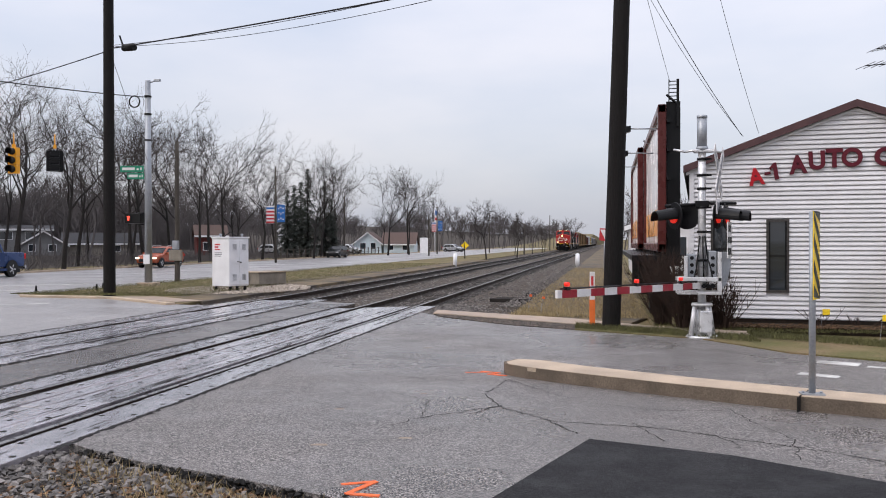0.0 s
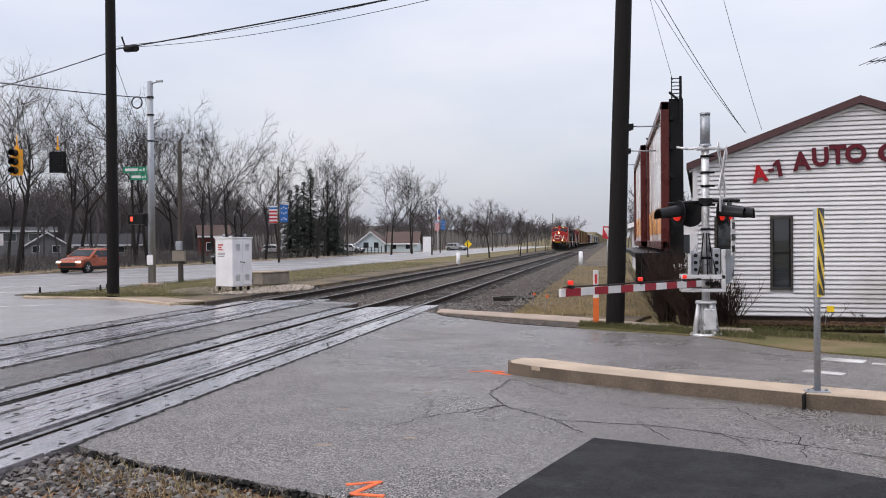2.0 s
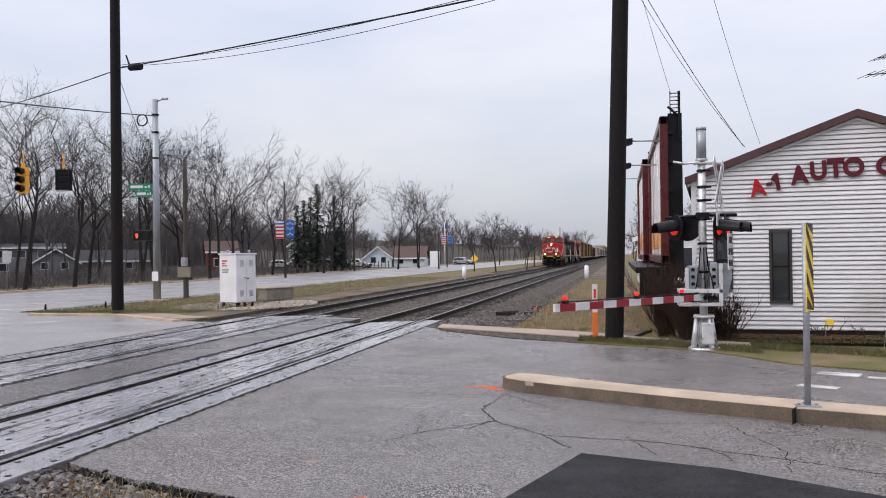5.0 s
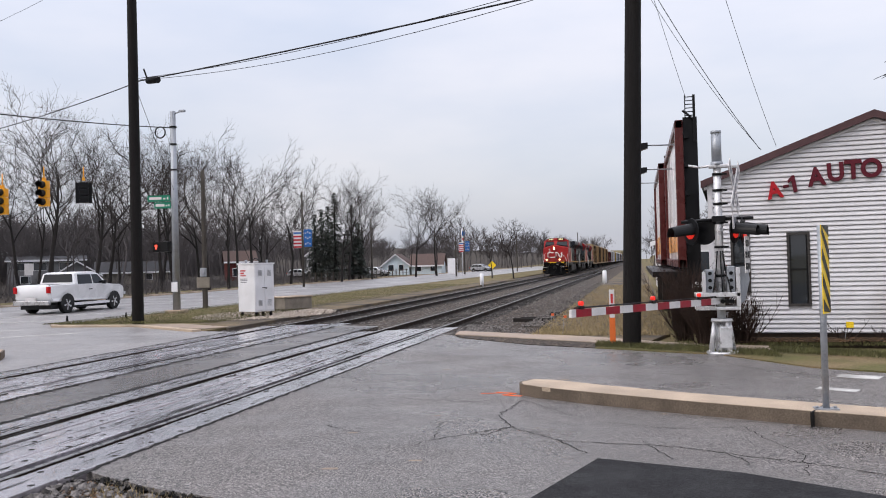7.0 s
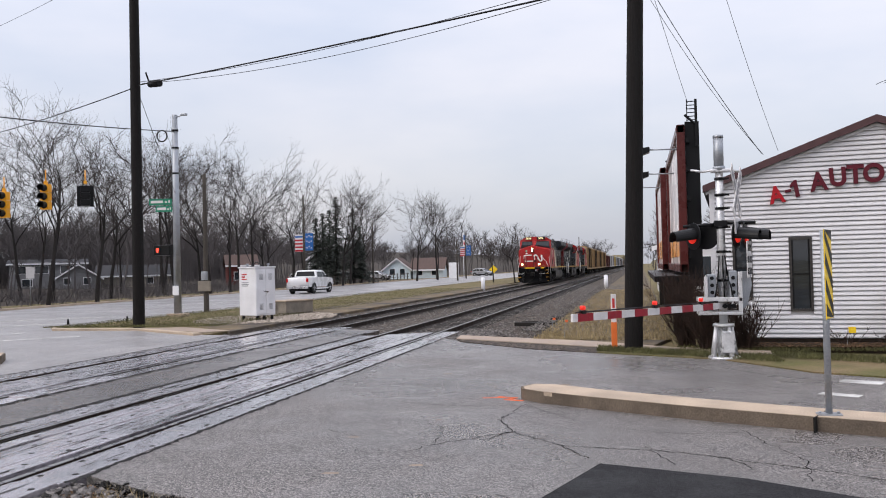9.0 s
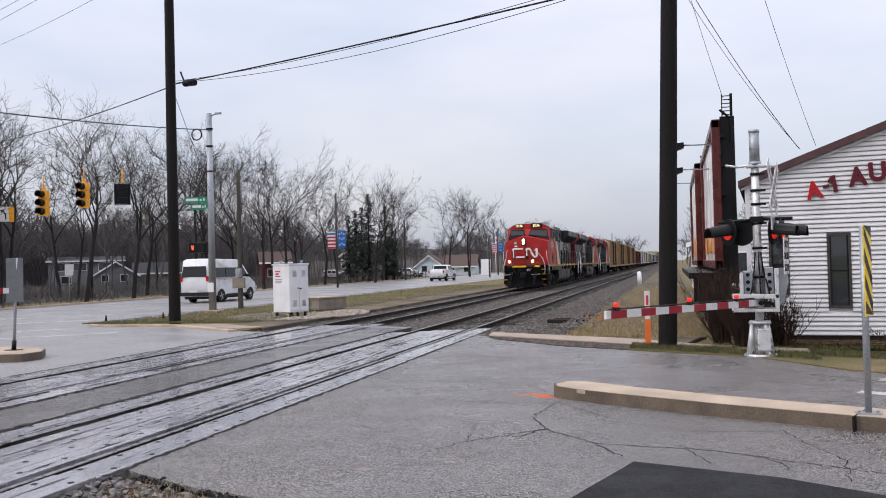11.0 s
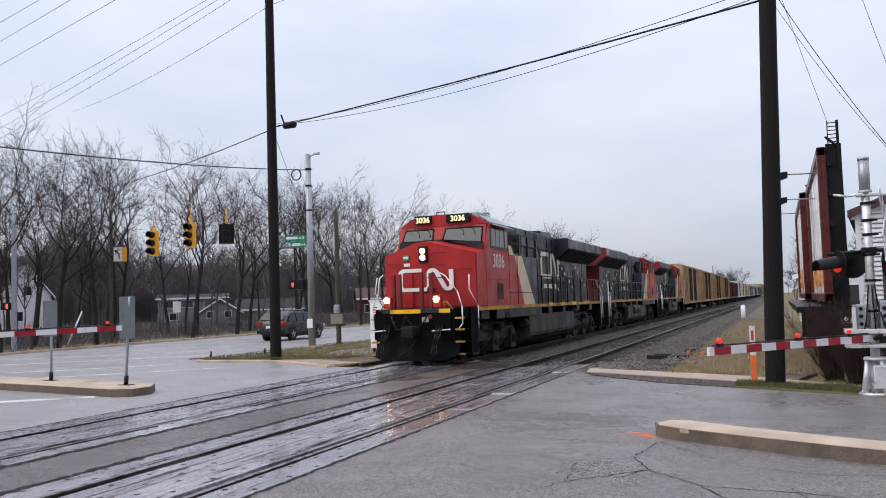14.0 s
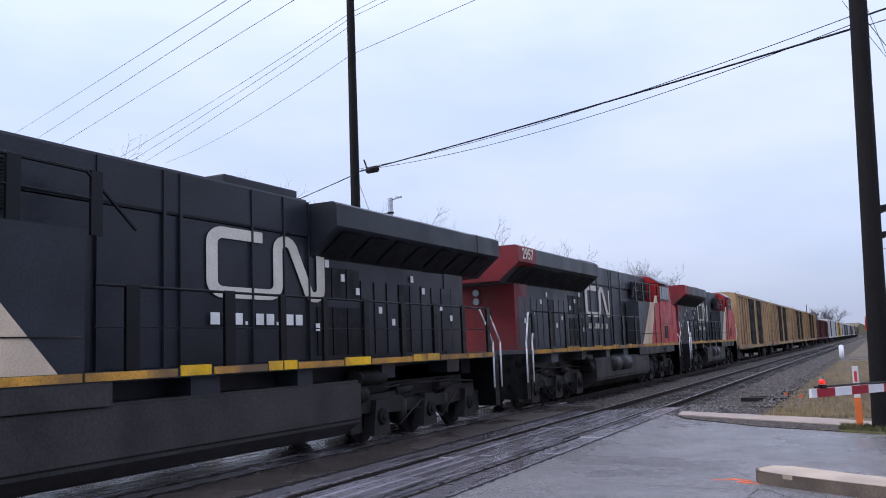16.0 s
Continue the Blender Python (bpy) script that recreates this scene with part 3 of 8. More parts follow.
def billboard():
    b = thing("billboard", "low double billboard with red frames and pale posters", "billboard", 0, 0, 0)
    M_FRAME = mat("red_brown_billboard_frame", (0.095, 0.020, 0.018), 0.35, var=0.25, scale=3, grain=40, bump=0.03)
    M_POSTER = mat("pale_poster", (0.62, 0.55, 0.52), 0.25, var=0.2, scale=0.7, grain=12, bump=0.01, tint=(0.70, 0.66, 0.66))
    # orange colour paints the warm reflection low on the panels
    M_AMBER = mat("orange_reflection_paint", (0.80, 0.36, 0.10), 0.25, var=0.3, scale=0.7, grain=12, bump=0.01)
    for y0, y1, x, z0, z1 in ((21.6, 30.2, 1.22, 1.55, 5.15), (31.2, 40.4, 1.05, 1.55, 5.15)):
        bm = bmesh.new()
        box(bm, x + 0.02, x + 0.10, y0 + 0.2, y1 - 0.2, z0 + 0.2, z1 - 0.2)
        pn = part("panel", bm, M_POSTER, b, "pale poster panel")
        bm = bmesh.new()
        box(bm, x + 0.008, x + 0.02, y0 + 0.4, y1 - 0.4, z0 + 0.4, z0 + 1.1)
        part("poster_band", bm, M_AMBER, pn, "orange reflection painted low on the poster panel")
        bm = bmesh.new()
        for q in ((y0, y0 + 0.22, z0, z1), (y1 - 0.22, y1, z0, z1), (y0, y1, z0, z0 + 0.22), (y0, y1, z1 - 0.22, z1)):
            box(bm, x - 0.06, x + 0.14, q[0], q[1], q[2], q[3], bevel=0.03)
        part("frame", bm, M_FRAME, b, "red-brown moulded frame")
        bm = bmesh.new()
        for k in range(5):
            yy = y0 + 0.15 + (y1 - y0 - 0.5) * k / 4
            box(bm, x + 0.15, x + 0.48, yy, yy + 0.18, 1.2, z1 + 0.08)
            pipe(bm, [(x + 0.42, yy, z1), (x + 0.15, yy, z1 + 0.25)], 0.03, 4)
        for zz in (1.9, 2.6, 3.3, 4.0, 4.7):
            box(bm, x + 0.15, x + 0.24, y0, y1, zz, zz + 0.12)
        part("back_frame", bm, M_BLACK, b, "black steel back frame")
        for k in (0.0, 1.0) if y0 < 25 else (0.2,):
            bm = bmesh.new()
            yy = y0 + 0.4 + k * 3
            tube(bm, (x, yy, 4.6 - k * 0.3), (x - 0.75, yy, 4.62 - k * 0.3), 0.02, 0.02, 6)
            lp = part("lamp_arm", bm, M_GALV, b)
            bm = bmesh.new()
            extrude(bm, [(x - 0.70, 4.68 - k * 0.3), (x - 0.70, 4.55 - k * 0.3), (x - 1.05, 4.43 - k * 0.3), (x - 1.08, 4.50 - k * 0.3), (x - 0.95, 4.66 - k * 0.3)], "y", yy - 0.12, yy + 0.12)
            part("lamp_head", bm, M_BLACK, lp, "dark cobra-style billboard lamp")
    bm = bmesh.new()
    box(bm, 0.55, 1.75, 21.9, 40.0, 1.32, 1.46)
    part("platform", bm, M_BLACK, b, "black steel catwalk")
    for y in (22.6, 31.0, 38.5):
        bm = bmesh.new()
        box(bm, 1.0, 1.5, y - 0.25, y + 0.25, -0.1, 1.33)
        part("post", bm, M_UNDER, b, "dark supporting post")
    bm = bmesh.new()
    box(bm, 1.60, 1.66, 21.6, 21.66, 4.6, 5.75)
    for k in range(6):
        pipe(bm, [(1.63, 21.63, 5.25 + k * 0.09), (1.42, 21.63, 5.25 + k * 0.09)], 0.012, 4)
    pipe(bm, [(1.42, 21.63, 5.2), (1.42, 21.63, 5.75)], 0.012, 4)
    part("meter_ladder", bm, M_BLACK, b, "small black ladder bracket on top")


billboard()


def pole(name, label, x, y, h, r0, r1, material, lean=(0, 0)):
    p = thing(name, label, "utility pole", x, y, 0)
    bm = bmesh.new()
    n, seg = 16, 10
    rings = []
    for k in range(seg + 1):
        t = k / seg
        r = r0 + (r1 - r0) * t
        rings.append([bm.verts.new((lean[0] * t + r * (1 + 0.03 * noise.noise((q, k * 0.8, x))) * math.cos(2 * math.pi * q / n), lean[1] * t + r * math.sin(2 * math.pi * q / n), -0.3 + (h + 0.3) * t)) for q in range(n)])
    for a, b in zip(rings[:-1], rings[1:]):
        for q in range(n):
            bm.faces.new((a[q], a[(q + 1) % n], b[(q + 1) % n], b[q])).smooth = True
    bm.faces.new(rings[-1])
    part("shaft", bm, material, p)
    return p


lp = pole("utility_pole", "tall dark wooden utility pole at the grass corner", -16.9, 26.88, 16.5, 0.205, 0.145, M_POLE)
rp = pole("utility_pole", "thick weathered wooden utility pole beside the sidewalk", 0.02, 18.2, 11.0, 0.190, 0.152, M_POLE, (0.36, 0.0))


# Islands, kerbs, sidewalk, painted marks
M_YELLOW = mat("signal_yellow", (0.80, 0.36, 0.02), 0.45, var=0.15, scale=6, bump=0.02)
M_STRIPEYEL = mat("reflective_yellow", (0.90, 0.62, 0.03), 0.4, var=0.1, scale=6, bump=0.01)
M_REFRED = mat("reflective_red", (0.30, 0.015, 0.03), 0.4, var=0.2, scale=6, bump=0.01)
M_REFWHITE = mat("reflective_white", (0.66, 0.64, 0.64), 0.4, var=0.12, scale=6, bump=0.01)
M_SIGNBACK = mat("sign_back_aluminium", (0.19, 0.20, 0.21), 0.5, metal=0.4, var=0.2, scale=5, bump=0.03)
M_SIGNGREEN = mat("street_sign_green", (0.02, 0.22, 0.13), 0.4, var=0.1, bump=0.01)
M_REDLAMP = mat("lit_red_lamp", (0.8, 0.03, 0.02), 0.3, bump=0, emit=(1.0, 0.04, 0.025), power=0.5)
M_REDDIM = mat("red_lens", (0.5, 0.02, 0.02), 0.25, bump=0, emit=(1.0, 0.04, 0.06), power=0.7)
M_ORANGEPIPE = mat("orange_plastic_post", (0.75, 0.17, 0.04), 0.5, var=0.15, bump=0.02)
M_TANBOX = mat("weathered_concrete_box", (0.26, 0.23, 0.19), 0.8, var=0.3, scale=3, grain=40, bump=0.2)
M_BRUSH = mat("bare_dark_twigs", (0.045, 0.028, 0.022), 0.9, var=0.4, bump=0)
M_HANDRED = mat("lit_red_signal_face", (0.9, 0.05, 0.03), 0.4, bump=0, emit=(1.0, 0.10, 0.06), power=1.6)


def island(name, outline, label):
    isl = thing(name, label, "kerb island", kind="structure")
    slab("kerb_body", outline, -0.1, 0.15, M_KERBSIDE, "darker concrete kerb face", parent=isl)
    cx = sum(p[0] for p in outline) / len(outline)
    cy = sum(p[1] for p in outline) / len(outline)
    bm = bmesh.new()
    extrude(bm, [(x + (cx - x) * 0.012, y + (cy - y) * 0.02) for x, y in outline], "z", 0.10, 0.156)
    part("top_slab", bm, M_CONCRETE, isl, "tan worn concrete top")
    return isl


def strip(a, b, w0, w1, n=1):
    """A quadrilateral road mark from a to b, with its widths."""
    d = Vector((b[0] - a[0], b[1] - a[1])).normalized()
    p = Vector((-d.y, d.x))
    A, B = Vector(a), Vector(b)
    return [tuple(A + p * w0 / 2), tuple(A - p * w0 / 2), tuple(B - p * w1 / 2), tuple(B + p * w1 / 2)]


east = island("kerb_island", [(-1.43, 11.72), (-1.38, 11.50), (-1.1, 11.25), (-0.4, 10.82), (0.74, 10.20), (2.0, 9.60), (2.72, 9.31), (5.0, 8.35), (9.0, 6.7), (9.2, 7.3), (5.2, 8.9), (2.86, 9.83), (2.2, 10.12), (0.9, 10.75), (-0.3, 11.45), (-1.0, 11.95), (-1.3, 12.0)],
              "long tan concrete kerb island with darker edge")
bm = bmesh.new()
box(bm, -0.008, 0.008, -0.30, 0.30, 0.0, 0.1575)
j = part("joint", bm, M_CRACK, east)
j.matrix_basis = pose(2.03, 9.80, 0, 0, 0, -24)
west = island("kerb_island", [(-13.05, 15.7), (-13.1, 15.15), (-13.6, 15.02), (-16.5, 15.8), (-20.2, 16.7), (-21.8, 17.2), (-21.9, 18.1), (-20.0, 18.0), (-16.5, 17.3), (-13.5, 16.35)],
              "concrete kerb island in the side road by the highway")

for k, (a, b, w) in enumerate([((3.03, 13.62), (3.55, 13.38), 0.35), ((3.6, 13.2), (7.5, 11.4), 0.16), ((2.5, 12.35), (2.95, 12.1), 0.22),
                               ((-15.6, 13.9), (-14.0, 15.0), 0.45), ((-22.5, 17.2), (-16.4, 22.9), 0.22), ((-23.4, 21.0), (-19.5, 24.4), 0.22),
                               ((-30.5, 22.0), (-21.5, 29.5), 0.25), ((-33.0, 25.5), (-22.5, 34.0), 0.25)]):
    slab("road_mark", strip(a, b, w, w), -0.02, 0.004 if a[0] > -4 else -0.008, M_PAINT, "worn white road marking", "road marking")
for x in (-27.4, -24.0):
    for k in range(16):
        y = 44 + k * 12
        slab("lane_dash", strip((x, y), (x, y + 3), 0.14, 0.14), -0.03, -0.013, M_PAINT, "worn white lane dash", "road marking")
slab("sidewalk", [(-4.45, 22.2), (-4.35, 21.2), (-0.95, 19.05), (0.8, 17.75), (2.6, 16.9), (2.7, 17.9), (0.85, 18.75), (-1.0, 20.35)], -0.2, 0.015, M_WALKWAY, "pale concrete sidewalk to the crossing", "sidewalk")
slab("verge_gravel", [(-4.3, 21.0), (-4.0, 20.3), (-2.15, 18.5), (-0.7, 17.7), (-0.5, 18.62), (-0.95, 18.95)], -0.2, 0.010, M_BALLAST, "dirty gravel between sidewalk and road", "gravel bed")
slab("verge_dirt", [(-0.5, 18.62), (-0.7, 17.7), (1.62, 16.4), (2.83, 14.6), (4.0, 13.85), (9.0, 11.7), (40, -2), (40, 2), (9.0, 14.5), (4.0, 16.4), (0.8, 17.6)], -0.2, 0.016, M_GRASS, "muddy winter grass verge", "grass")
slab("dry_verge", [(-2.3, 24.0), (-1.0, 20.6), (0.4, 19.3), (0.9, 21.5), (1.0, 40.0), (1.5, 400), (-2.3, 400)], -0.2, -0.02, M_DRYGRASS, "dry yellow grass beside the ballast", "grass")
slab("lawn", [(0.9, 19.0), (30, 17.0), (30, 400), (1.5, 400)], -0.3, -0.03, M_GRASS, "short winter lawn", "grass")
slab("west_verge", [(-20.1, 26.8), (-19.1, 25.6), (-15.9, 25.4), (-12.6, 23.2), (-12.4, 26.0), (-13.6, 30.0), (-13.6, 400), (-20.1, 400)], -0.3, -0.03, M_GRASS, "patchy green and brown grass verge", "grass")
slab("west_dirt", [(-14.9, 27.2), (-12.3, 24.6), (-12.4, 90), (-13.9, 90), (-15.2, 45)], -0.3, -0.024, M_DRYGRASS, "bare brown dirt and dead grass", "ground")
slab("west_kerb", [(-20.3, 26.7), (-19.2, 25.35), (-15.9, 25.15), (-12.6, 22.9), (-12.45, 23.15), (-15.85, 25.42), (-19.1, 25.62), (-20.1, 26.8)], -0.2, 0.05, M_CONCRETE, "worn concrete corner kerb", "kerb")
slab("west_walk", [(-16.6, 26.2), (-13.0, 24.3), (-12.5, 25.0), (-15.0, 26.6)], -0.2, -0.015, M_WALKWAY, "concrete ramp by the tracks", "sidewalk")


# cracks wander over the asphalt
def crack(pts, w, seed):
    rng = random.Random(seed)
    vs = []
    for (x0, y0), (x1, y1) in zip(pts[:-1], pts[1:]):
        n = max(3, int(math.hypot(x1 - x0, y1 - y0) / 0.07))
        vs += [(x0 + (x1 - x0) * k / n + rng.gauss(0, 0.016), y0 + (y1 - y0) * k / n + rng.gauss(0, 0.016)) for k in range(n)]
    bm = bmesh.new()
    last = None
    for i in range(len(vs) - 1):
        d = (Vector(vs[i + 1]) - Vector(vs[i])).normalized()
        p = Vector((-d.y, d.x)) * w * rng.uniform(0.35, 1.0)
        row = [bm.verts.new((vs[i][0] + p.x, vs[i][1] + p.y, 0.0035)), bm.verts.new((vs[i][0] - p.x, vs[i][1] - p.y, 0.0035))]
        if last:
            bm.faces.new((last[0], last[1], row[1], row[0]))
        last = row
    tagged(part("crack", bm, M_CRACK), "dark crack in the wet asphalt", "crack", kind="structure")


CRACKS = [[(-1.3, 11.1), (-1.45, 10.0), (-1.2, 9.3), (-1.5, 8.7)], [(-1.2, 9.3), (-0.6, 8.6), (-0.25, 7.95)], [(-1.2, 9.3), (-1.9, 8.5), (-2.2, 8.0)], [(-0.6, 8.6), (0.4, 8.5), (1.4, 8.0), (2.4, 7.4)],
          [(-3.6, 13.0), (-2.0, 12.7), (-1.45, 11.8)], [(-3.9, 15.5), (-1.5, 14.4), (1.0, 13.6), (2.4, 12.6)], [(0.2, 8.7), (0.5, 7.8)], [(-1.3, 11.1), (-0.7, 10.2), (-0.5, 9.9)],
          [(-3.0, 11.2), (-2.2, 10.9), (-1.5, 11.0)], [(1.2, 9.6), (1.6, 8.2), (1.5, 7.3)], [(-0.4, 16.9), (0.2, 16.2), (0.1, 15.6)], [(-2.5, 17.6), (-1.2, 15.9), (0.4, 15.2)],
          [(-4.2, 12.2), (-3.1, 11.9), (-2.0, 12.2)], [(-4.3, 17.0), (-2.9, 16.2), (-1.4, 16.3)], [(-0.3, 9.7), (0.5, 9.35), (1.3, 9.5)], [(2.2, 8.7), (2.9, 7.9), (3.1, 7.2)],
          [(-2.7, 10.0), (-2.0, 9.5), (-1.9, 8.5)], [(0.9, 8.3), (1.1, 7.9), (1.0, 7.6)], [(-3.3, 9.2), (-2.7, 8.8)], [(1.5, 15.2), (2.2, 14.1), (3.4, 13.0)]]
# ragged tar along the crossing edges
for n, (x, ya, yb, w) in enumerate(((-4.72, 6.6, 21.2, 0.045), (-7.38, 4.0, 23.5, 0.09), (-8.70, 6.0, 24.5, 0.06), (-11.33, 6.0, 23.5, 0.06))):
    crack([(x, ya), (x, (ya + yb) / 2), (x, yb)], w, 40 + n)
for n, c in enumerate(CRACKS):
    crack(c, 0.011 if n < 4 else 0.007, n)
# the sprayed survey marks
for pts, w in (([(-1.95, 6.08), (-1.72, 6.20), (-1.84, 5.86), (-1.60, 5.85)], 0.045), ([(-1.75, 11.75), (-1.48, 11.66), (-1.62, 11.50), (-1.36, 11.42)], 0.05), ([(-1.95, 11.62), (-1.55, 11.70)], 0.025)):
    for a, b in zip(pts[:-1], pts[1:]):
        slab("spray_mark", strip(a, b, w, w), -0.02, 0.005 + 0.001 * (pts.index(a)), M_ORANGE, "fluorescent orange sprayed survey mark", "paint mark")
for x, y, s in ((-2.6, 7.2, 0.10), (-1.9, 7.6, 0.08), (-2.9, 8.8, 0.07), (0.4, 10.2, 0.05), (-1.0, 13.0, 0.09), (-3.1, 14.2, 0.10), (-2.2, 9.9, 0.05)):
    slab("paint_fleck", [(x, y), (x + s * 1.6, y + s * 0.2), (x + s * 1.4, y + s * 0.8), (x + 0.2 * s, y + s * 0.6)], -0.02, 0.0025, M_WALKWAY, "pale scuff on the asphalt", "paint mark")


# yellow and black marker post on the island
def marker_post():
    p = thing("object_marker", "galvanised post with yellow and black striped marker on the island", "road sign", 2.1, 9.75, 0.15)
    bm = bmesh.new()
    tube(bm, (0, 0, 0), (0, 0, 1.95), 0.035, 0.035, 12)
    part("post", bm, M_GALV, p)
    bm = bmesh.new()
    box(bm, -0.12, 0.12, -0.08, 0.08, 0.0, 0.02)
    for sx in (-0.09, 0.09):
        tube(bm, (sx, 0.0, 0.02), (sx, 0.0, 0.04), 0.015, 0.015, 6)
    part("base_plate", bm, M_GALV, p)
    turn = pose(0.03, -0.045, 1.02, 0, 0, 66)
    bm = bmesh.new()
    box(bm, -0.15, 0.15, -0.004, 0.004, 0, 0.93)
    pl = part("plate", bm, M_STRIPEYEL, p, "yellow reflective plate")
    pl.matrix_basis = turn
    for k in range(-1, 4):
        z = k * 0.27
        pts = [(0.15, z + 0.0), (-0.15, z + 0.30), (-0.15, z + 0.435), (0.15, z + 0.135)]
        pts = [(x, min(0.93, max(0.0, zz))) for x, zz in pts]
        if max(q[1] for q in pts) - min(q[1] for q in pts) < 0.05:
            continue
        bm = bmesh.new()
        lo = [bm.verts.new((x, -0.006, zz)) for x, zz in pts]
        hi = [bm.verts.new((x, 0.006, zz)) for x, zz in pts]
        bm.faces.new(lo), bm.faces.new(hi[::-1])
        part("stripe", bm, M_BLACK, pl, "black diagonal stripe")


marker_post()


def island_sign(x, y, h, w, ph, lean, label):
    p = thing("road_sign", label, "road sign", x, y, 0.15, group="signs on the far island")
    bm = bmesh.new()
    pipe(bm, [(0, 0, 0), (lean, 0, h)], 0.032, 8)
    part("post", bm, M_GALV, p)
    bm = bmesh.new()
    tube(bm, (0, 0, 0), (lean * 0.1, 0, 0.22), 0.05, 0.05, 8)
    box(bm, -0.16, 0.16, -0.1, 0.1, 0, 0.02)
    part("socket", bm, M_BLACK, p, "black base socket")
    bm = bmesh.new()
    box(bm, -w / 2, w / 2, -0.004, 0.004, 0, ph, bevel=0.003)
    pl = part("plate", bm, M_SIGNBACK, p, "bare aluminium sign back")
    pl.matrix_basis = pose(lean * (1 - ph / h * 0.5), -0.045, h - ph, 0, 0, 38)
    return p


island_sign(-14.0, 15.95, 2.05, 0.34, 0.98, 0.12, "leaning sign seen from its bare metal back")
island_sign(-17.3, 16.95, 2.05, 0.34, 0.92, 0.02, "upright sign seen from its bare metal back")
island_sign(-20.6, 17.75, 3.0, 0.48, 0.76, 0.03, "tall sign seen from its bare metal back")
for x, y in ((-20.9, 17.45), (-20.4, 17.95)):
    b = thing("bollard", "thin cream plastic bollard on black base", "bollard", x, y, 0.15, group="bollards on the island")
    bm = bmesh.new()
    tube(bm, (0, 0, 0.02), (0, 0, 0.62), 0.035, 0.03, 10)
    part("tube", bm, M_CONCRETE, b)
    bm = bmesh.new()
    tube(bm, (0, 0, 0), (0, 0, 0.04), 0.12, 0.10, 12)
    part("base", bm, M_BLACK, b)


# railway gates
U = Vector((-0.47, -0.88, 0)).normalized()


def gate_arm(g, p, q, lamps):
    """A striped arm from p to q in the gate's own space."""
    p, q = Vector(p), Vector(q)
    d = q - p
    L = d.length
    yaw = math.degrees(math.atan2(d.y, d.x))
    tilt = -math.degrees(math.asin(d.z / L))
    base = pose(p.x, p.y, p.z) @ pose(0, 0, 0, 0, tilt, yaw)
    bm = bmesh.new()
    box(bm, 0, L, -0.02, 0.02, -0.055, 0.055)
    arm = part("arm", bm, M_REFWHITE, g, "red and white striped barrier arm")
    arm.matrix_basis = base
    k, w = 0, 0.405
    x = L - 0.12
    while x > 0.2:
        a = max(0.0, x - w)
        if k % 2 == 0:
            bm = bmesh.new()
            box(bm, a, x, -0.024, 0.024, -0.056, 0.056)
            part("red_stripe", bm, M_REFRED, arm)
        x, k = a, k + 1
    bm = bmesh.new()
    pipe(bm, [(0.2, 0, 0.085), (L - 0.1, 0, 0.075)], 0.012, 5)
    part("lamp_cable", bm, M_BLACK, arm)
    for s in lamps:
        bm = bmesh.new()
        box(bm, s - 0.05, s + 0.05, -0.03, 0.03, 0.05, 0.10)
        hs = part("lamp_base", bm, M_BLACK, arm)
        bm = bmesh.new()
        tube(bm, (s, -0.030, 0.135), (s, 0.030, 0.135), 0.032, 0.032, 12)
        part("lamp", bm, M_REDLAMP, hs, "lit red arm lamp")


def flasher(g, m, lit):
    bm = bmesh.new()
    tube(bm, (0, 0, 0), (0, 0.02, 0), 0.25, 0.25, 20)
    bk = part("backboard", bm, M_BLACK, g, "round black flasher backboard")
    bk.matrix_basis = m
    bm = bmesh.new()
    n = 14
    for k in range(n):
        a0, a1 = math.pi * (-0.12 + 1.24 * k / n), math.pi * (-0.12 + 1.24 * (k + 1) / n)
        q = [bm.verts.new((0.16 * math.cos(a) * s, y, 0.16 * math.sin(a) * s - dz)) for a, y, s, dz in ((a0, 0.0, 1, 0), (a1, 0.0, 1, 0), (a1, -0.42, 0.85, 0.05), (a0, -0.42, 0.85, 0.05))]
        bm.faces.new(q)
    bmesh.ops.remove_doubles(bm, verts=bm.verts[:], dist=0.0005)
    bmesh.ops.solidify(bm, geom=bm.faces[:], thickness=0.012)
    part("hood", bm, M_BLACK, bk, "long black lamp hood")
    bm = bmesh.new()
    tube(bm, (0, -0.03, 0), (0, -0.005, 0), 0.135, 0.14, 18)
    part("lens", bm, M_REDLAMP if lit else M_REDDIM, bk, "red flasher lens")


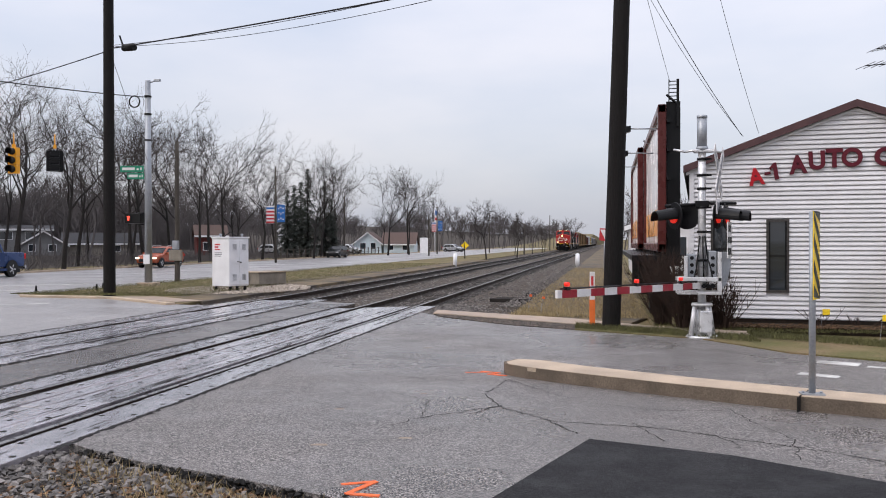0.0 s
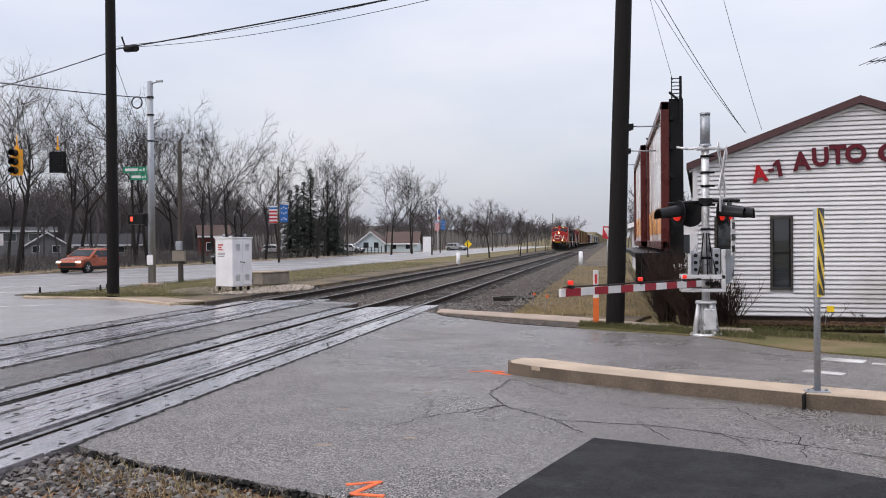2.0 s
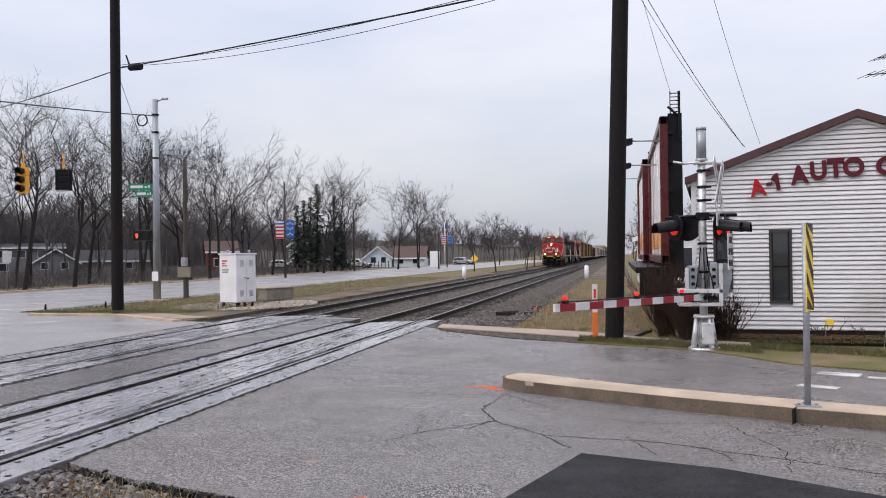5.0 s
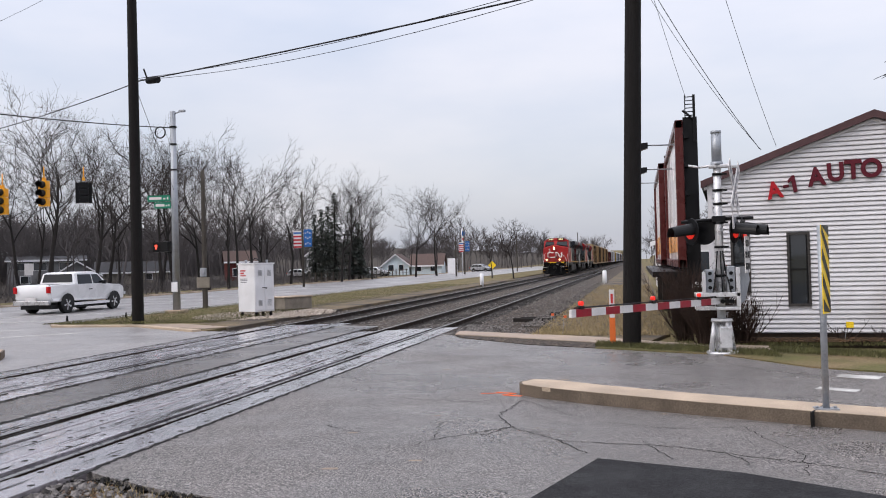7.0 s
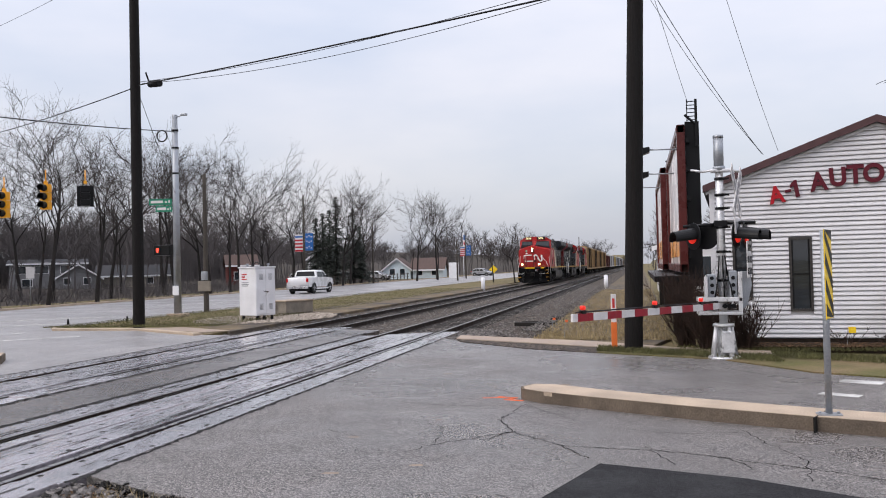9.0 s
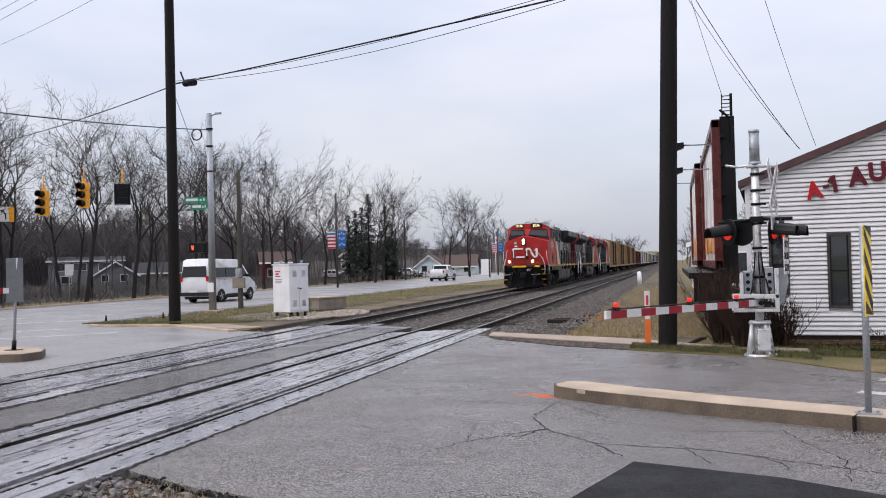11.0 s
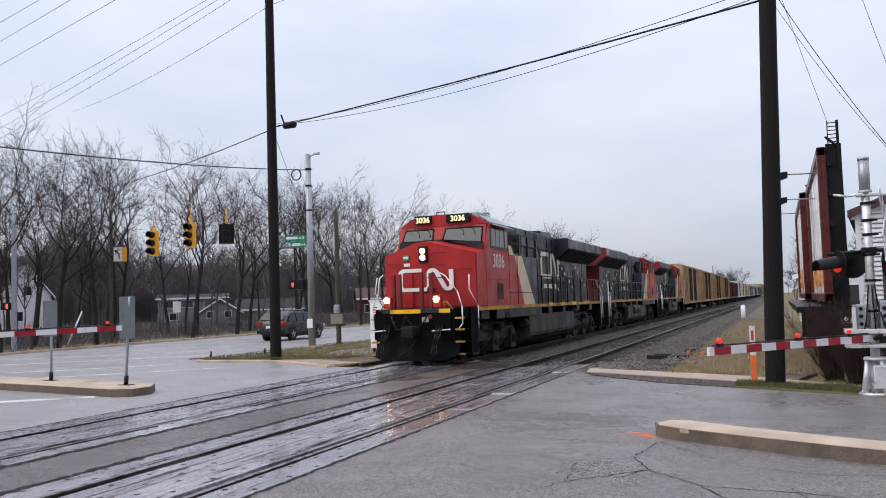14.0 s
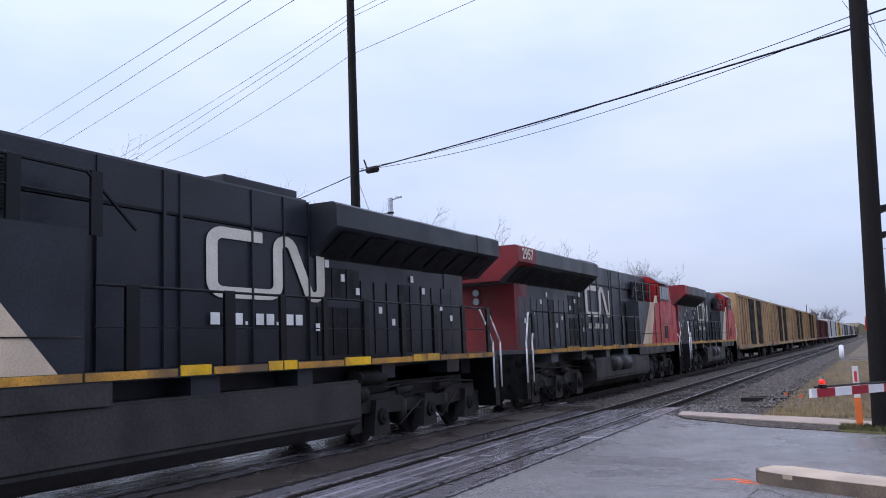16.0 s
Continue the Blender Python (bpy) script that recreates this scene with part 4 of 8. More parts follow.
def gate_mast():
    g = thing("crossing_signal", "silver railway crossing mast with red flashers, crossbuck and lowered gate", "crossing signal", 1.68, 16.62, 0.0)
    bm = bmesh.new()
    tube(bm, (0, 0, 0.6), (0, 0, 3.95), 0.075, 0.07, 18)
    part("mast", bm, M_ALU, g, "aluminium mast")
    bm = bmesh.new()
    tube(bm, (0, 0, 3.55), (0, 0, 4.10), 0.09, 0.09, 16)
    tube(bm, (0, 0, 4.08), (0, 0, 4.13), 0.095, 0.095, 16)
    tube(bm, (0, 0, 3.48), (0, 0, 3.55), 0.11, 0.11, 16)
    part("bell_cap", bm, M_GALV, g, "grey cylindrical cap")
    bm = bmesh.new()
    for z in (0.02, 0.62):
        tube(bm, (0, 0, z - 0.02), (0, 0, z + 0.03), 0.30 if z < 0.1 else 0.2, 0.28 if z < 0.1 else 0.18, 20)
    for k in range(4):
        a = k * math.pi / 2 + 0.5
        c, s = math.cos(a), math.sin(a)
        tube(bm, (0.24 * c, 0.24 * s, 0.03), (0.15 * c, 0.15 * s, 0.62), 0.05, 0.04, 6)
        tube(bm, (0.26 * c, 0.26 * s, 0.03), (0.26 * c, 0.26 * s, 0.09), 0.025, 0.025, 6)
    box(bm, -0.06, 0.16, -0.24, 0.05, 0.12, 0.52, bevel=0.02)
    tube(bm, (0, 0, 0.05), (0, 0, 0.62), 0.12, 0.09, 14)
    part("base", bm, M_ALU, g, "cast silver mast base")
    for z in (3.3, 3.0, 2.75, 2.4, 1.95, 1.42):
        bm = bmesh.new()
        tube(bm, (0, 0, z), (0, 0, z + 0.045), 0.092, 0.092, 14)
        box(bm, 0.06, 0.17, -0.02, 0.02, z + 0.005, z + 0.04)
        part("clamp", bm, M_BLACK, g)
    bm = bmesh.new()
    pipe(bm, [(-0.50, 0.12, 3.52), (-0.3, 0.05, 3.47), (0.0, 0, 3.50), (0.35, -0.05, 3.44)], 0.025, 6)
    box(bm, -0.15, 0.2, -0.1, 0.1, 3.44, 3.50, bevel=0.02)
    part("top_bracket", bm, M_ALU, g)
    # crossbuck: two crossed boards and the small plate below
    n = Vector((0.88, -0.47, 0))
    cb = pose(0.30, -0.02, 2.95, 0, 0, 74)
    for ang in (45, -45):
        bm = bmesh.new()
        box(bm, -0.60, 0.60, -0.006, 0.006, -0.115, 0.115)
        ob = part("crossbuck_board", bm, M_REFWHITE, g, "white crossbuck board seen edge-on")
        ob.matrix_basis = cb @ pose(0, 0.012 if ang > 0 else -0.012, 0.12, 0, ang, 0)
        bm = bmesh.new()
        for q in range(5):
            box(bm, -0.48 + q * 0.2, -0.34 + q * 0.2, -0.009, 0.009, -0.06, 0.06)
        part("print_bar", bm, M_BARS, ob)
    bm = bmesh.new()
    box(bm, -0.30, 0.30, -0.005, 0.005, -0.14, 0.14)
    ob = part("tracks_plate", bm, M_REFWHITE, g, "small white plate under the crossbuck")
    ob.matrix_basis = cb @ pose(0, 0, -0.52)
    bm = bmesh.new()
    box(bm, -0.2, 0.2, -0.008, 0.008, -0.08, 0.08)
    part("print_bar", bm, M_BARS, ob)
    # stop sign plate
    bm = bmesh.new()
    box(bm, -0.30, 0.30, -0.006, 0.006, -0.33, 0.33)
    sp = part("stop_plate", bm, M_REFWHITE, g, "white stop plate with black words")
    sp.matrix_basis = pose(0.47, -0.12, 1.82, 0, 0, 76)
    for k, wd in enumerate(("STOP", "ON RED", "SIGNAL")):
        letters("words", wd, 0.17, 0.002, M_BLACK, pose(0, -0.009, 0.15 - k * 0.21, 90, 0, 0), sp)
    # flashers on the cross arm
    bm = bmesh.new()
    pipe(bm, [(-0.66, 0.12, 2.46), (-0.1, 0.0, 2.48), (0.1, 0, 2.50), (0.62, 0.1, 2.50)], 0.03, 8)
    box(bm, -0.12, 0.12, -0.08, 0.08, 2.43, 2.55, bevel=0.02)
    part("cross_arm", bm, M_BLACK, g, "black flasher arm")
    for x, y, yaw, lit in ((-0.50, -0.02, -62, True), (-0.25, 0.16, -200, False), (0.28, -0.02, 66, True), (0.45, 0.10, 72, True)):
        flasher(g, pose(x, y, 2.27, 0, 0, yaw), lit)
    # gate mechanism between two upright plates
    for xa, xb, za, zb in ((-0.27, -0.13, 1.14, 1.56), (0.10, 0.24, 1.14, 1.62)):
        bm = bmesh.new()
        box(bm, xa, xb, -0.20, 0.22, za, zb, bevel=0.02)
        ms = part("mechanism", bm, M_GALV, g, "grey gate mechanism housing")
        for k in range(3):
            bm = bmesh.new()
            zz = za + 0.09 + k * 0.13
            tube(bm, ((xa + xb) / 2, -0.225, zz), ((xa + xb) / 2, -0.195, zz), 0.035, 0.035, 10)
            part("bolt", bm, M_BLACK, ms)
    for x0, x1, z0, z1 in ((-0.46, 0.32, 1.06, 1.14), (-0.46, 0.32, 0.82, 0.875)):
        bm = bmesh.new()
        box(bm, x0, x1, -0.28, -0.20, z0, z1, bevel=0.01)
        box(bm, x0, x1, 0.12, 0.20, z0, z1, bevel=0.01)
        part("tray_rail", bm, M_ALU, g, "white gate support rail")
    for x0, x1, z0, z1 in ((-0.34, -0.28, 1.14, 1.52), (0.25, 0.32, 0.875, 1.60), (-0.46, -0.42, 0.875, 1.06)):
        bm = bmesh.new()
        box(bm, x0, x1, -0.28, -0.20, z0, z1, bevel=0.008)
        part("upright", bm, M_ALU, g, "white gate upright")
    for k in range(6):
        bm = bmesh.new()
        tube(bm, (-0.22 + k * 0.08, -0.16, 0.97), (-0.22 + k * 0.08, 0.12, 0.97), 0.039, 0.039, 10)
        part("counterweight", bm, M_BLACK, g, "black round counterweight")
    bm = bmesh.new()
    extrude(bm, [(0.34, 0.92), (0.42, 1.0), (0.50, 1.35), (0.48, 1.60), (0.34, 1.60)], "y", -0.12, 0.16)
    part("side_box", bm, M_GALV, g, "grey sloping side cover")
    for x, y, r in ((-0.16, -0.26, 0.012), (0.16, -0.24, 0.014), (0.02, -0.12, 0.012)):
        bm = bmesh.new()
        pipe(bm, [(x, y, 1.14), (x * 0.8, y - 0.03, 1.3), (x * 0.5, -0.1, 1.55), (x * 0.3, -0.08, 1.9)], r, 6)
        part("conduit", bm, M_BLACK, g, "black looping cable")
    gate_arm(g, (-0.02, -0.10, 0.98), (-0.74 - 1.68, 12.1 - 16.62, 1.05), (0.9, 2.6, 4.75))
    return g


gate_mast()

wg = thing("crossing_gate", "far lowered crossing gate with red and white arm", "crossing gate", -15.9, 10.2, 0)
bm = bmesh.new()
tube(bm, (0, 0, 0), (0, 0, 3.6), 0.08, 0.07, 14)
tube(bm, (0, 0, 0), (0, 0, 0.6), 0.28, 0.14, 14)
part("mast", bm, M_ALU, wg, "silver gate mast")
gate_arm(wg, (0.1, 0.1, 1.42), (2.73, 4.70, 1.50), (5.0, 3.4, 1.6))


# signal case and concrete box
def cabinet():
    c = thing("signal_cabinet", "white steel railway signal cabinet on stub legs", "cabinet", -14.62, 30.0, 0.04, -26)
    bm = bmesh.new()
    box(bm, 0, 0.98, 0, 0.92, 0.14, 1.92, bevel=0.02)
    part("body", bm, M_WHITE, c)
    bm = bmesh.new()
    box(bm, -0.03, 1.01, -0.03, 0.95, 1.92, 1.97, bevel=0.01)
    part("lid", bm, M_WHITE, c, "white overhanging lid")
    for k in range(2):
        bm = bmesh.new()
        y = 0.03 + k * 0.435
        box(bm, 0.978, 0.998, y, y + 0.425, 0.20, 1.86, bevel=0.006)
        d = part("door", bm, M_WHITE, c, "white cabinet door")
        for z in (0.36, 1.48):
            for q in range(6):
                bm = bmesh.new()
                box(bm, 0.998, 1.006, y + 0.12, y + 0.30, z + q * 0.04, z + q * 0.04 + 0.018)
                part("louvre", bm, M_GALV, d)
    bm = bmesh.new()
    pipe(bm, [(1.0, 0.52, 1.0), (1.06, 0.52, 1.03), (1.06, 0.30, 1.05)], 0.015, 6)
    part("handle", bm, M_BLACK, c, "dark door handle")
    for x, y in ((0.05, 0.08), (0.85, 0.08), (0.05, 0.78), (0.85, 0.78), (0.85, 0.42)):
        bm = bmesh.new()
        box(bm, x, x + 0.07, y, y + 0.07, -0.15, 0.14)
        part("leg", bm, M_BLACK, c)
    for x, y in ((0.25, 0.2), (0.8, 0.75)):
        bm = bmesh.new()
        tube(bm, (x, y, 1.97), (x, y, 2.05), 0.035, 0.035, 8)
        tube(bm, (x, y - 0.05, 2.06), (x, y + 0.05, 2.06), 0.03, 0.03, 8)
        part("lifting_eye", bm, M_GALV, c)
    bm = bmesh.new()
    pipe(bm, [(0.3, 0.3, 1.97), (0.5, 0.45, 2.16), (0.7, 0.6, 1.97)], 0.02, 5)
    pipe(bm, [(0.35, 0.35, 2.0), (0.05, 0.2, 2.75)], 0.012, 5)
    part("antenna", bm, M_BLACK, c)
    for z, h, w, m in ((1.66, 0.05, 0.3, M_REDPRINT), (1.56, 0.06, 0.2, M_REDPRINT), (1.48, 0.04, 0.3, M_REDPRINT), (1.36, 0.03, 0.4, M_BARS), (1.30, 0.03, 0.4, M_BARS), (1.24, 0.03, 0.36, M_BARS)):
        bm = bmesh.new()
        box(bm, 0.16, 0.16 + w, -0.006, 0.002, z, z + h)
        part("print_bar", bm, m, c)


cabinet()
bx = thing("utility_box", "low weathered concrete box with white pipe", "utility box", -15.0, 33.6, 0.05, -26)
bm = bmesh.new()
box(bm, 0, 1.0, 0, 1.5, 0, 0.50, bevel=0.03)
part("body", bm, M_TANBOX, bx)
bm = bmesh.new()
box(bm, -0.04, 1.04, -0.04, 1.54, 0.50, 0.55, bevel=0.01)
part("lid", bm, M_CONCRETE, bx)
bm = bmesh.new()
tube(bm, (0.35, -0.12, 0), (0.35, -0.12, 0.48), 0.05, 0.05, 10)
tube(bm, (0.35, -0.12, 0.45), (0.42, -0.12, 0.40), 0.055, 0.055, 10)
part("pipe", bm, M_WHITE, bx, "white plastic pipe")


def pad(rng):
    a, r = rng.uniform(0, 6.28), rng.random() ** 0.5
    return -14.1 + 2.6 * r * math.cos(a), 31.4 + 3.4 * r * math.sin(a), 0.0


ob = stones("pale_gravel_pad", "pale tan gravel round the signal cabinet", 2200, pad, 0.03, 0.06, 9)
ob.data.materials[0] = mat("pale_gravel", (0.50, 0.43, 0.36), 0.8, var=0.3, scale=6, bump=0.2, island=0.35)


# white marker posts, orange post, utility flags
for x, y in ((-12.4, 69.5), (-2.4, 68.0)):
    p = thing("marker_post", "short white railway marker post", "marker post", x, y, -0.2, group="white marker posts")
    bm = bmesh.new()
    tube(bm, (0, 0, 0), (0, 0, 1.1), 0.16, 0.16, 12)
    tube(bm, (0, 0, 1.1), (0, 0, 1.16), 0.16, 0.08, 12)
    part("tube", bm, M_WHITE, p)
op = thing("survey_post", "orange plastic post with white top band", "marker post", -0.36, 18.4, 0.02)
bm = bmesh.new()
box(bm, -0.06, 0.06, -0.02, 0.02, 0, 0.95, bevel=0.008)
part("body", bm, M_ORANGEPIPE, op)
bm = bmesh.new()
box(bm, -0.055, 0.055, -0.024, 0.024, 0.55, 1.14, bevel=0.008)
part("band", bm, M_REFWHITE, op, "white marker with red print")
bm = bmesh.new()
box(bm, -0.025, 0.025, -0.028, 0.028, 0.85, 1.05)
part("print_bar", bm, M_REDPRINT, op)
for x, y, m in ((4.2, 18.6, M_STRIPEYEL), (4.95, 17.3, M_STRIPEYEL), (-2.1, 22.6, M_ORANGE), (-1.7, 21.7, M_ORANGE)):
    f = thing("survey_flag", "small bright survey flag on a wire stake", "flag", x, y, 0)
    bm = bmesh.new()
    pipe(bm, [(0, 0, -0.05), (0.05, 0.02, 0.42)], 0.004, 4)
    part("stake", bm, M_GALV, f)
    bm = bmesh.new()
    k = 0.5 if m is M_ORANGE else 1.0
    box(bm, 0.04, 0.04 + 0.14 * k, -0.002, 0.002, 0.42 - 0.12 * k, 0.42)
    part("flag_sheet", bm, m, f)


# steel signal pole with walk signal and street signs
def steel_pole():
    p = thing("signal_pole", "galvanised steel pole with green street signs and walk signal", "signal pole", -19.15, 33.35, 0)
    bm = bmesh.new()
    tube(bm, (0, 0, 0.0), (0, 0, 8.66), 0.165, 0.115, 18)
    part("shaft", bm, M_GALV, p)
    bm = bmesh.new()
    box(bm, -0.35, 0.35, -0.35, 0.35, -0.05, 0.12, bevel=0.02)
    part("foundation", bm, M_CONCRETE, p)
    bm = bmesh.new()
    tube(bm, (0.05, 0, 8.55), (0.45, 0, 8.66), 0.03, 0.03, 8)
    box(bm, 0.30, 0.58, -0.06, 0.06, 8.60, 8.70, bevel=0.02)
    part("photocell_arm", bm, M_GALV, p)
    for z in (7.95, 7.2, 6.1):
        bm = bmesh.new()
        tube(bm, (0, 0, z), (0, 0, z + 0.07), 0.15, 0.15, 14)
        part("band", bm, M_BLACK, p)
    for z, l, x in ((4.78, 1.0, -0.60), (4.48, 0.72, -0.44)):
        bm = bmesh.new()
        box(bm, x - l / 2, x + l / 2, -0.01, 0.01, z, z + 0.26)
        s = part("street_sign", bm, M_SIGNGREEN, p, "green street name sign")
        s.matrix_basis = pose(0, -0.17, 0, 0, 0, 8)
        bm = bmesh.new()
        box(bm, x - l * 0.42, x + l * 0.12, -0.013, 0.013, z + 0.08, z + 0.19)
        box(bm, x + l * 0.20, x + l * 0.29, -0.013, 0.013, z + 0.08, z + 0.15)
        box(bm, x + l * 0.36, x + l * 0.42, -0.013, 0.013, z + 0.08, z + 0.19)
        part("name_bar", bm, M_REFWHITE, s)
    bm = bmesh.new()
    box(bm, -0.95, -0.22, -0.25, 0.2, 2.62, 3.05, bevel=0.02)
    w = part("walk_signal", bm, M_BLACK, p, "black pedestrian signal housing")
    bm = bmesh.new()
    box(bm, -0.88, -0.62, -0.275, -0.24, 2.70, 2.98)
    part("signal_face", bm, M_BLACK, w)
    bm = bmesh.new()
    box(bm, -0.80, -0.72, -0.282, -0.26, 2.74, 2.84)
    for k in range(4):
        box(bm, -0.82 + k * 0.032, -0.80 + k * 0.032, -0.282, -0.26, 2.84, 2.93)
    part("hand_symbol", bm, M_HANDRED, w, "lit red hand symbol")
    bm = bmesh.new()
    for z in (2.58, 3.06):
        pipe(bm, [(-0.5, 0, z), (0, 0, z)], 0.03, 6)
    part("bracket", bm, M_BLACK, p)
    bm = bmesh.new()
    box(bm, -0.14, 0.14, -0.17, -0.13, 0.9, 1.3, bevel=0.01)
    part("push_button_sign", bm, M_WHITE, p, "small white push-button plate")


steel_pole()

tp = pole("service_pole", "thin brown wooden service pole with meter box", -20.1, 37.6, 6.6, 0.13, 0.09, M_POLE2)
bm = bmesh.new()
box(bm, -0.32, 0.32, -0.22, -0.08, 0.95, 1.45, bevel=0.02)
part("meter_box", bm, M_TANBOX, tp, "tan meter box")
bm = bmesh.new()
tube(bm, (0, -0.26, 1.72), (0, -0.12, 1.72), 0.13, 0.13, 14)
box(bm, -0.15, 0.15, -0.2, -0.08, 1.48, 1.9, bevel=0.02)
part("meter", bm, M_GALV, tp, "round glass electricity meter")
pole("signal_pole_far", "steel pole across the highway", -40.0, 36.3, 7.6, 0.16, 0.12, M_GALV)
gq = pole("utility_pole", "slim wooden pole across the highway", -41.3, 45.3, 8.8, 0.13, 0.10, M_POLE2)
ph = thing("walk_signal_far", "black pedestrian signal showing a red hand", "pedestrian signal", -40.0, 36.3, 2.2)
bm = bmesh.new()
box(bm, -0.75, -0.1, -0.25, 0.1, 0, 0.42, bevel=0.02)
part("housing", bm, M_BLACK, ph)
bm = bmesh.new()
box(bm, -0.34, -0.2, -0.262, -0.24, 0.08, 0.34)
part("hand_symbol", bm, M_HANDRED, ph, "lit red hand symbol")


def signal_head(x, y, z, turn, label, dark=False):
    """Three-lamp head hanging from its rod; z is its lower edge."""
    s = thing("traffic_signal", label, "traffic signal", x, y, z, turn, group="hanging traffic signals")
    bm = bmesh.new()
    for k in range(3):
        h, o = (0.28, 0.14) if dark else (0.35, 0.0)
        box(bm, -0.18, 0.18, -0.1, 0.16, o + k * h + 0.01, o + k * h + h - 0.005, bevel=0.02)
    part("housing", bm, M_BLACK if dark else M_YELLOW, s, "yellow three-section housing" if not dark else "black housing")
    if dark:
        bm = bmesh.new()
        box(bm, -0.32, 0.32, -0.03, 0.0, 0.12, 0.98, bevel=0.02)
        part("backplate", bm, M_BLACK, s, "black backplate")
    for k in range(0 if dark else 3):
        bm = bmesh.new()
        n = 12
        for q in range(n):
            a0, a1 = math.pi * (-0.2 + 1.4 * q / n), math.pi * (-0.2 + 1.4 * (q + 1) / n)
            v = [bm.verts.new((0.15 * math.cos(a), yy, k * 0.35 + 0.18 + 0.15 * math.sin(a))) for a, yy in ((a0, -0.1), (a1, -0.1), (a1, -0.34), (a0, -0.34))]
            bm.faces.new(v)
        bmesh.ops.remove_doubles(bm, verts=bm.verts[:], dist=0.0005)
        bmesh.ops.solidify(bm, geom=bm.faces[:], thickness=0.01)
        part("visor", bm, M_BLACK, s)
        bm = bmesh.new()
        tube(bm, (0, -0.115, k * 0.35 + 0.18), (0, -0.10, k * 0.35 + 0.18), 0.14, 0.14, 14)
        part("lens", bm, M_BLACK, s, "dark unlit lens")
    bm = bmesh.new()
    tube(bm, (0, 0.03, 1.05), (0, 0.03, 1.62), 0.025, 0.025, 6)
    box(bm, -0.06, 0.06, -0.02, 0.08, 1.05, 1.18)
    part("hanger", bm, M_YELLOW, s)
    return s


signal_head(-23.16, 30.21, 4.53, 4, "yellow traffic signal hanging from a span wire")
signal_head(-24.22, 29.13, 4.18, 4, "yellow traffic signal hanging from a span wire")
signal_head(-21.96, 31.1, 4.55, 216, "traffic signal seen from behind its black backplate", True)
yb = thing("signal_box", "yellow box-shaped lane signal hanging from the span wire", "traffic signal", -18.6, 15.3, 4.75, 30)
bm = bmesh.new()
box(bm, -0.26, 0.26, -0.16, 0.16, 0, 0.68, bevel=0.02)
part("housing", bm, M_YELLOW, yb)
bm = bmesh.new()
tube(bm, (0, 0, 0.68), (0, 0, 1.42), 0.03, 0.03, 6)
part("hanger", bm, M_YELLOW, yb)
ys = thing("lane_sign", "white turn-arrow sign with yellow edge hanging over the road", "road sign", -38.6, 43.1, 5.05, 42)
bm = bmesh.new()
box(bm, -0.36, 0.14, -0.02, 0.02, 0.05, 0.95, bevel=0.01)
part("panel", bm, M_REFWHITE, ys)
bm = bmesh.new()
box(bm, 0.14, 0.42, -0.05, 0.30, 0.05, 0.95, bevel=0.02)
part("box_side", bm, M_YELLOW, ys)
bm = bmesh.new()
extrude(bm, [(-0.07, 0.18), (0.0, 0.18), (0.0, 0.52), (-0.14, 0.70), (-0.11, 0.80), (-0.31, 0.75), (-0.24, 0.53), (-0.19, 0.64), (-0.07, 0.48)], "y", -0.028, -0.02)
part("arrow", bm, M_BLACK, ys, "black turn arrow")

# overhead lines
LP, RP, WP = (-16.9, 26.88), (0.02, 18.2), (-19.15, 33.35)
cable("power_cable", (LP[0] + 0.2, LP[1] - 0.1, 8.45), (0.27, 18.2, 7.72), 0.06, 0.024, "thick black cable strung between the two poles")
cable("power_cable", (LP[0] + 0.2, LP[1] - 0.1, 8.55), (0.27, 18.1, 7.95), 0.30, 0.009, "thin cable strung between the two poles")
cable("power_cable", (LP[0] + 0.2, LP[1] + 0.1, 8.55), (0.27, 18.3, 7.85), 0.42, 0.009, "thin cable strung between the two poles")
cable("power_cable", (0.3, 18.2, 7.9), (14.0, 11.5, 9.3), 0.3, 0.02, "black cable beyond the pole")
cable("power_cable", (0.3, 18.2, 7.7), (14.0, 11.5, 9.0), 0.4, 0.01, "thin cable beyond the pole")
cable("span_wire", (LP[0], LP[1], 8.4), (-41.2, 43.4, 9.8), 0.25, 0.02, "black span wire from the pole across the highway")
cable("span_wire", (WP[0], WP[1], 7.95), (-18.45, 15.13, 6.15), 0.15, 0.02, "black span wire carrying a signal box")
cable("span_wire", (-18.45, 15.13, 6.15), (-18.0, 3.0, 6.6), 0.1, 0.02, "black span wire carrying a signal box")
cable("guy_wire", (LP[0], LP[1], 8.5), (WP[0], WP[1], 5.2), 0.0, 0.01, "thin wire to the steel pole")
cable("span_wire", (LP[0] - 1.0, LP[1] + 1.0, 7.2), (-41.3, 45.3, 8.0), 1.5, 0.006, "thin wire above the signals")
for k, (a, b) in enumerate((((-12.6, 15.45, 10.43), (-56.6, 41.0, 18.2)), ((-12.2, 15.8, 10.45), (-56.6, 41.0, 16.7)), ((-12.5, 18.05, 11.36), (-56.5, 41.2, 15.4)))):
    A, B = Vector(a), Vector(b)
    cable("high_wire", A - (B - A) * 0.5, B, 0.0, 0.009, "thin high wire over the road", n=6)
for z, e in ((14.7, (-56.5, 41.1, 12.3)), (14.5, (-56.5, 42.1, 12.0)), (14.2, (-57.0, 43.0, 11.6)), (13.05, (-49.0, 49.8, 17.2))):
    cable("high_wire", (LP[0], LP[1], z), e, 0.4, 0.009, "thin high wire from the pole top", n=10)
for z, e in ((14.7, (-5.5, 22.6, 14.6)), (14.5, (-5.2, 22.4, 14.2)), (13.05, (-3.4, 20.0, 11.9))):
    cable("high_wire", (LP[0], LP[1], z), e, 0.0, 0.009, "thin high wire from the pole top", n=4)
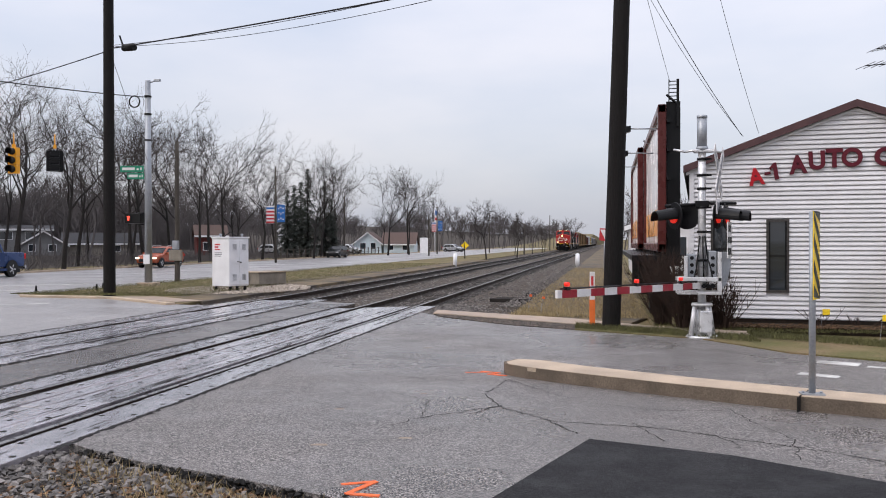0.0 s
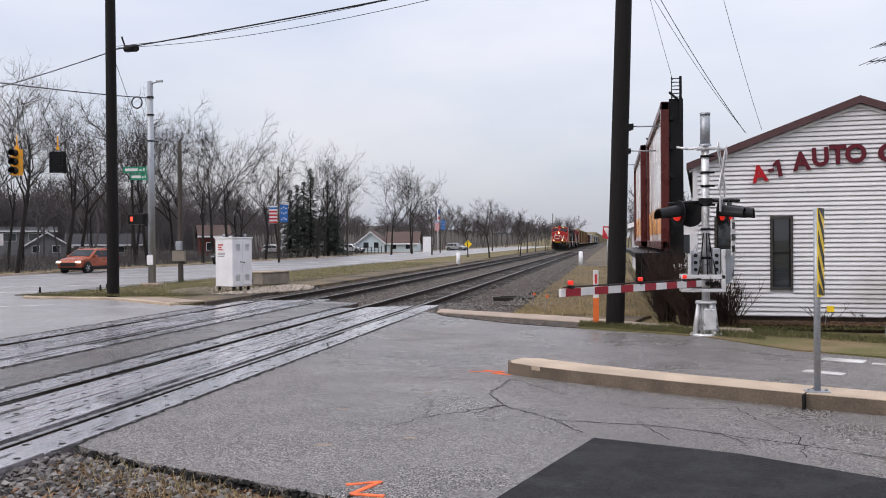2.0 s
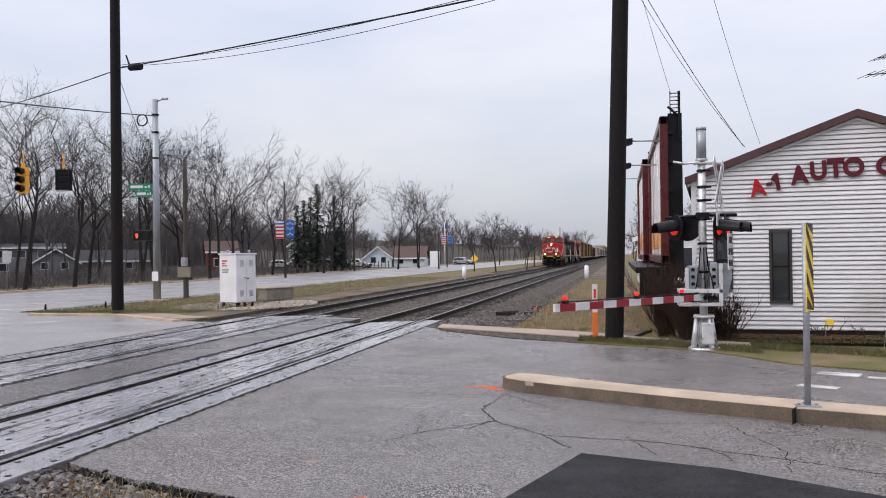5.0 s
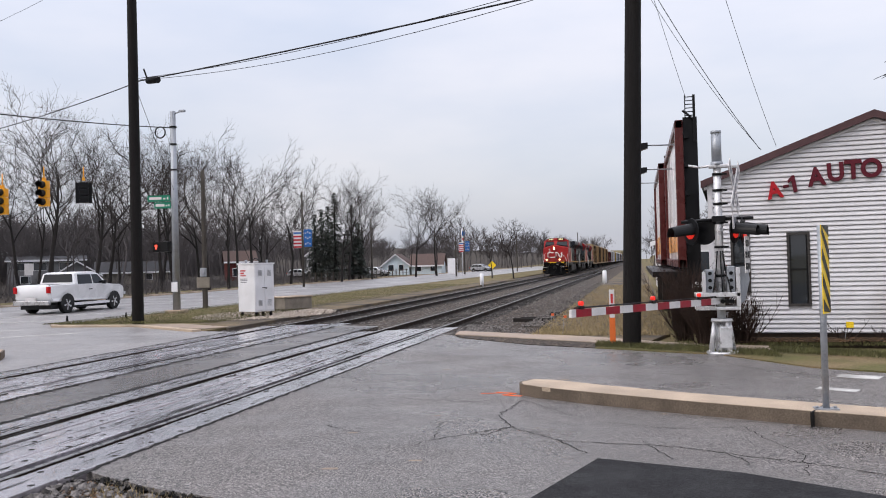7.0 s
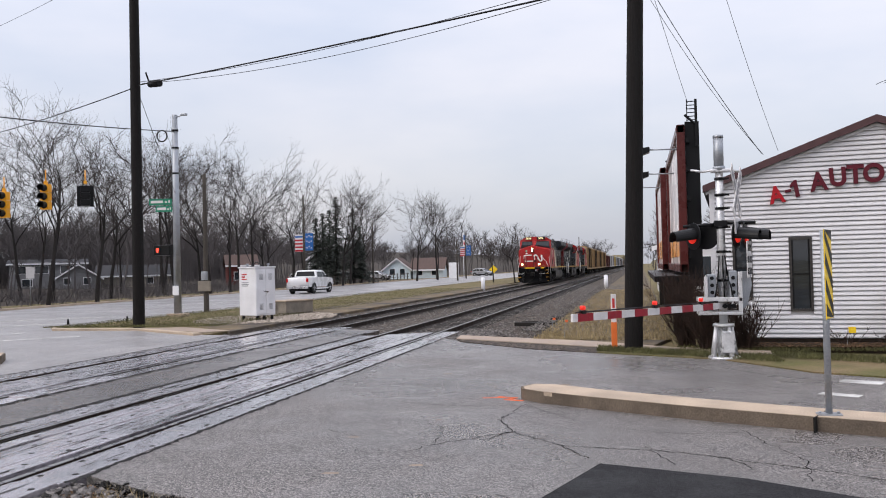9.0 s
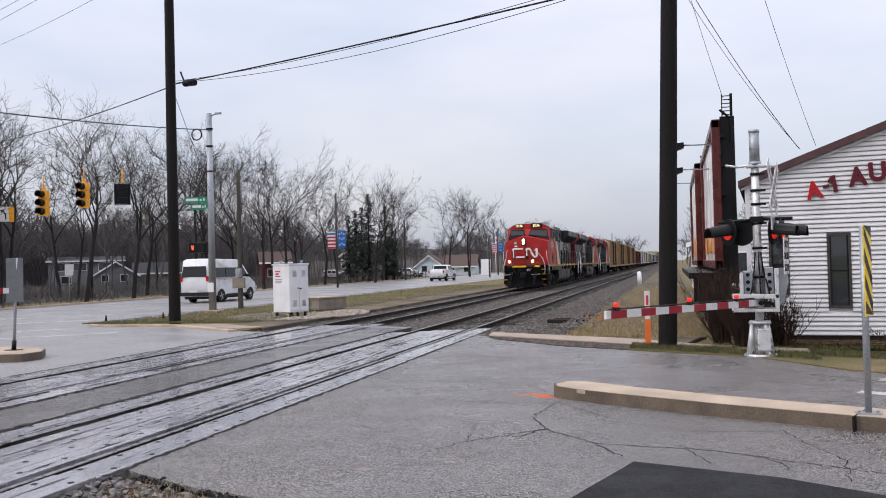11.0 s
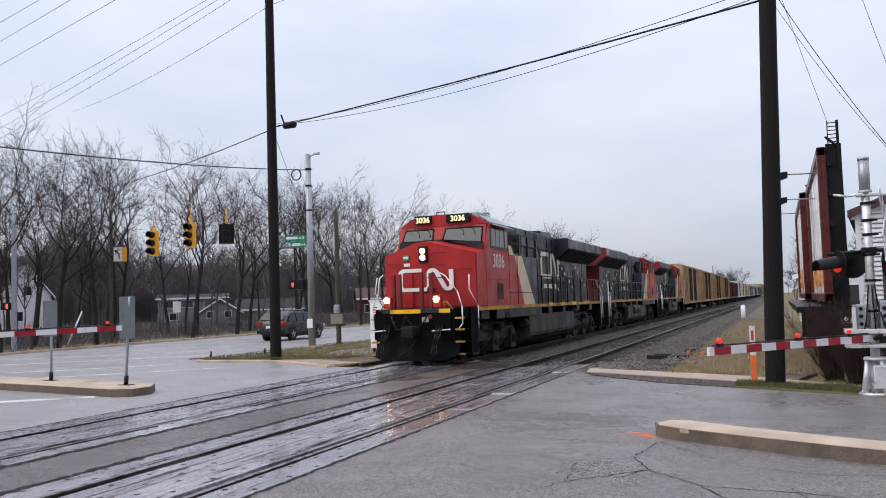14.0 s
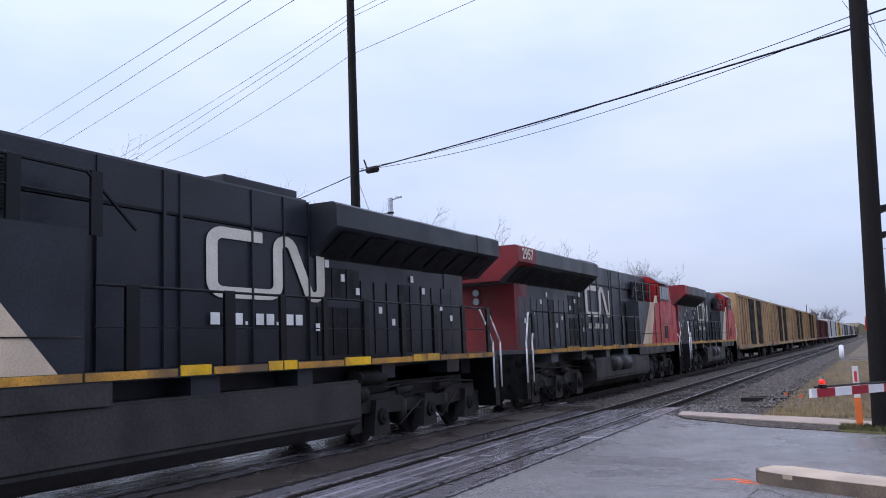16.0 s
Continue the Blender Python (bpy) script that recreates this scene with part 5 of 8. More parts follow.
cable("service_wire", (0.02, 18.2, 8.6), (3.05, 21.2, 4.30), 0.2, 0.012, "thin service wire to the garage roof")
cable("service_wire", (0.02, 18.2, 8.3), (3.10, 21.3, 4.28), 0.25, 0.008, "thin service wire to the garage roof")
cable("service_wire", (1.2, 14.5, 8.0), (3.3, 20.4, 4.24), 0.2, 0.008, "thin service wire to the garage roof")
cable("service_wire", (0.33, 18.2, 8.5), (1.45, 21.6, 5.65), 0.05, 0.008, "thin service wire to the billboard")
bm = bmesh.new()
k = [(-16.9 + 0.75, 26.6, 8.4), (-16.9 + 1.25, 26.4, 8.36)]
tube(bm, k[0], k[1], 0.12, 0.12, 10)
pipe(bm, [(-16.2, 26.6, 8.52), (-16.25, 26.5, 8.8)], 0.03, 5)
tagged(part("splice_case", bm, M_BLACK), "black cable splice case by the pole", "cable case")
bm = bmesh.new()
for n in range(16):
    a0, a1 = 2 * math.pi * n / 16, 2 * math.pi * (n + 1) / 16
    tube(bm, (WP[0] - 0.5 + 0.24 * math.cos(a0), WP[1] - 0.2, 7.75 + 0.24 * math.sin(a0)), (WP[0] - 0.5 + 0.24 * math.cos(a1), WP[1] - 0.2, 7.75 + 0.24 * math.sin(a1)), 0.03, 0.03, 5)
tagged(part("cable_coil", bm, M_BLACK), "coil of black cable hung by the steel pole", "cable coil")

# roof antenna
an = thing("roof_antenna", "old television antenna on the garage roof", "antenna", 6.75, 22.6, 4.2)
bm = bmesh.new()
tube(bm, (0, 0, 0), (0, 0, 2.6), 0.02, 0.02, 6)
part("mast", bm, M_BLACK, an)
for z, l in ((2.35, 0.45), (1.95, 0.7)):
    bm = bmesh.new()
    pipe(bm, [(-l, -0.3, z - 0.12), (0.3, 0.1, z)], 0.012, 4)
    for k in range(5):
        x = -l + k * l * 0.28
        pipe(bm, [(x - 0.12, 0.35 - 0.3 + k * 0.07, z - 0.14 + k * 0.03), (x + 0.12, -0.35 - 0.3 + k * 0.07, z - 0.10 + k * 0.03)], 0.008, 4)
    part("boom", bm, M_BLACK, an)


# The freight train
M_CNRED = mat("locomotive_red", (0.40, 0.024, 0.024), 0.42, var=0.25, scale=1.3, grain=30, bump=0.03, stain=(0.24, 0.026, 0.026), stain_at=0.6)
M_FADED = mat("faded_charcoal_paint", (0.080, 0.086, 0.094), 0.5, var=0.4, scale=1.2, grain=30, bump=0.04, stretch=(1, 1, 0.35), stain=(0.035, 0.034, 0.033), stain_at=0.58)
M_CNGREY = mat("locomotive_charcoal", (0.025, 0.0275, 0.034), 0.40, var=0.3, scale=1.2, grain=30, bump=0.04, stain=(0.018, 0.019, 0.021), stain_at=0.6)
M_CNBEIGE = mat("locomotive_beige", (0.62, 0.50, 0.36), 0.5, var=0.2, scale=1.5, grain=40, bump=0.02, stain=(0.42, 0.28, 0.18), stain_at=0.58)
M_CNLOGO = mat("faded_cream_mark", (0.62, 0.58, 0.49), 0.55, var=0.15, scale=2, grain=40, bump=0.02, stain=(0.45, 0.40, 0.33), stain_at=0.6)
M_SILL = mat("dirty_sill_stripe", (0.58, 0.30, 0.045), 0.6, var=0.4, scale=2.0, grain=30, bump=0.03, stain=(0.14, 0.09, 0.05), stain_at=0.55)
M_ENDRED = mat("faded_maroon_end", (0.20, 0.026, 0.030), 0.5, var=0.3, scale=1.3, grain=30, bump=0.03, stain=(0.12, 0.03, 0.03), stain_at=0.55)
M_TRUCK = mat("dusty_truck_casting", (0.030, 0.028, 0.027), 0.65, var=0.5, scale=3, grain=25, bump=0.3, stain=(0.02, 0.018, 0.017), stain_at=0.55)
M_PILOT = mat("oily_black_steel", (0.004, 0.004, 0.0045), 0.75, spec=0.06, var=0.4, scale=3, grain=30, bump=0.1)
M_CNWHITE = mat("locomotive_white", (0.78, 0.77, 0.73), 0.5, var=0.12, scale=2, grain=40, bump=0.02)
M_CNYELLOW = mat("locomotive_yellow", (0.85, 0.50, 0.012), 0.45, var=0.3, scale=2.5, grain=40, bump=0.02, stain=(0.30, 0.17, 0.05), stain_at=0.58)
M_TANK = mat("grimy_fuel_tank", (0.042, 0.039, 0.038), 0.55, var=0.35, scale=1.5, grain=25, bump=0.1)
M_SILVER = mat("worn_white_handrail", (0.72, 0.71, 0.70), 0.45, var=0.15, bump=0)
M_GRILLE = mat("black_louvre", (0.008, 0.008, 0.009), 0.6, bump=0)
M_LAMP = mat("lit_headlamp", (1, 0.85, 0.5), 0.3, bump=0, emit=(1.0, 0.70, 0.28), power=9.0)
M_NUMLIT = mat("lit_number", (1, 0.9, 0.5), 0.4, bump=0, emit=(1.0, 0.82, 0.42), power=0.9)
M_SCREEN = glass_mat("cab_window_glass", (0.012, 0.015, 0.018), 0.05, 0.5, 0.0)
M_GREEN = mat("green_emblem", (0.05, 0.30, 0.14), 0.5, bump=0)


def yz(bm, x, pts, thick):
    extrude(bm, pts, "x", x, x + thick)


def logo(parent, place, h, material):
    """The railway's linked mark as one plain ribbon shape."""
    def arc(cx, cy, r, a0, a1, n=6):
        return [(cx + r * math.cos(math.radians(a0 + (a1 - a0) * k / n)), cy + r * math.sin(math.radians(a0 + (a1 - a0) * k / n))) for k in range(n + 1)]
    path = [(0.86, 0.92)] + arc(0.24, 0.76, 0.16, 90, 180) + arc(0.24, 0.24, 0.16, 180, 270) + arc(0.96, 0.24, 0.16, -90, 0) + [(1.12, 0.60)] + arc(1.26, 0.78, 0.14, 180, 28) + [(1.66, 0.20)] + arc(1.79, 0.21, 0.13, 205, 360) + [(1.92, 0.92)]
    bm = bmesh.new()
    w = 0.080
    left, right = [], []
    for i, p in enumerate(path):
        a, b = Vector(path[max(i - 1, 0)]), Vector(path[min(i + 1, len(path) - 1)])
        d = (b - a).normalized()
        n = Vector((-d.y, d.x))
        k = w / max(0.75, abs((Vector(path[min(i + 1, len(path) - 1)]) - Vector(p)).normalized().dot(d)) if i + 1 < len(path) else 1)
        left.append(Vector(p) + n * k)
        right.append(Vector(p) - n * k)
    for i in range(len(path) - 1):
        q = [left[i], left[i + 1], right[i + 1], right[i]]
        lo = [bm.verts.new((v.x * h, v.y * h, 0)) for v in q]
        hi = [bm.verts.new((v.x * h, v.y * h, 0.006)) for v in q]
        bm.faces.new(hi[::-1]), bm.faces.new(lo)
        for k in range(4):
            bm.faces.new((lo[k], lo[(k + 1) % 4], hi[(k + 1) % 4], hi[k]))
    bmesh.ops.recalc_face_normals(bm, faces=bm.faces[:])
    ob = part("painted_mark", bm, material, parent, "pale ribbon-shaped railway mark")
    ob.matrix_basis = place
    return ob


SIDE = pose(0, 0, 0, 90, 0, 90)     # text plane that faces +x, reading towards +y


def wheelset(parent, y, r, label="steel wheel"):
    for sx in (-1, 1):
        bm = bmesh.new()
        tube(bm, (sx * 0.69, 0, 0), (sx * 0.82, 0, 0), r, r * 0.99, 24)
        tube(bm, (sx * 0.82, 0, 0), (sx * 0.86, 0, 0), r * 0.45, r * 0.35, 16)
        for k in range(6):
            a = k * math.pi / 3
            tube(bm, (sx * 0.825, r * 0.66 * math.cos(a), r * 0.66 * math.sin(a)), (sx * 0.83, r * 0.66 * math.cos(a), r * 0.66 * math.sin(a)), 0.06, 0.06, 6)
        w = part("wheel", bm, M_UNDER, parent, label)
        w.matrix_basis = pose(0, y, r)


def loco_truck(lo, cy, deck):
    bm = bmesh.new()
    for sx in (-1, 1):
        extrude(bm, [(cy - 2.62, 0.62), (cy - 2.52, 0.95), (cy - 1.2, 0.98), (cy - 0.9, 0.80), (cy + 0.9, 0.80), (cy + 1.2, 0.98), (cy + 2.52, 0.95), (cy + 2.62, 0.62), (cy + 1.2, 0.55), (cy - 1.2, 0.55)], "x", sx * 1.0, sx * 1.16)
        for k in (-2.02, 0, 2.02):
            jb = bmesh.new()
            extrude(jb, [(cy + k - 0.31, 0.18), (cy + k - 0.29, 0.36), (cy + k - 0.2, 0.85), (cy + k + 0.2, 0.85), (cy + k + 0.29, 0.36), (cy + k + 0.31, 0.18)], "x", sx * 1.02, sx * 1.28)
            jb = part("journal_box", jb, M_TRUCK, lo, "dusty grey journal box")
            cap = bmesh.new()
            tube(cap, (sx * 1.27, cy + k, 0.52), (sx * 1.34, cy + k, 0.52), 0.17, 0.14, 14)
            tube(cap, (sx * 1.34, cy + k, 0.52), (sx * 1.37, cy + k, 0.52), 0.08, 0.06, 10)
            part("bearing_cap", cap, M_UNDER, jb)
        for k in (-0.95, 0.95):
            tube(bm, (sx * 1.1, cy + k, 0.36), (sx * 1.1, cy + k, 0.78), 0.12, 0.12, 10)
            tube(bm, (sx * 1.08, cy + k - 0.3, 0.98), (sx * 1.08, cy + k + 0.35, 1.02), 0.13, 0.13, 10)
        pipe(bm, [(sx * 1.2, cy - 2.4, 1.02), (sx * 1.22, cy - 1.2, 1.1), (sx * 1.22, cy + 1.2, 1.08), (sx * 1.2, cy + 2.4, 1.0)], 0.022)
        pipe(bm, [(sx * 1.25, cy - 1.3, 0.3), (sx * 1.25, cy - 0.3, 0.75), (sx * 1.25, cy + 0.6, 0.32), (sx * 1.25, cy + 1.4, 0.8)], 0.02)
        box(bm, sx * 1.05 - 0.06, sx * 1.05 + 0.06, cy - 2.9, cy - 2.5, 0.25, 0.75)
        box(bm, sx * 1.05 - 0.06, sx * 1.05 + 0.06, cy + 2.5, cy + 2.9, 0.25, 0.75)
    box(bm, -1.0, 1.0, cy - 2.2, cy + 2.2, 0.55, deck - 0.2)
    part("truck", bm, M_TRUCK, lo, "grimy three-axle truck frame")
    for k in (-2.02, 0, 2.02):
        wheelset(lo, cy + k, 0.53)


BENDS = [(-1.0, -0.75), (-0.25, -0.03), (0.42, 1.10), (1.84, 2.66), (3.72, 4.60), (7.6, 8.26), (9.72, 11.08), (12.85, 13.75), (20.15, 21.10), (20.5, 21.9)]


def remap(lo):
    """Stretches the plain hood layout to the true length and width of the unit."""
    def run(y):
        return float(np.interp(y, [b[0] for b in BENDS], [b[1] for b in BENDS]))
    for ob in list(lo.children):
        if len(ob.children):
            kids = [ob] + list(ob.children)
        else:
            kids = [ob]
        for k in kids:
            m = k.matrix_basis
            if m.translation.length > 0.01:
                m = m.copy()
                m.translation.y = run(m.translation.y)
                k.matrix_basis = m
            else:
                for v in k.data.vertices:
                    x = abs(v.co.x)
                    v.co.y = run(v.co.y)
                    if x > 1.2:
                        v.co.x = math.copysign(x + 0.08 * min(1.0, (x - 1.2) / 0.2), v.co.x)


def front(lo, number, lead, DK):
    """Cab, nose, pilot and the flanks just behind the cab."""
    W, nf = 1.56, 1.12
    bm = bmesh.new()
    sec = [(-W, DK), (W, DK), (W, 3.34), (0.02, 3.74), (-0.42, 3.75), (-W, 3.36)]
    f = [bm.verts.new((x, nf + 0.03 * abs(x), z)) for x, z in sec]
    b = [bm.verts.new((x, 2.115, z + (0.10 if z > 2 else 0))) for x, z in sec]
    bm.faces.new(f[::-1])
    bm.faces.new(b)
    for i in range(6):
        bm.faces.new((f[i], f[(i + 1) % 6], b[(i + 1) % 6], b[i]))
    bmesh.ops.recalc_face_normals(bm, faces=bm.faces[:])
    bmesh.ops.bevel(bm, geom=bm.edges[:], offset=0.035, segments=2, affect="EDGES")
    part("nose", bm, M_CNRED, lo, "red short nose with road grime")
    bm = bmesh.new()
    extrude(bm, [(2.12, DK), (4.6, DK), (4.6, 4.34), (2.8, 4.42), (2.46, 4.40), (2.10, 3.50)], "x", -W, W)
    bmesh.ops.bevel(bm, geom=[e for e in bm.edges if abs(e.verts[0].co.x) == abs(e.verts[1].co.x) and all(v.co.z > 3.3 for v in e.verts)], offset=0.06, segments=2, affect="EDGES")
    part("cab", bm, M_CNRED, lo, "red wide cab")
    bm = bmesh.new()
    extrude(bm, [(-W + 0.02, 4.34), (W - 0.02, 4.34), (1.12, 4.62), (0.38, 4.72), (-0.38, 4.72), (-1.12, 4.62)], "y", 2.42, 4.6)
    part("cab_roof", bm, M_CNRED, lo, "red crowned cab roof")
    for s in (-1, 1):
        bm = bmesh.new()
        extrude(bm, [(s * 1.14, 4.63), (s * (W - 0.01), 4.36), (s * W, 4.40), (s * 1.15, 4.67)], "y", 2.7, 4.62)
        part("roof_edge", bm, M_GALV, lo, "bare grey roof edge plate")
    for s in (-1, 1):
        bm = bmesh.new()
        extrude(bm, [(s * 1.54, 4.34), (s * 1.80, 4.25), (s * 1.80, 4.28), (s * 1.54, 4.37)], "y", 2.75, 4.55)
        part("sunshade", bm, M_GALV, lo, "grey sunshade over the side window")
    bm = bmesh.new()
    box(bm, 0.55, 1.05, 2.9, 4.0, 4.62, 4.80, bevel=0.03)
    part("roof_unit", bm, M_GALV, lo, "grey air-conditioning unit on the roof")
    bm = bmesh.new()
    pipe(bm, [(-0.3, 2.6, 4.70), (-0.28, 2.6, 4.82), (0.0, 2.6, 4.83), (0.02, 2.6, 4.72)], 0.018)
    part("antenna_guard", bm, M_BLACK, lo)
    bm = bmesh.new()
    tube(bm, (1.0, 4.3, 4.62), (1.0, 4.3, 4.86), 0.03, 0.03, 8)
    tube(bm, (0.85, 4.15, 4.86), (1.0, 4.35, 4.86), 0.05, 0.03, 8)
    part("horn", bm, M_GALV, lo)

    def slope(z):
        return 2.10 + (z - 3.50) * 0.40
    for x0, x1, za in ((-1.40, -0.28, 3.84), (0.02, 1.42, 3.74)):
        zb = 4.24
        q = [(x0 + 0.02, za + 0.03), (x1 - 0.02, za), (x1 - 0.04, zb), (x0 + 0.10, zb)]
        bm = bmesh.new()
        lo_v = [bm.verts.new((x, slope(z) - 0.025, z)) for x, z in q]
        hi_v = [bm.verts.new((x, slope(z) + 0.03, z)) for x, z in q]
        bm.faces.new(lo_v), bm.faces.new(hi_v[::-1])
        for k in range(4):
            bm.faces.new((lo_v[k], lo_v[(k + 1) % 4], hi_v[(k + 1) % 4], hi_v[k]))
        bmesh.ops.recalc_face_normals(bm, faces=bm.faces[:])
        ws = part("windscreen", bm, M_SCREEN, lo, "windscreen reflecting grey sky")
        bm = bmesh.new()
        c = [(x, slope(z) - 0.02, z) for x, z in q]
        pipe(bm, c + [c[0]], 0.026, 6)
        part("window_seal", bm, M_BLACK, ws)
        xm = (x0 + x1) / 2
        bm = bmesh.new()
        pipe(bm, [(xm - 0.45, slope(zb) - 0.07, zb + 0.07), (xm + 0.45, slope(zb) - 0.07, zb + 0.09)], 0.016)
        part("wiper_bar", bm, M_CNRED, ws)
        for dx in (-0.12, 0.26):
            bm = bmesh.new()
            pipe(bm, [(xm + dx, slope(zb) - 0.09, zb + 0.08), (xm + dx + 0.16, slope(zb) - 0.07, zb - 0.12), (xm + dx + 0.18, slope(4.0) - 0.05, zb - 0.24)], 0.012)
            part("wiper", bm, M_BLACK, ws)
    bm = bmesh.new()
    extrude(bm, [(-1.42, 3.84), (-0.2, 3.86), (1.46, 3.74), (1.50, 3.52), (0.05, 3.88), (-0.45, 3.88), (-1.46, 3.56)], "y", 2.08, 2.2)
    part("dash_panel", bm, M_CNGREY, lo, "black panel below the windscreen")
    # lamps and boards
    bm = bmesh.new()
    box(bm, -0.33, -0.04, nf - 0.06, nf + 0.1, 3.11, 3.62, bevel=0.02)
    hb = part("headlight_box", bm, M_BLACK, lo, "black headlight housing")
    for z in (3.26, 3.47):
        bm = bmesh.new()
        tube(bm, (-0.19, nf - 0.085, z), (-0.19, nf - 0.03, z), 0.088, 0.088, 16)
        part("headlight", bm, M_LAMP if lead else M_CNWHITE, hb, "lit warm-white headlight" if lead else "unlit headlight")
    for x in (-1.08, 0.56):
        bm = bmesh.new()
        box(bm, x - 0.13, x + 0.13, 0.25, 0.5, DK + 0.02, 2.07, bevel=0.02)
        db = part("ditch_light_box", bm, M_CNRED, lo, "dark red ditch light bracket")
        bm = bmesh.new()
        tube(bm, (x, 0.20, 1.94), (x, 0.26, 1.94), 0.095, 0.095, 16)
        part("ditch_light", bm, M_LAMP if lead else M_CNWHITE, db, "lit warm-white ditch light" if lead else "unlit ditch light")
    for x0, x1 in ((-0.95, -0.38), (0.16, 0.98)):
        bm = bmesh.new()
        box(bm, x0, x1, 2.30, 2.6, 4.43, 4.71, bevel=0.02)
        nb = part("number_board", bm, M_BLACK, lo, "black number board with lit numbers")
        if lead:
            letters("numbers", number, 0.255, 0.004, M_NUMLIT, pose((x0 + x1) / 2, 2.293, 4.475, 90, 0, 0), nb)
    bm = bmesh.new()
    box(bm, -1.24, -0.58, nf - 0.005, nf + 0.09, DK + 0.02, 2.76, bevel=0.01)
    part("nose_door", bm, M_CNRED, lo, "red nose door")
    for x in (-0.90, -0.70, 0.03, 0.34):
        bm = bmesh.new()
        box(bm, x - 0.045, x + 0.045, 0.32, 0.46, DK, 2.74)
        part("nose_post", bm, M_ENDRED, lo, "dark red anti-climb post")
    if lead:
        logo(lo, pose(-1.06, nf - 0.012, 2.20, 90, 0, 0) @ Matrix.Diagonal((1.30, 1, 1, 1)), 0.72, M_CNWHITE)
        bm = bmesh.new()
        tube(bm, (-0.78, nf - 0.03, 3.28), (-0.78, nf + 0.09, 3.28), 0.10, 0.10, 18)
        em = part("round_emblem", bm, M_GREEN, lo, "round green and white emblem")
        bm = bmesh.new()
        box(bm, -0.87, -0.69, nf - 0.034, nf, 3.25, 3.32)
        part("emblem_band", bm, M_CNWHITE, em)
        bm = bmesh.new()
        box(bm, -0.86, -0.66, nf - 0.02, nf + 0.05, 3.0, 3.10)
        part("plate", bm, M_CNWHITE, lo)
        bm = bmesh.new()
        tube(bm, (0.04, nf - 0.05, 2.26), (0.04, nf + 0.05, 2.26), 0.11, 0.11, 16)
        tube(bm, (0.04, nf - 0.07, 2.26), (0.04, nf - 0.04, 2.26), 0.07, 0.07, 12)
        part("bell_recess", bm, M_BLACK, lo)
    for x, z in ((0.25, 3.40), (0.24, 3.02), (0.22, 2.62), (0.24, 2.28), (1.1, 2.85), (-1.3, 3.1)):
        bm = bmesh.new()
        pipe(bm, [(x - 0.26, nf + 0.1, z), (x - 0.26, nf - 0.06, z), (x + 0.26, nf - 0.06, z), (x + 0.26, nf + 0.1, z)], 0.013, 5)
        part("grab_iron", bm, M_ENDRED, lo)
    # pilot, plough, coupler, hoses
    bm = bmesh.new()
    box(bm, -1.40, 1.12, -0.03, 0.1, 0.75, DK - 0.13)
    box(bm, -1.12, 1.12, 0.1, 1.2, 0.9, DK - 0.13)
    part("pilot", bm, M_PILOT, lo, "black pilot plate")
    bm = bmesh.new()
    prof = [(0.02, 1.0), (-0.06, 0.75), (-0.14, 0.5), (-0.28, 0.28), (-0.42, 0.16)]
    cols = [(-1.36, 0.18), (-1.0, 0.08), (-0.45, -0.08), (0.0, -0.16), (0.45, -0.08), (1.0, 0.08), (1.36, 0.18)]
    rows = [[bm.verts.new((x, y + dy, z + (0.14 if abs(x) > 1.3 and z < 0.2 else 0))) for x, dy in cols] for y, z in prof]
    for r0, r1 in zip(rows[:-1], rows[1:]):
        for k in range(len(cols) - 1):
            bm.faces.new((r0[k], r1[k], r1[k + 1], r0[k + 1]))
    bmesh.ops.recalc_face_normals(bm, faces=bm.faces[:])
    bmesh.ops.solidify(bm, geom=bm.faces[:], thickness=0.03)
    part("snow_plough", bm, M_PILOT, lo, "black steel snow plough")
    bm = bmesh.new()
    box(bm, -0.14, 0.14, -0.42, 0.05, 0.86, 1.12, bevel=0.04)
    box(bm, -0.22, 0.18, -0.72, -0.36, 0.80, 1.16, bevel=0.07)
    part("coupler", bm, M_UNDER, lo, "rusty knuckle coupler")
    for k, x in enumerate((-1.02, -0.92, -0.84, 0.70, 0.78, 0.86)):
        bm = bmesh.new()
        pipe(bm, [(x, -0.05, 1.2), (x + 0.02, -0.28, 0.95), (x - 0.03 - 0.02 * (k % 3), -0.42, 0.6), (x - 0.05, -0.48, 0.34 + 0.05 * (k % 2))], 0.024, 6)
        tube(bm, (x - 0.05, -0.48, 0.28 + 0.05 * (k % 2)), (x - 0.05, -0.48, 0.37 + 0.05 * (k % 2)), 0.036, 0.036, 8)
        part("air_hose", bm, M_BLACK, lo, "hanging black air hose")
    for a, b2, sag in ((-0.75, -0.28, 0.42), (-0.28, 0.42, 0.34)):
        bm = bmesh.new()
        pipe(bm, [(a + (b2 - a) * k / 10, -0.18, 1.46 - sag * 4 * k / 10 * (1 - k / 10)) for k in range(11)], 0.024, 6)
        part("cable_loop", bm, M_UNDER, lo, "hanging grey jumper cable")
    bm = bmesh.new()
    pipe(bm, [(0.2, -0.5, 0.78), (0.0, -0.55, 0.5), (-0.4, -0.58, 0.25)], 0.022, 6)
    part("chain", bm, M_UNDER, lo)
    for x0, x1 in ((-1.45, -0.95), (0.55, 1.15)):
        bm = bmesh.new()
        pipe(bm, [(x0, -0.16, 1.0), (x1, -0.2, 1.04)], 0.018, 5)
        part("cut_lever", bm, M_SILVER, lo, "pale uncoupling lever")
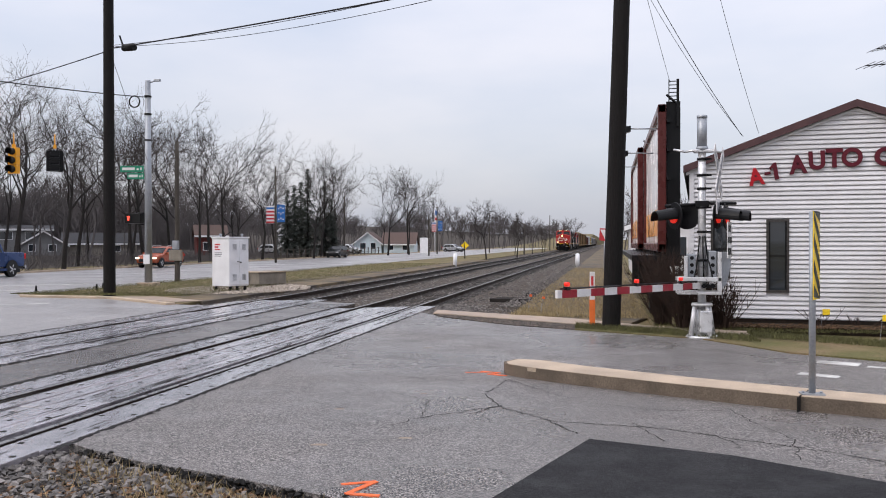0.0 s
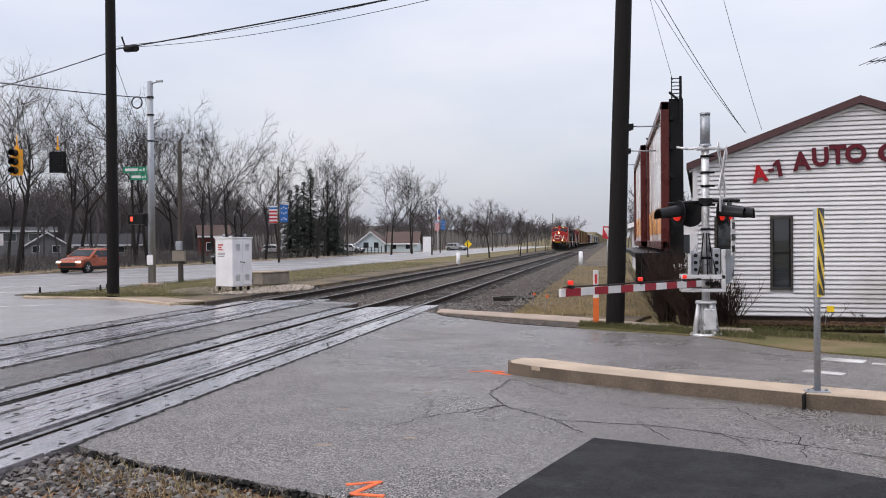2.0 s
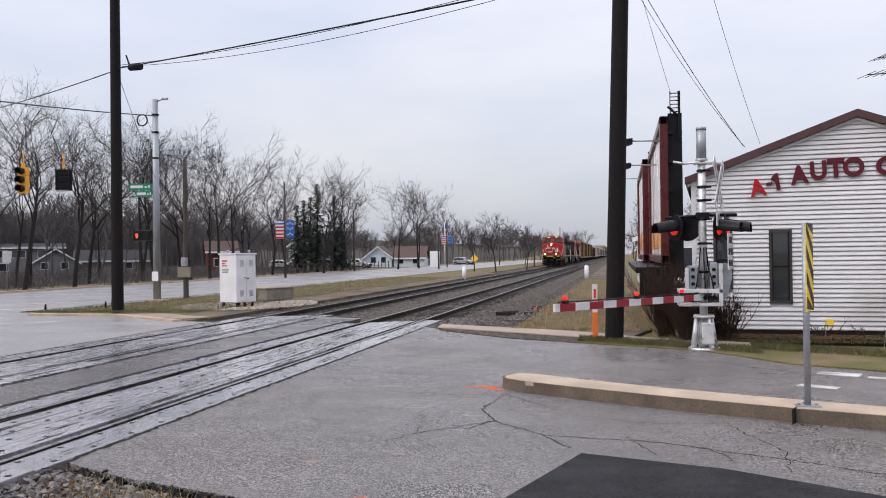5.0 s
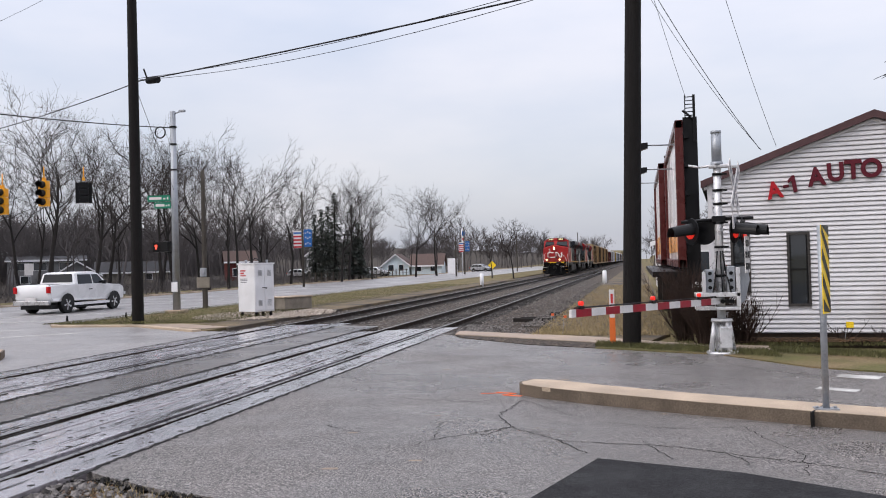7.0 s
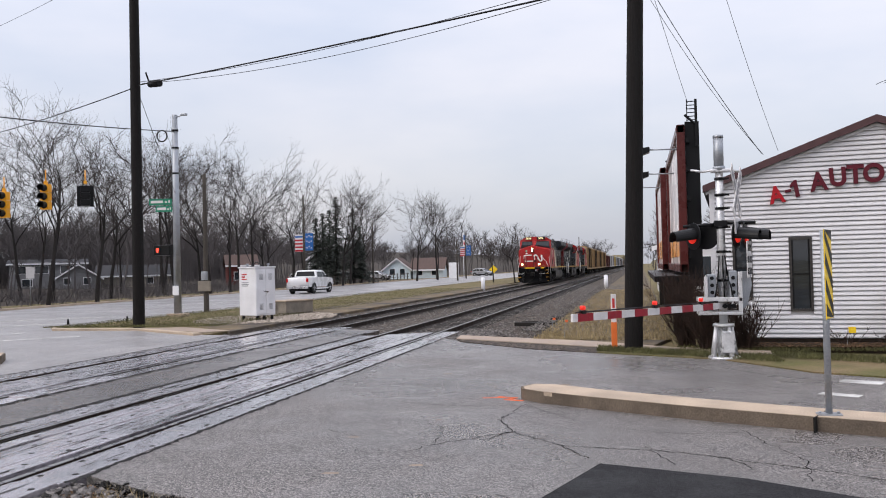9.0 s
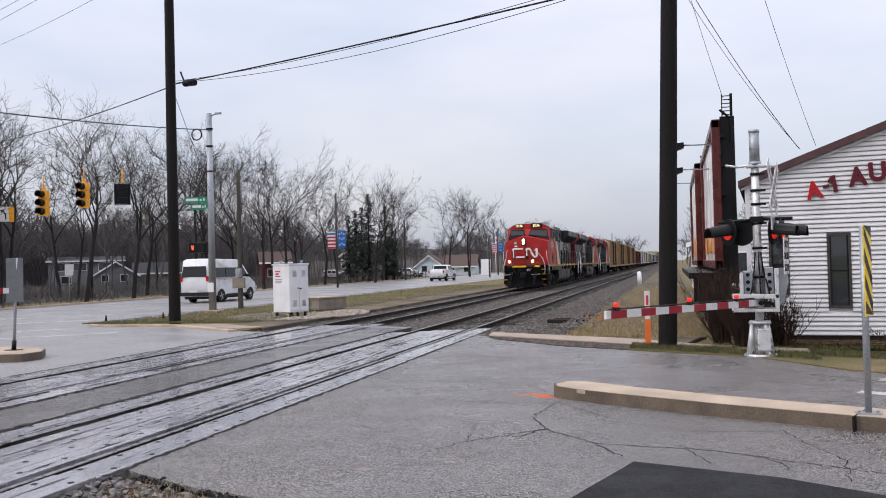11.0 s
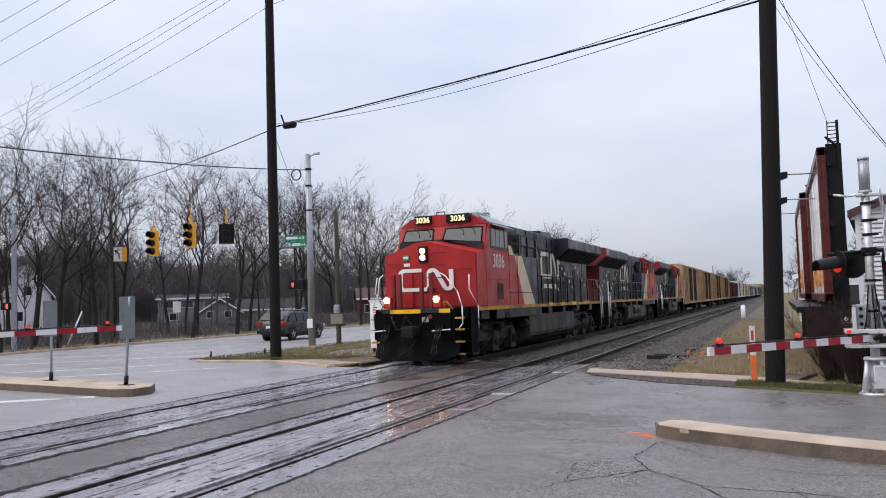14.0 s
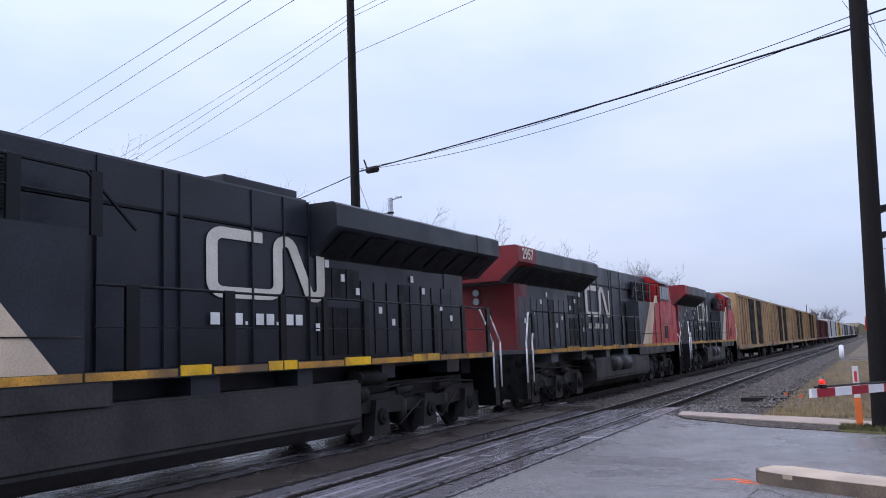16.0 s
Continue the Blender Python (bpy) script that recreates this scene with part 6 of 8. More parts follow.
    for x, z, w, h, m in ((0.30, 1.34, 0.22, 0.15, M_GALV), (0.46, 1.42, 0.12, 0.12, M_ENDRED)):
        bm = bmesh.new()
        box(bm, x - w / 2, x + w / 2, -0.05, -0.03, z - h / 2, z + h / 2)
        part("pilot_plate", bm, m, lo)
    # corner steps and white handrails
    for s in (-1, 1):
        bm = bmesh.new()
        box(bm, s * 1.18 - 0.04, s * 1.18 + 0.04, 0.0, 0.45, 0.28, DK - 0.02)
        box(bm, s * 1.54 - 0.02, s * 1.54 + 0.02, 0.43, 1.10, 0.30, DK)
        box(bm, s * 1.36 - 0.2, s * 1.36 + 0.2, 0.43, 0.47, 0.30, DK)
        st = part("step_well", bm, M_PILOT, lo, "black corner steps")
        for z in (0.30, 0.66, 1.02, 1.36):
            bm = bmesh.new()
            box(bm, s * 1.37 - 0.17, s * 1.37 + 0.17, 0.04, 0.44, z, z + 0.035)
            part("step", bm, M_PILOT, st)
            bm = bmesh.new()
            box(bm, s * 1.37 - 0.15, s * 1.37 + 0.15, 0.02, 0.035, z - 0.02, z + 0.035)
            part("step_edge", bm, M_SILL, st, "worn yellow step edge")
        for pts in ([(s * 0.95 - 0.28, 0.32, 2.74), (s * 1.1 - 0.2, 0.2, 2.62), (s * 1.30, 0.10, 2.15), (s * 1.46, 0.02, 1.72), (s * 1.47, 0.0, 1.20), (s * 1.36, -0.02, 1.06)],
                    [(s * 1.53, nf - 0.6, 2.66), (s * 1.56, nf - 0.7, 2.20), (s * 1.60, 1.08, 1.72), (s * 1.60, 1.08, 1.02)]):
            bm = bmesh.new()
            pipe(bm, pts, 0.019, 6)
            part("handrail", bm, M_SILVER, lo, "white corner handrail")
        bm = bmesh.new()
        pipe(bm, [(s * 0.9, -0.02, 1.68), (s * 0.88, -0.02, 1.84), (s * 1.0, -0.03, 1.86), (s * 1.2, -0.03, 1.62)], 0.018, 6)
        part("yellow_grab", bm, M_SILL, lo, "worn yellow grab handle")
        bm = bmesh.new()
        yz(bm, s * W - 0.012, [(2.62, 3.56), (4.48, 3.54), (4.48, 4.22), (2.62, 4.26)], 0.024)
        sw = part("side_window_frame", bm, M_BLACK, lo, "black cab side window frame")
        for a, b2 in ((2.70, 3.10), (3.16, 3.52), (3.60, 3.98), (4.12, 4.42)):
            bm = bmesh.new()
            yz(bm, s * (W + 0.008) - 0.012, [(a, 3.62), (b2, 3.62), (b2, 4.17), (a, 4.19)], 0.024)
            part("pane", bm, M_SCREEN, sw)
        for y in (2.65, 3.56):
            bm = bmesh.new()
            box(bm, s * (W + 0.012) - 0.012, s * (W + 0.012) + 0.012, y - 0.015, y + 0.015, 3.58, 4.22)
            part("window_bar", bm, M_GALV, sw, "pale metal window bar")
        bm = bmesh.new()
        pipe(bm, [(s * (W + 0.01), 2.6, 3.54), (s * (W + 0.01), 4.5, 3.52), (s * (W + 0.01), 4.5, 4.2)], 0.014, 5)
        part("window_trim", bm, M_CNRED, sw)
        if s > 0:
            letters("numbers", number, 0.63, 0.003, M_CNLOGO, pose(W + 0.002, 3.42, 2.94) @ SIDE, lo, bold=0.004)
        bm = bmesh.new()
        yz(bm, s * (W + 0.004) - 0.01, [(3.28, 1.88), (3.82, 1.88), (3.82, 2.42), (3.28, 2.42)], 0.02)
        part("grille", bm, M_GRILLE, lo, "black louvred grille")
        for pts in ([(2.2, 2.54), (4.58, 2.54)], [(4.58, 1.7), (4.58, 3.6)], [(3.2, 1.78), (3.2, 2.5)]):
            bm = bmesh.new()
            pipe(bm, [(s * (W + 0.001), y, z) for y, z in pts], 0.010, 5)
            part("panel_seam", bm, M_ENDRED, lo)
        bm = bmesh.new()
        box(bm, s * 1.28 - 0.26, s * 1.28 + 0.26, 4.62, 8.26, DK, 3.42)
        part("equipment_box", bm, M_CNGREY if lead else M_FADED, lo, "charcoal side equipment box")
        bm = bmesh.new()
        yz(bm, s * 1.542 - 0.006, [(4.62, DK), (6.42, DK), (5.35, 3.42), (4.62, 3.42)], 0.012)
        part("red_panel", bm, M_CNRED, lo, "red flank")
        bm = bmesh.new()
        yz(bm, s * 1.543 - 0.006, [(6.42, DK), (7.88, DK), (6.25, 3.42), (5.35, 3.42)], 0.012)
        part("beige_stripe", bm, M_CNBEIGE, lo, "slanted beige stripe")
        bm = bmesh.new()
        yz(bm, s * 1.50 - 0.006, [(4.62, 3.43), (5.35, 3.43), (5.0, 3.74), (4.62, 3.74)], 0.03)
        part("beige_corner", bm, M_CNBEIGE, lo, "beige stripe continued above the box")
        for pts in ([(s * 1.56, 4.62, 2.1), (s * 1.56, 8.2, 2.1)], [(s * 1.56, 5.6, 1.7), (s * 1.56, 5.6, 3.4)]):
            bm = bmesh.new()
            pipe(bm, pts, 0.010, 5)
            part("panel_seam", bm, M_UNDER, lo)
        bm = bmesh.new()
        pipe(bm, [(s * 1.5, 4.7, 3.45), (s * 1.5, 4.7, 4.22), (s * 1.5, 8.3, 4.16), (s * 1.5, 9.1, 3.5)], 0.024, 5)
        pipe(bm, [(s * 1.5, 4.7, 3.86), (s * 1.5, 8.5, 3.82)], 0.018, 5)
        ur = part("upper_rail", bm, M_BLACK, lo, "black rail above the equipment box")
        for y in (6.12, 7.28, 8.45):
            bm = bmesh.new()
            box(bm, s * 1.5 - 0.02, s * 1.5 + 0.02, y - 0.09, y + 0.09, 3.36, 4.18)
            part("rail_post", bm, M_BLACK, ur)


def locomotive(number, label, lead, short=1.0):
    lo = thing("locomotive", label, "locomotive", group="locomotives of the train")
    DK = 1.67
    coat = M_CNGREY if lead else M_FADED
    # deck and frame
    bm = bmesh.new()
    box(bm, -1.50, 1.50, 0.42, 19.7, DK - 0.13, DK)
    box(bm, -1.12, 1.12, -0.25, 0.42, DK - 0.13, DK)
    box(bm, -1.0, 1.0, 0.2, 19.4, DK - 0.5, DK - 0.13)
    for s in (-1, 1):
        for y, w in ((1.0, 0.7), (2.6, 0.5), (4.6, 0.6), (7.0, 0.5), (9.0, 0.45), (11.5, 0.5), (14.4, 0.5), (17.2, 0.6)):
            box(bm, s * 1.2 - 0.2, s * 1.2 + 0.2, y, y + w, DK - 0.4, DK - 0.13)
    part("frame", bm, coat, lo, "black underframe and walkway")
    for s in (-1, 1):
        y = 0.44
        for k, w in enumerate((0.7, 1.3, 1.3, 1.3, 1.25, 1.25, 1.2, 0.5, 1.2, 0.45, 0.45, 1.6, 0.9, 1.6, 0.6, 0.6, 1.4, 0.9, 0.6, 0.4)):
            if y + w > 19.7:
                break
            bm = bmesh.new()
            clean = k in (7, 9, 10, 12, 14, 15)
            box(bm, s * 1.505 - 0.012, s * 1.505 + 0.012, y + 0.03, y + w - 0.02, DK - 0.11, DK - 0.005 + (0.04 if clean else 0))
            part("sill_stripe", bm, M_CNYELLOW if clean and lead else M_SILL, lo, "yellow reflective sill stripe" if clean and lead else "dirty dull yellow sill stripe")
            y += w
    bm = bmesh.new()
    box(bm, -0.85, 0.15, -0.275, -0.25, DK - 0.14, DK - 0.02)
    box(bm, 0.75, 1.1, -0.275, -0.25, DK - 0.14, DK - 0.02)
    part("front_stripe", bm, M_CNYELLOW, lo, "yellow edge on the front platform")
    for s in (-1, 1):
        bm = bmesh.new()
        for k in range(3):
            box(bm, s * 1.0 - 0.03 + s * 0.12, s * 1.0 + 0.03 + s * 0.12, 4.3 + k * 0.95, 5.05 + k * 0.95, 3.6, 4.25)
        for k in range(14):
            box(bm, s * 1.14 - 0.03, s * 1.14 + 0.03, 4.3, 6.9, 3.62 + k * 0.045, 3.635 + k * 0.045)
        part("louvre", bm, M_GRILLE, lo, "black intake louvres")
        # walkway railing
        bm = bmesh.new()
        pipe(bm, [(s * 1.47, 7.7, DK + 1.08), (s * 1.47, 19.4, DK + 1.06), (s * 1.47, 19.62, DK + 0.9)], 0.022, 6)
        pipe(bm, [(s * 1.47, 7.7, DK + 0.55), (s * 1.47, 19.5, DK + 0.55)], 0.010, 5)
        rl = part("walkway_rail", bm, M_BLACK, lo, "black walkway handrail")
        for k in range(9):
            bm = bmesh.new()
            y = 8.15 + k * 1.40
            box(bm, s * 1.47 - 0.025, s * 1.47 + 0.025, y - 0.085, y + 0.085, DK - 0.1, DK + 1.10)
            part("post", bm, M_BLACK, rl)
        # rear corner rails
        bm = bmesh.new()
        for a in (19.55, 20.0):
            pipe(bm, [(s * 1.40, a - 0.5, 2.7), (s * 1.44, a - 0.3, 2.4), (s * 1.50, a, 1.9), (s * 1.50, a, 0.8)], 0.024, 6)
        part("handrail", bm, M_SILVER, lo, "white corner handrail")
    # hood
    bm = bmesh.new()
    box(bm, -0.95, 0.95, 3.72, 19.1, DK, 3.9, bevel=0.02)
    box(bm, -0.98, 0.98, 3.72, 12.75, 3.9, 4.60, bevel=0.05)
    part("hood", bm, coat, lo, "charcoal engine hood")
    for y in (8.1, 9.0, 9.25, 10.9, 11.9, 12.75):
        for s in (-1, 1):
            bm = bmesh.new()
            box(bm, s * 0.985 - 0.02, s * 0.985 + 0.02, y - 0.02, y + 0.02, DK, 4.55)
            part("hood_seam", bm, coat, lo)
    bm = bmesh.new()
    box(bm, -0.85, 0.85, 10.3, 12.6, 4.60, 4.76, bevel=0.03)
    tube(bm, (0, 11.2, 4.74), (0, 11.2, 4.84), 0.25, 0.22, 14)
    part("exhaust_housing", bm, coat, lo, "charcoal exhaust housing on the roof")
    bm = bmesh.new()
    extrude(bm, [(-0.95, 3.55), (0.95, 3.55), (1.48, 4.08), (1.48, 4.48), (1.40, 4.53), (-1.40, 4.53), (-1.48, 4.48), (-1.48, 4.08)], "y", 12.85, 20.15)
    part("radiator", bm, coat, lo, "overhanging winged radiator")
    for s in (-1, 1):
        for k in range(7):
            bm = bmesh.new()
            y = 13.1 + k * 0.98
            v = [bm.verts.new(p) for p in ((s * 1.005, y, 3.58), (s * 1.455, y, 3.98), (s * 1.455, y + 0.86, 3.98), (s * 1.005, y + 0.86, 3.58))]
            for q in v:
                q.co.z -= 0.012
            bm.faces.new(v)
            part("radiator_screen", bm, M_GRILLE, lo, "black radiator screens")
    # doors on the hood side
    for s in (-1, 1):
        for k in range(12):
            bm = bmesh.new()
            y = 13.0 + k * 0.5
            if k in (0, 1, 2):
                box(bm, s * 0.955 - 0.015, s * 0.955 + 0.015, y + 0.02, y + 0.46, 2.8, 3.4)
                box(bm, s * 0.955 - 0.02, s * 0.955 + 0.02, y + 0.03, y + 0.45, 1.75, 2.65)
            else:
                box(bm, s * 0.955 - 0.02, s * 0.955 + 0.02, y + 0.03, y + 0.45, 1.75, 3.2)
            part("hood_door", bm, M_GRILLE if k in (0, 1, 2, 6) else coat, lo, "charcoal engine door")
        for k in range(10):
            bm = bmesh.new()
            y, z = 12.95 + (k * 1.37) % 6.0, 2.2 + (k * 0.71) % 1.3
            box(bm, s * 0.985 - 0.006, s * 0.985 + 0.006, y, y + 0.12, z, z + 0.14)
            part("decal", bm, M_CNWHITE, lo, "small white warning decal")
        m = pose(s * 0.965, 9.66 if s > 0 else 12.6, 2.72) @ (SIDE if s > 0 else pose(0, 0, 0, 90, 0, -90))
        logo(lo, m @ pose(0, 0, 0.012) @ Matrix.Diagonal((1.40, 1, 1, 1)), 1.13, M_CNLOGO)
        for k in range(9):
            bm = bmesh.new()
            a = 9.70 + k * 0.315
            tall, wide = (0.055, 0.06) if k in (3, 6) else (0.185, 0.225)
            box(bm, s * 1.012 - 0.006, s * 1.012 + 0.006, a, a + wide, 2.30, 2.30 + tall)
            part("lettering_bar", bm, M_CNWHITE if lead else M_CNLOGO, lo, "plain white lettering bar")
    # red rear end
    bm = bmesh.new()
    box(bm, -0.97, 0.97, 18.2, 19.2, DK, 3.86)
    part("rear_end", bm, M_CNGREY if lead else M_ENDRED, lo, "charcoal rear end of the hood" if lead else "dull red rear end of the hood")
    bm = bmesh.new()
    extrude(bm, [(-0.96, 3.58), (0.96, 3.58), (1.49, 4.08), (1.49, 4.49), (1.40, 4.54), (-1.40, 4.54), (-1.49, 4.49), (-1.49, 4.08)], "y", 18.9, 20.18)
    re = part("rear_brow", bm, M_CNGREY if lead else M_ENDRED, lo, "charcoal rear end of the radiator" if lead else "dull red rear end of the radiator")
    if not lead:
        for s in (-1, 1):
            letters("numbers", number, 0.42, 0.003, M_CNLOGO, pose(s * 1.578, 19.55, 4.17) @ (SIDE if s > 0 else pose(0, 0, 0, 90, 0, -90)), re)
    bm = bmesh.new()
    for z in (3.1, 3.35):
        tube(bm, (0.2, 19.2, z), (0.2, 19.27, z), 0.1, 0.1, 12)
    part("rear_headlight", bm, M_GALV, lo)
    bm = bmesh.new()
    box(bm, -1.45, 1.45, 19.7, 19.95, 0.35, DK - 0.1)
    box(bm, -0.14, 0.14, 19.9, 20.5, 0.82, 1.1, bevel=0.04)
    part("rear_pilot", bm, M_BLACK, lo, "black rear pilot with coupler")
    # fuel tank and running gear
    bm = bmesh.new()
    box(bm, -0.62, 0.62, 0.3, 19.4, 0.32, DK - 0.2)
    box(bm, -0.95, 0.95, 5.9, 6.3, 0.4, DK - 0.2)
    box(bm, -0.95, 0.95, 13.6, 14.0, 0.4, DK - 0.2)
    part("motor_casing", bm, M_UNDER, lo, "black traction equipment under the frame")
    bm = bmesh.new()
    extrude(bm, [(-1.45, 1.28), (1.45, 1.28), (1.45, 0.55), (1.15, 0.28), (-1.15, 0.28), (-1.45, 0.55)], "y", 6.3, 13.55)
    bmesh.ops.bevel(bm, geom=[e for e in bm.edges if e.calc_length() > 5], offset=0.05, segments=2, affect="EDGES")
    part("fuel_tank", bm, M_TANK, lo, "grimy grey fuel tank")
    for s in (-1, 1):
        for y, l, z, r in ((6.05, 0.2, 1.0, 0.18), (13.7, 0.2, 1.0, 0.18), (13.75, 0.85, 1.3, 0.16)) + (() if lead else ((9.0, 1.1, 1.02, 0.33), (10.25, 1.1, 1.02, 0.33))):
            bm = bmesh.new()
            tube(bm, (s * 1.25, y, z), (s * 1.25, y + l, z), r, r, 16)
            tube(bm, (s * 1.25, y - 0.04, z), (s * 1.25, y, z), r * 0.8, r, 16)
            tube(bm, (s * 1.25, y + l, z), (s * 1.25, y + l + 0.04, z), r, r * 0.8, 16)
            part("air_reservoir", bm, M_TANK if r > 0.3 else M_UNDER, lo, "grey air reservoir" if r > 0.3 else "")
        # grey frame skirts below the sill with a jacking pad between them
        for ya, yb in ((2.15, 3.0), (3.5, 7.9)):
            bm = bmesh.new()
            box(bm, s * 1.48 - 0.02, s * 1.48 + 0.02, ya, yb, DK - 0.42, DK - 0.13, bevel=0.01)
            part("frame_skirt", bm, M_TANK, lo, "dusty grey frame skirt")
        bm = bmesh.new()
        box(bm, s * 1.42 - 0.08, s * 1.42 + 0.08, 3.05, 3.45, DK - 0.40, DK - 0.1, bevel=0.02)
        for q in (3.15, 3.35):
            tube(bm, (s * 1.50, q, DK - 0.28), (s * 1.53, q, DK - 0.28), 0.04, 0.04, 8)
        part("jacking_pad", bm, M_TRUCK, lo, "bolted jacking pad")
    remap(lo)
    loco_truck(lo, 3.70, DK)
    loco_truck(lo, 17.62, DK)
    front(lo, number, lead, DK)
    if short < 1.0:
        for ob in lo.children_recursive:
            m = ob.matrix_basis.copy()
            if m.translation.length > 0.01:
                m.translation.y *= short
                ob.matrix_basis = m
            else:
                for v in ob.data.vertices:
                    v.co.y *= short
    return lo


def freight_car(label, color_mat, length, top, low, doors, ribs, group="freight cars of the train", deckonly=False):
    car = thing("freight_car", label, "freight car", group=group)
    bm = bmesh.new()
    L = length
    extrude(bm, [(-1.48, low), (1.48, low), (1.48, top - 0.12), (1.0, top), (-1.0, top), (-1.48, top - 0.12)], "y", 0.5, L - 0.5)
    part("body", bm, color_mat, car)
    for s in (-1, 1):
        for k in range(ribs):
            y = 0.6 + (L - 1.2) * k / (ribs - 1)
            bm = bmesh.new()
            box(bm, s * 1.505 - 0.035, s * 1.505 + 0.035, y - 0.05, y + 0.05, low, top - 0.14)
            part("rib", bm, color_mat, car)
        bm = bmesh.new()
        box(bm, s * 1.5 - 0.05, s * 1.5 + 0.05, 0.5, L - 0.5, low - 0.18, low + 0.12)
        box(bm, s * 1.5 - 0.045, s * 1.5 + 0.045, 0.5, L - 0.5, top - 0.3, top - 0.14)
        part("sill", bm, color_mat, car)
        for c in doors:
            bm = bmesh.new()
            box(bm, s * 1.52 - 0.04, s * 1.52 + 0.04, c - 1.2, c + 1.2, low + 0.05, top - 0.3)
            for q in (-0.9, -0.3, 0.3, 0.9):
                box(bm, s * 1.565 - 0.02, s * 1.565 + 0.02, c + q - 0.03, c + q + 0.03, low + 0.05, top - 0.3)
            part("door", bm, M_UNDER, car, "dark sliding door")
        for y in (0.75, L - 0.75):
            bm = bmesh.new()
            for q in range(7):
                pipe(bm, [(s * 1.56, y - 0.22, low + q * 0.42), (s * 1.56, y + 0.22, low + q * 0.42)], 0.015, 4)
            part("ladder", bm, M_SILVER, car)
    bm = bmesh.new()
    box(bm, -0.35, 0.35, -0.1, L + 0.1, 0.75, low - 0.05)
    box(bm, -1.3, 1.3, 0.4, L - 0.4, low - 0.2, low)
    part("underframe", bm, M_UNDER, car)
    for cy in (2.6, L - 2.6):
        bm = bmesh.new()
        for s in (-1, 1):
            extrude(bm, [(cy - 1.25, 0.42), (cy - 1.15, 0.62), (cy - 0.4, 0.80), (cy + 0.4, 0.80), (cy + 1.15, 0.62), (cy + 1.25, 0.42), (cy + 0.4, 0.25), (cy - 0.4, 0.25)], "x", s * 0.95, s * 1.12)
        box(bm, -1.0, 1.0, cy - 0.25, cy + 0.25, 0.4, low - 0.15)
        part("truck", bm, M_UNDER, car, "grimy two-axle truck")
        for k in (-0.9, 0.9):
            wheelset(car, cy + k, 0.42)
    return car


M_TAN = mat("faded_yellow_boxcar", (0.40, 0.27, 0.13), 0.65, var=0.3, scale=1.0, grain=20, bump=0.05, stain=(0.22, 0.12, 0.06), stain_at=0.55, obj=0.15)
M_MAROON = mat("oxide_red_boxcar", (0.13, 0.035, 0.03), 0.65, var=0.3, scale=1.0, grain=20, bump=0.05, stain=(0.08, 0.04, 0.035), stain_at=0.58)
M_CARWHITE = mat("white_boxcar", (0.62, 0.62, 0.62), 0.6, var=0.2, scale=1.0, grain=20, bump=0.05, stain=(0.4, 0.37, 0.33), stain_at=0.58)
M_CARYEL = mat("bright_yellow_boxcar", (0.62, 0.40, 0.03), 0.6, var=0.25, scale=1.0, grain=20, bump=0.05)
M_CARGREY = mat("grey_boxcar", (0.22, 0.23, 0.24), 0.6, var=0.25, scale=1.0, grain=20, bump=0.05)

TRAIN = []       # pairs of a vehicle and its place behind the leading coupler; reversed units are turned round
TRAIN.append((locomotive("3036", "red and charcoal diesel locomotive with lit headlights leading the freight train", True), 0.0, False))
TRAIN.append((locomotive("2957", "charcoal diesel locomotive with red ends running long hood first", False), 43.7, True))
TRAIN.append((locomotive("", "charcoal and red third diesel locomotive, shorter than the others", False, 0.80), 62.0, True))
tan = freight_car("faded yellow ribbed boxcar with dark doors", M_TAN, 20.5, 4.95, 1.15, (8.0, 12.5), 16)
mar = freight_car("oxide-red boxcar with a dark sliding door", M_MAROON, 16.5, 4.3, 1.15, (8.25,), 12)
whi = freight_car("white boxcar with a dark sliding door", M_CARWHITE, 20.5, 4.7, 1.15, (10.25,), 14)
yel = freight_car("bright yellow boxcar with dark sliding door", M_CARYEL, 17.0, 4.6, 1.15, (8.5,), 12)
gry = freight_car("grey boxcar with a dark sliding door", M_CARGREY, 18.0, 4.4, 1.15, (9.0,), 12)
spot, first = 62.6, {}
for kind in (tan, tan, tan, tan, mar, mar, whi, whi, yel, whi, gry, gry, whi, mar, gry, whi, tan, gry, gry, mar):
    ob = kind if kind.name not in first else copy_thing(kind, pose(0, 0, 0))
    first[kind.name] = 1
    TRAIN.append((ob, spot, False))
    spot += {tan: 21.1, mar: 17.1, whi: 21.1, yel: 17.6, gry: 18.6}[kind]


def lead(t):
    """Where the leading pilot is along the track."""
    return 11.75 + 12.05 * (15.0 - t) if t < 15.0 else 11.75 - 12.6 * (t - 15.0)


# Bare winter trees
M_BARK = mat("grey_brown_bark", (0.030, 0.026, 0.025), 0.9, var=0.4, scale=3, grain=30, bump=0.6, stretch=(3, 3, 0.6), obj=0.25)
M_TWIG = mat("bare_winter_twigs", (0.062, 0.053, 0.051), 0.9, var=0.3, scale=1, bump=0, obj=0.2)
# paler grey twigs: the haze of the background woods is mixed into the colour
M_HAZETWIG = mat("haze_paled_twigs", (0.098, 0.088, 0.088), 0.95, var=0.3, scale=0.2, bump=0)
M_NEEDLE = mat("dark_conifer_needles", (0.085, 0.098, 0.086), 0.85, var=0.5, scale=1.5, bump=0, island=0.5)


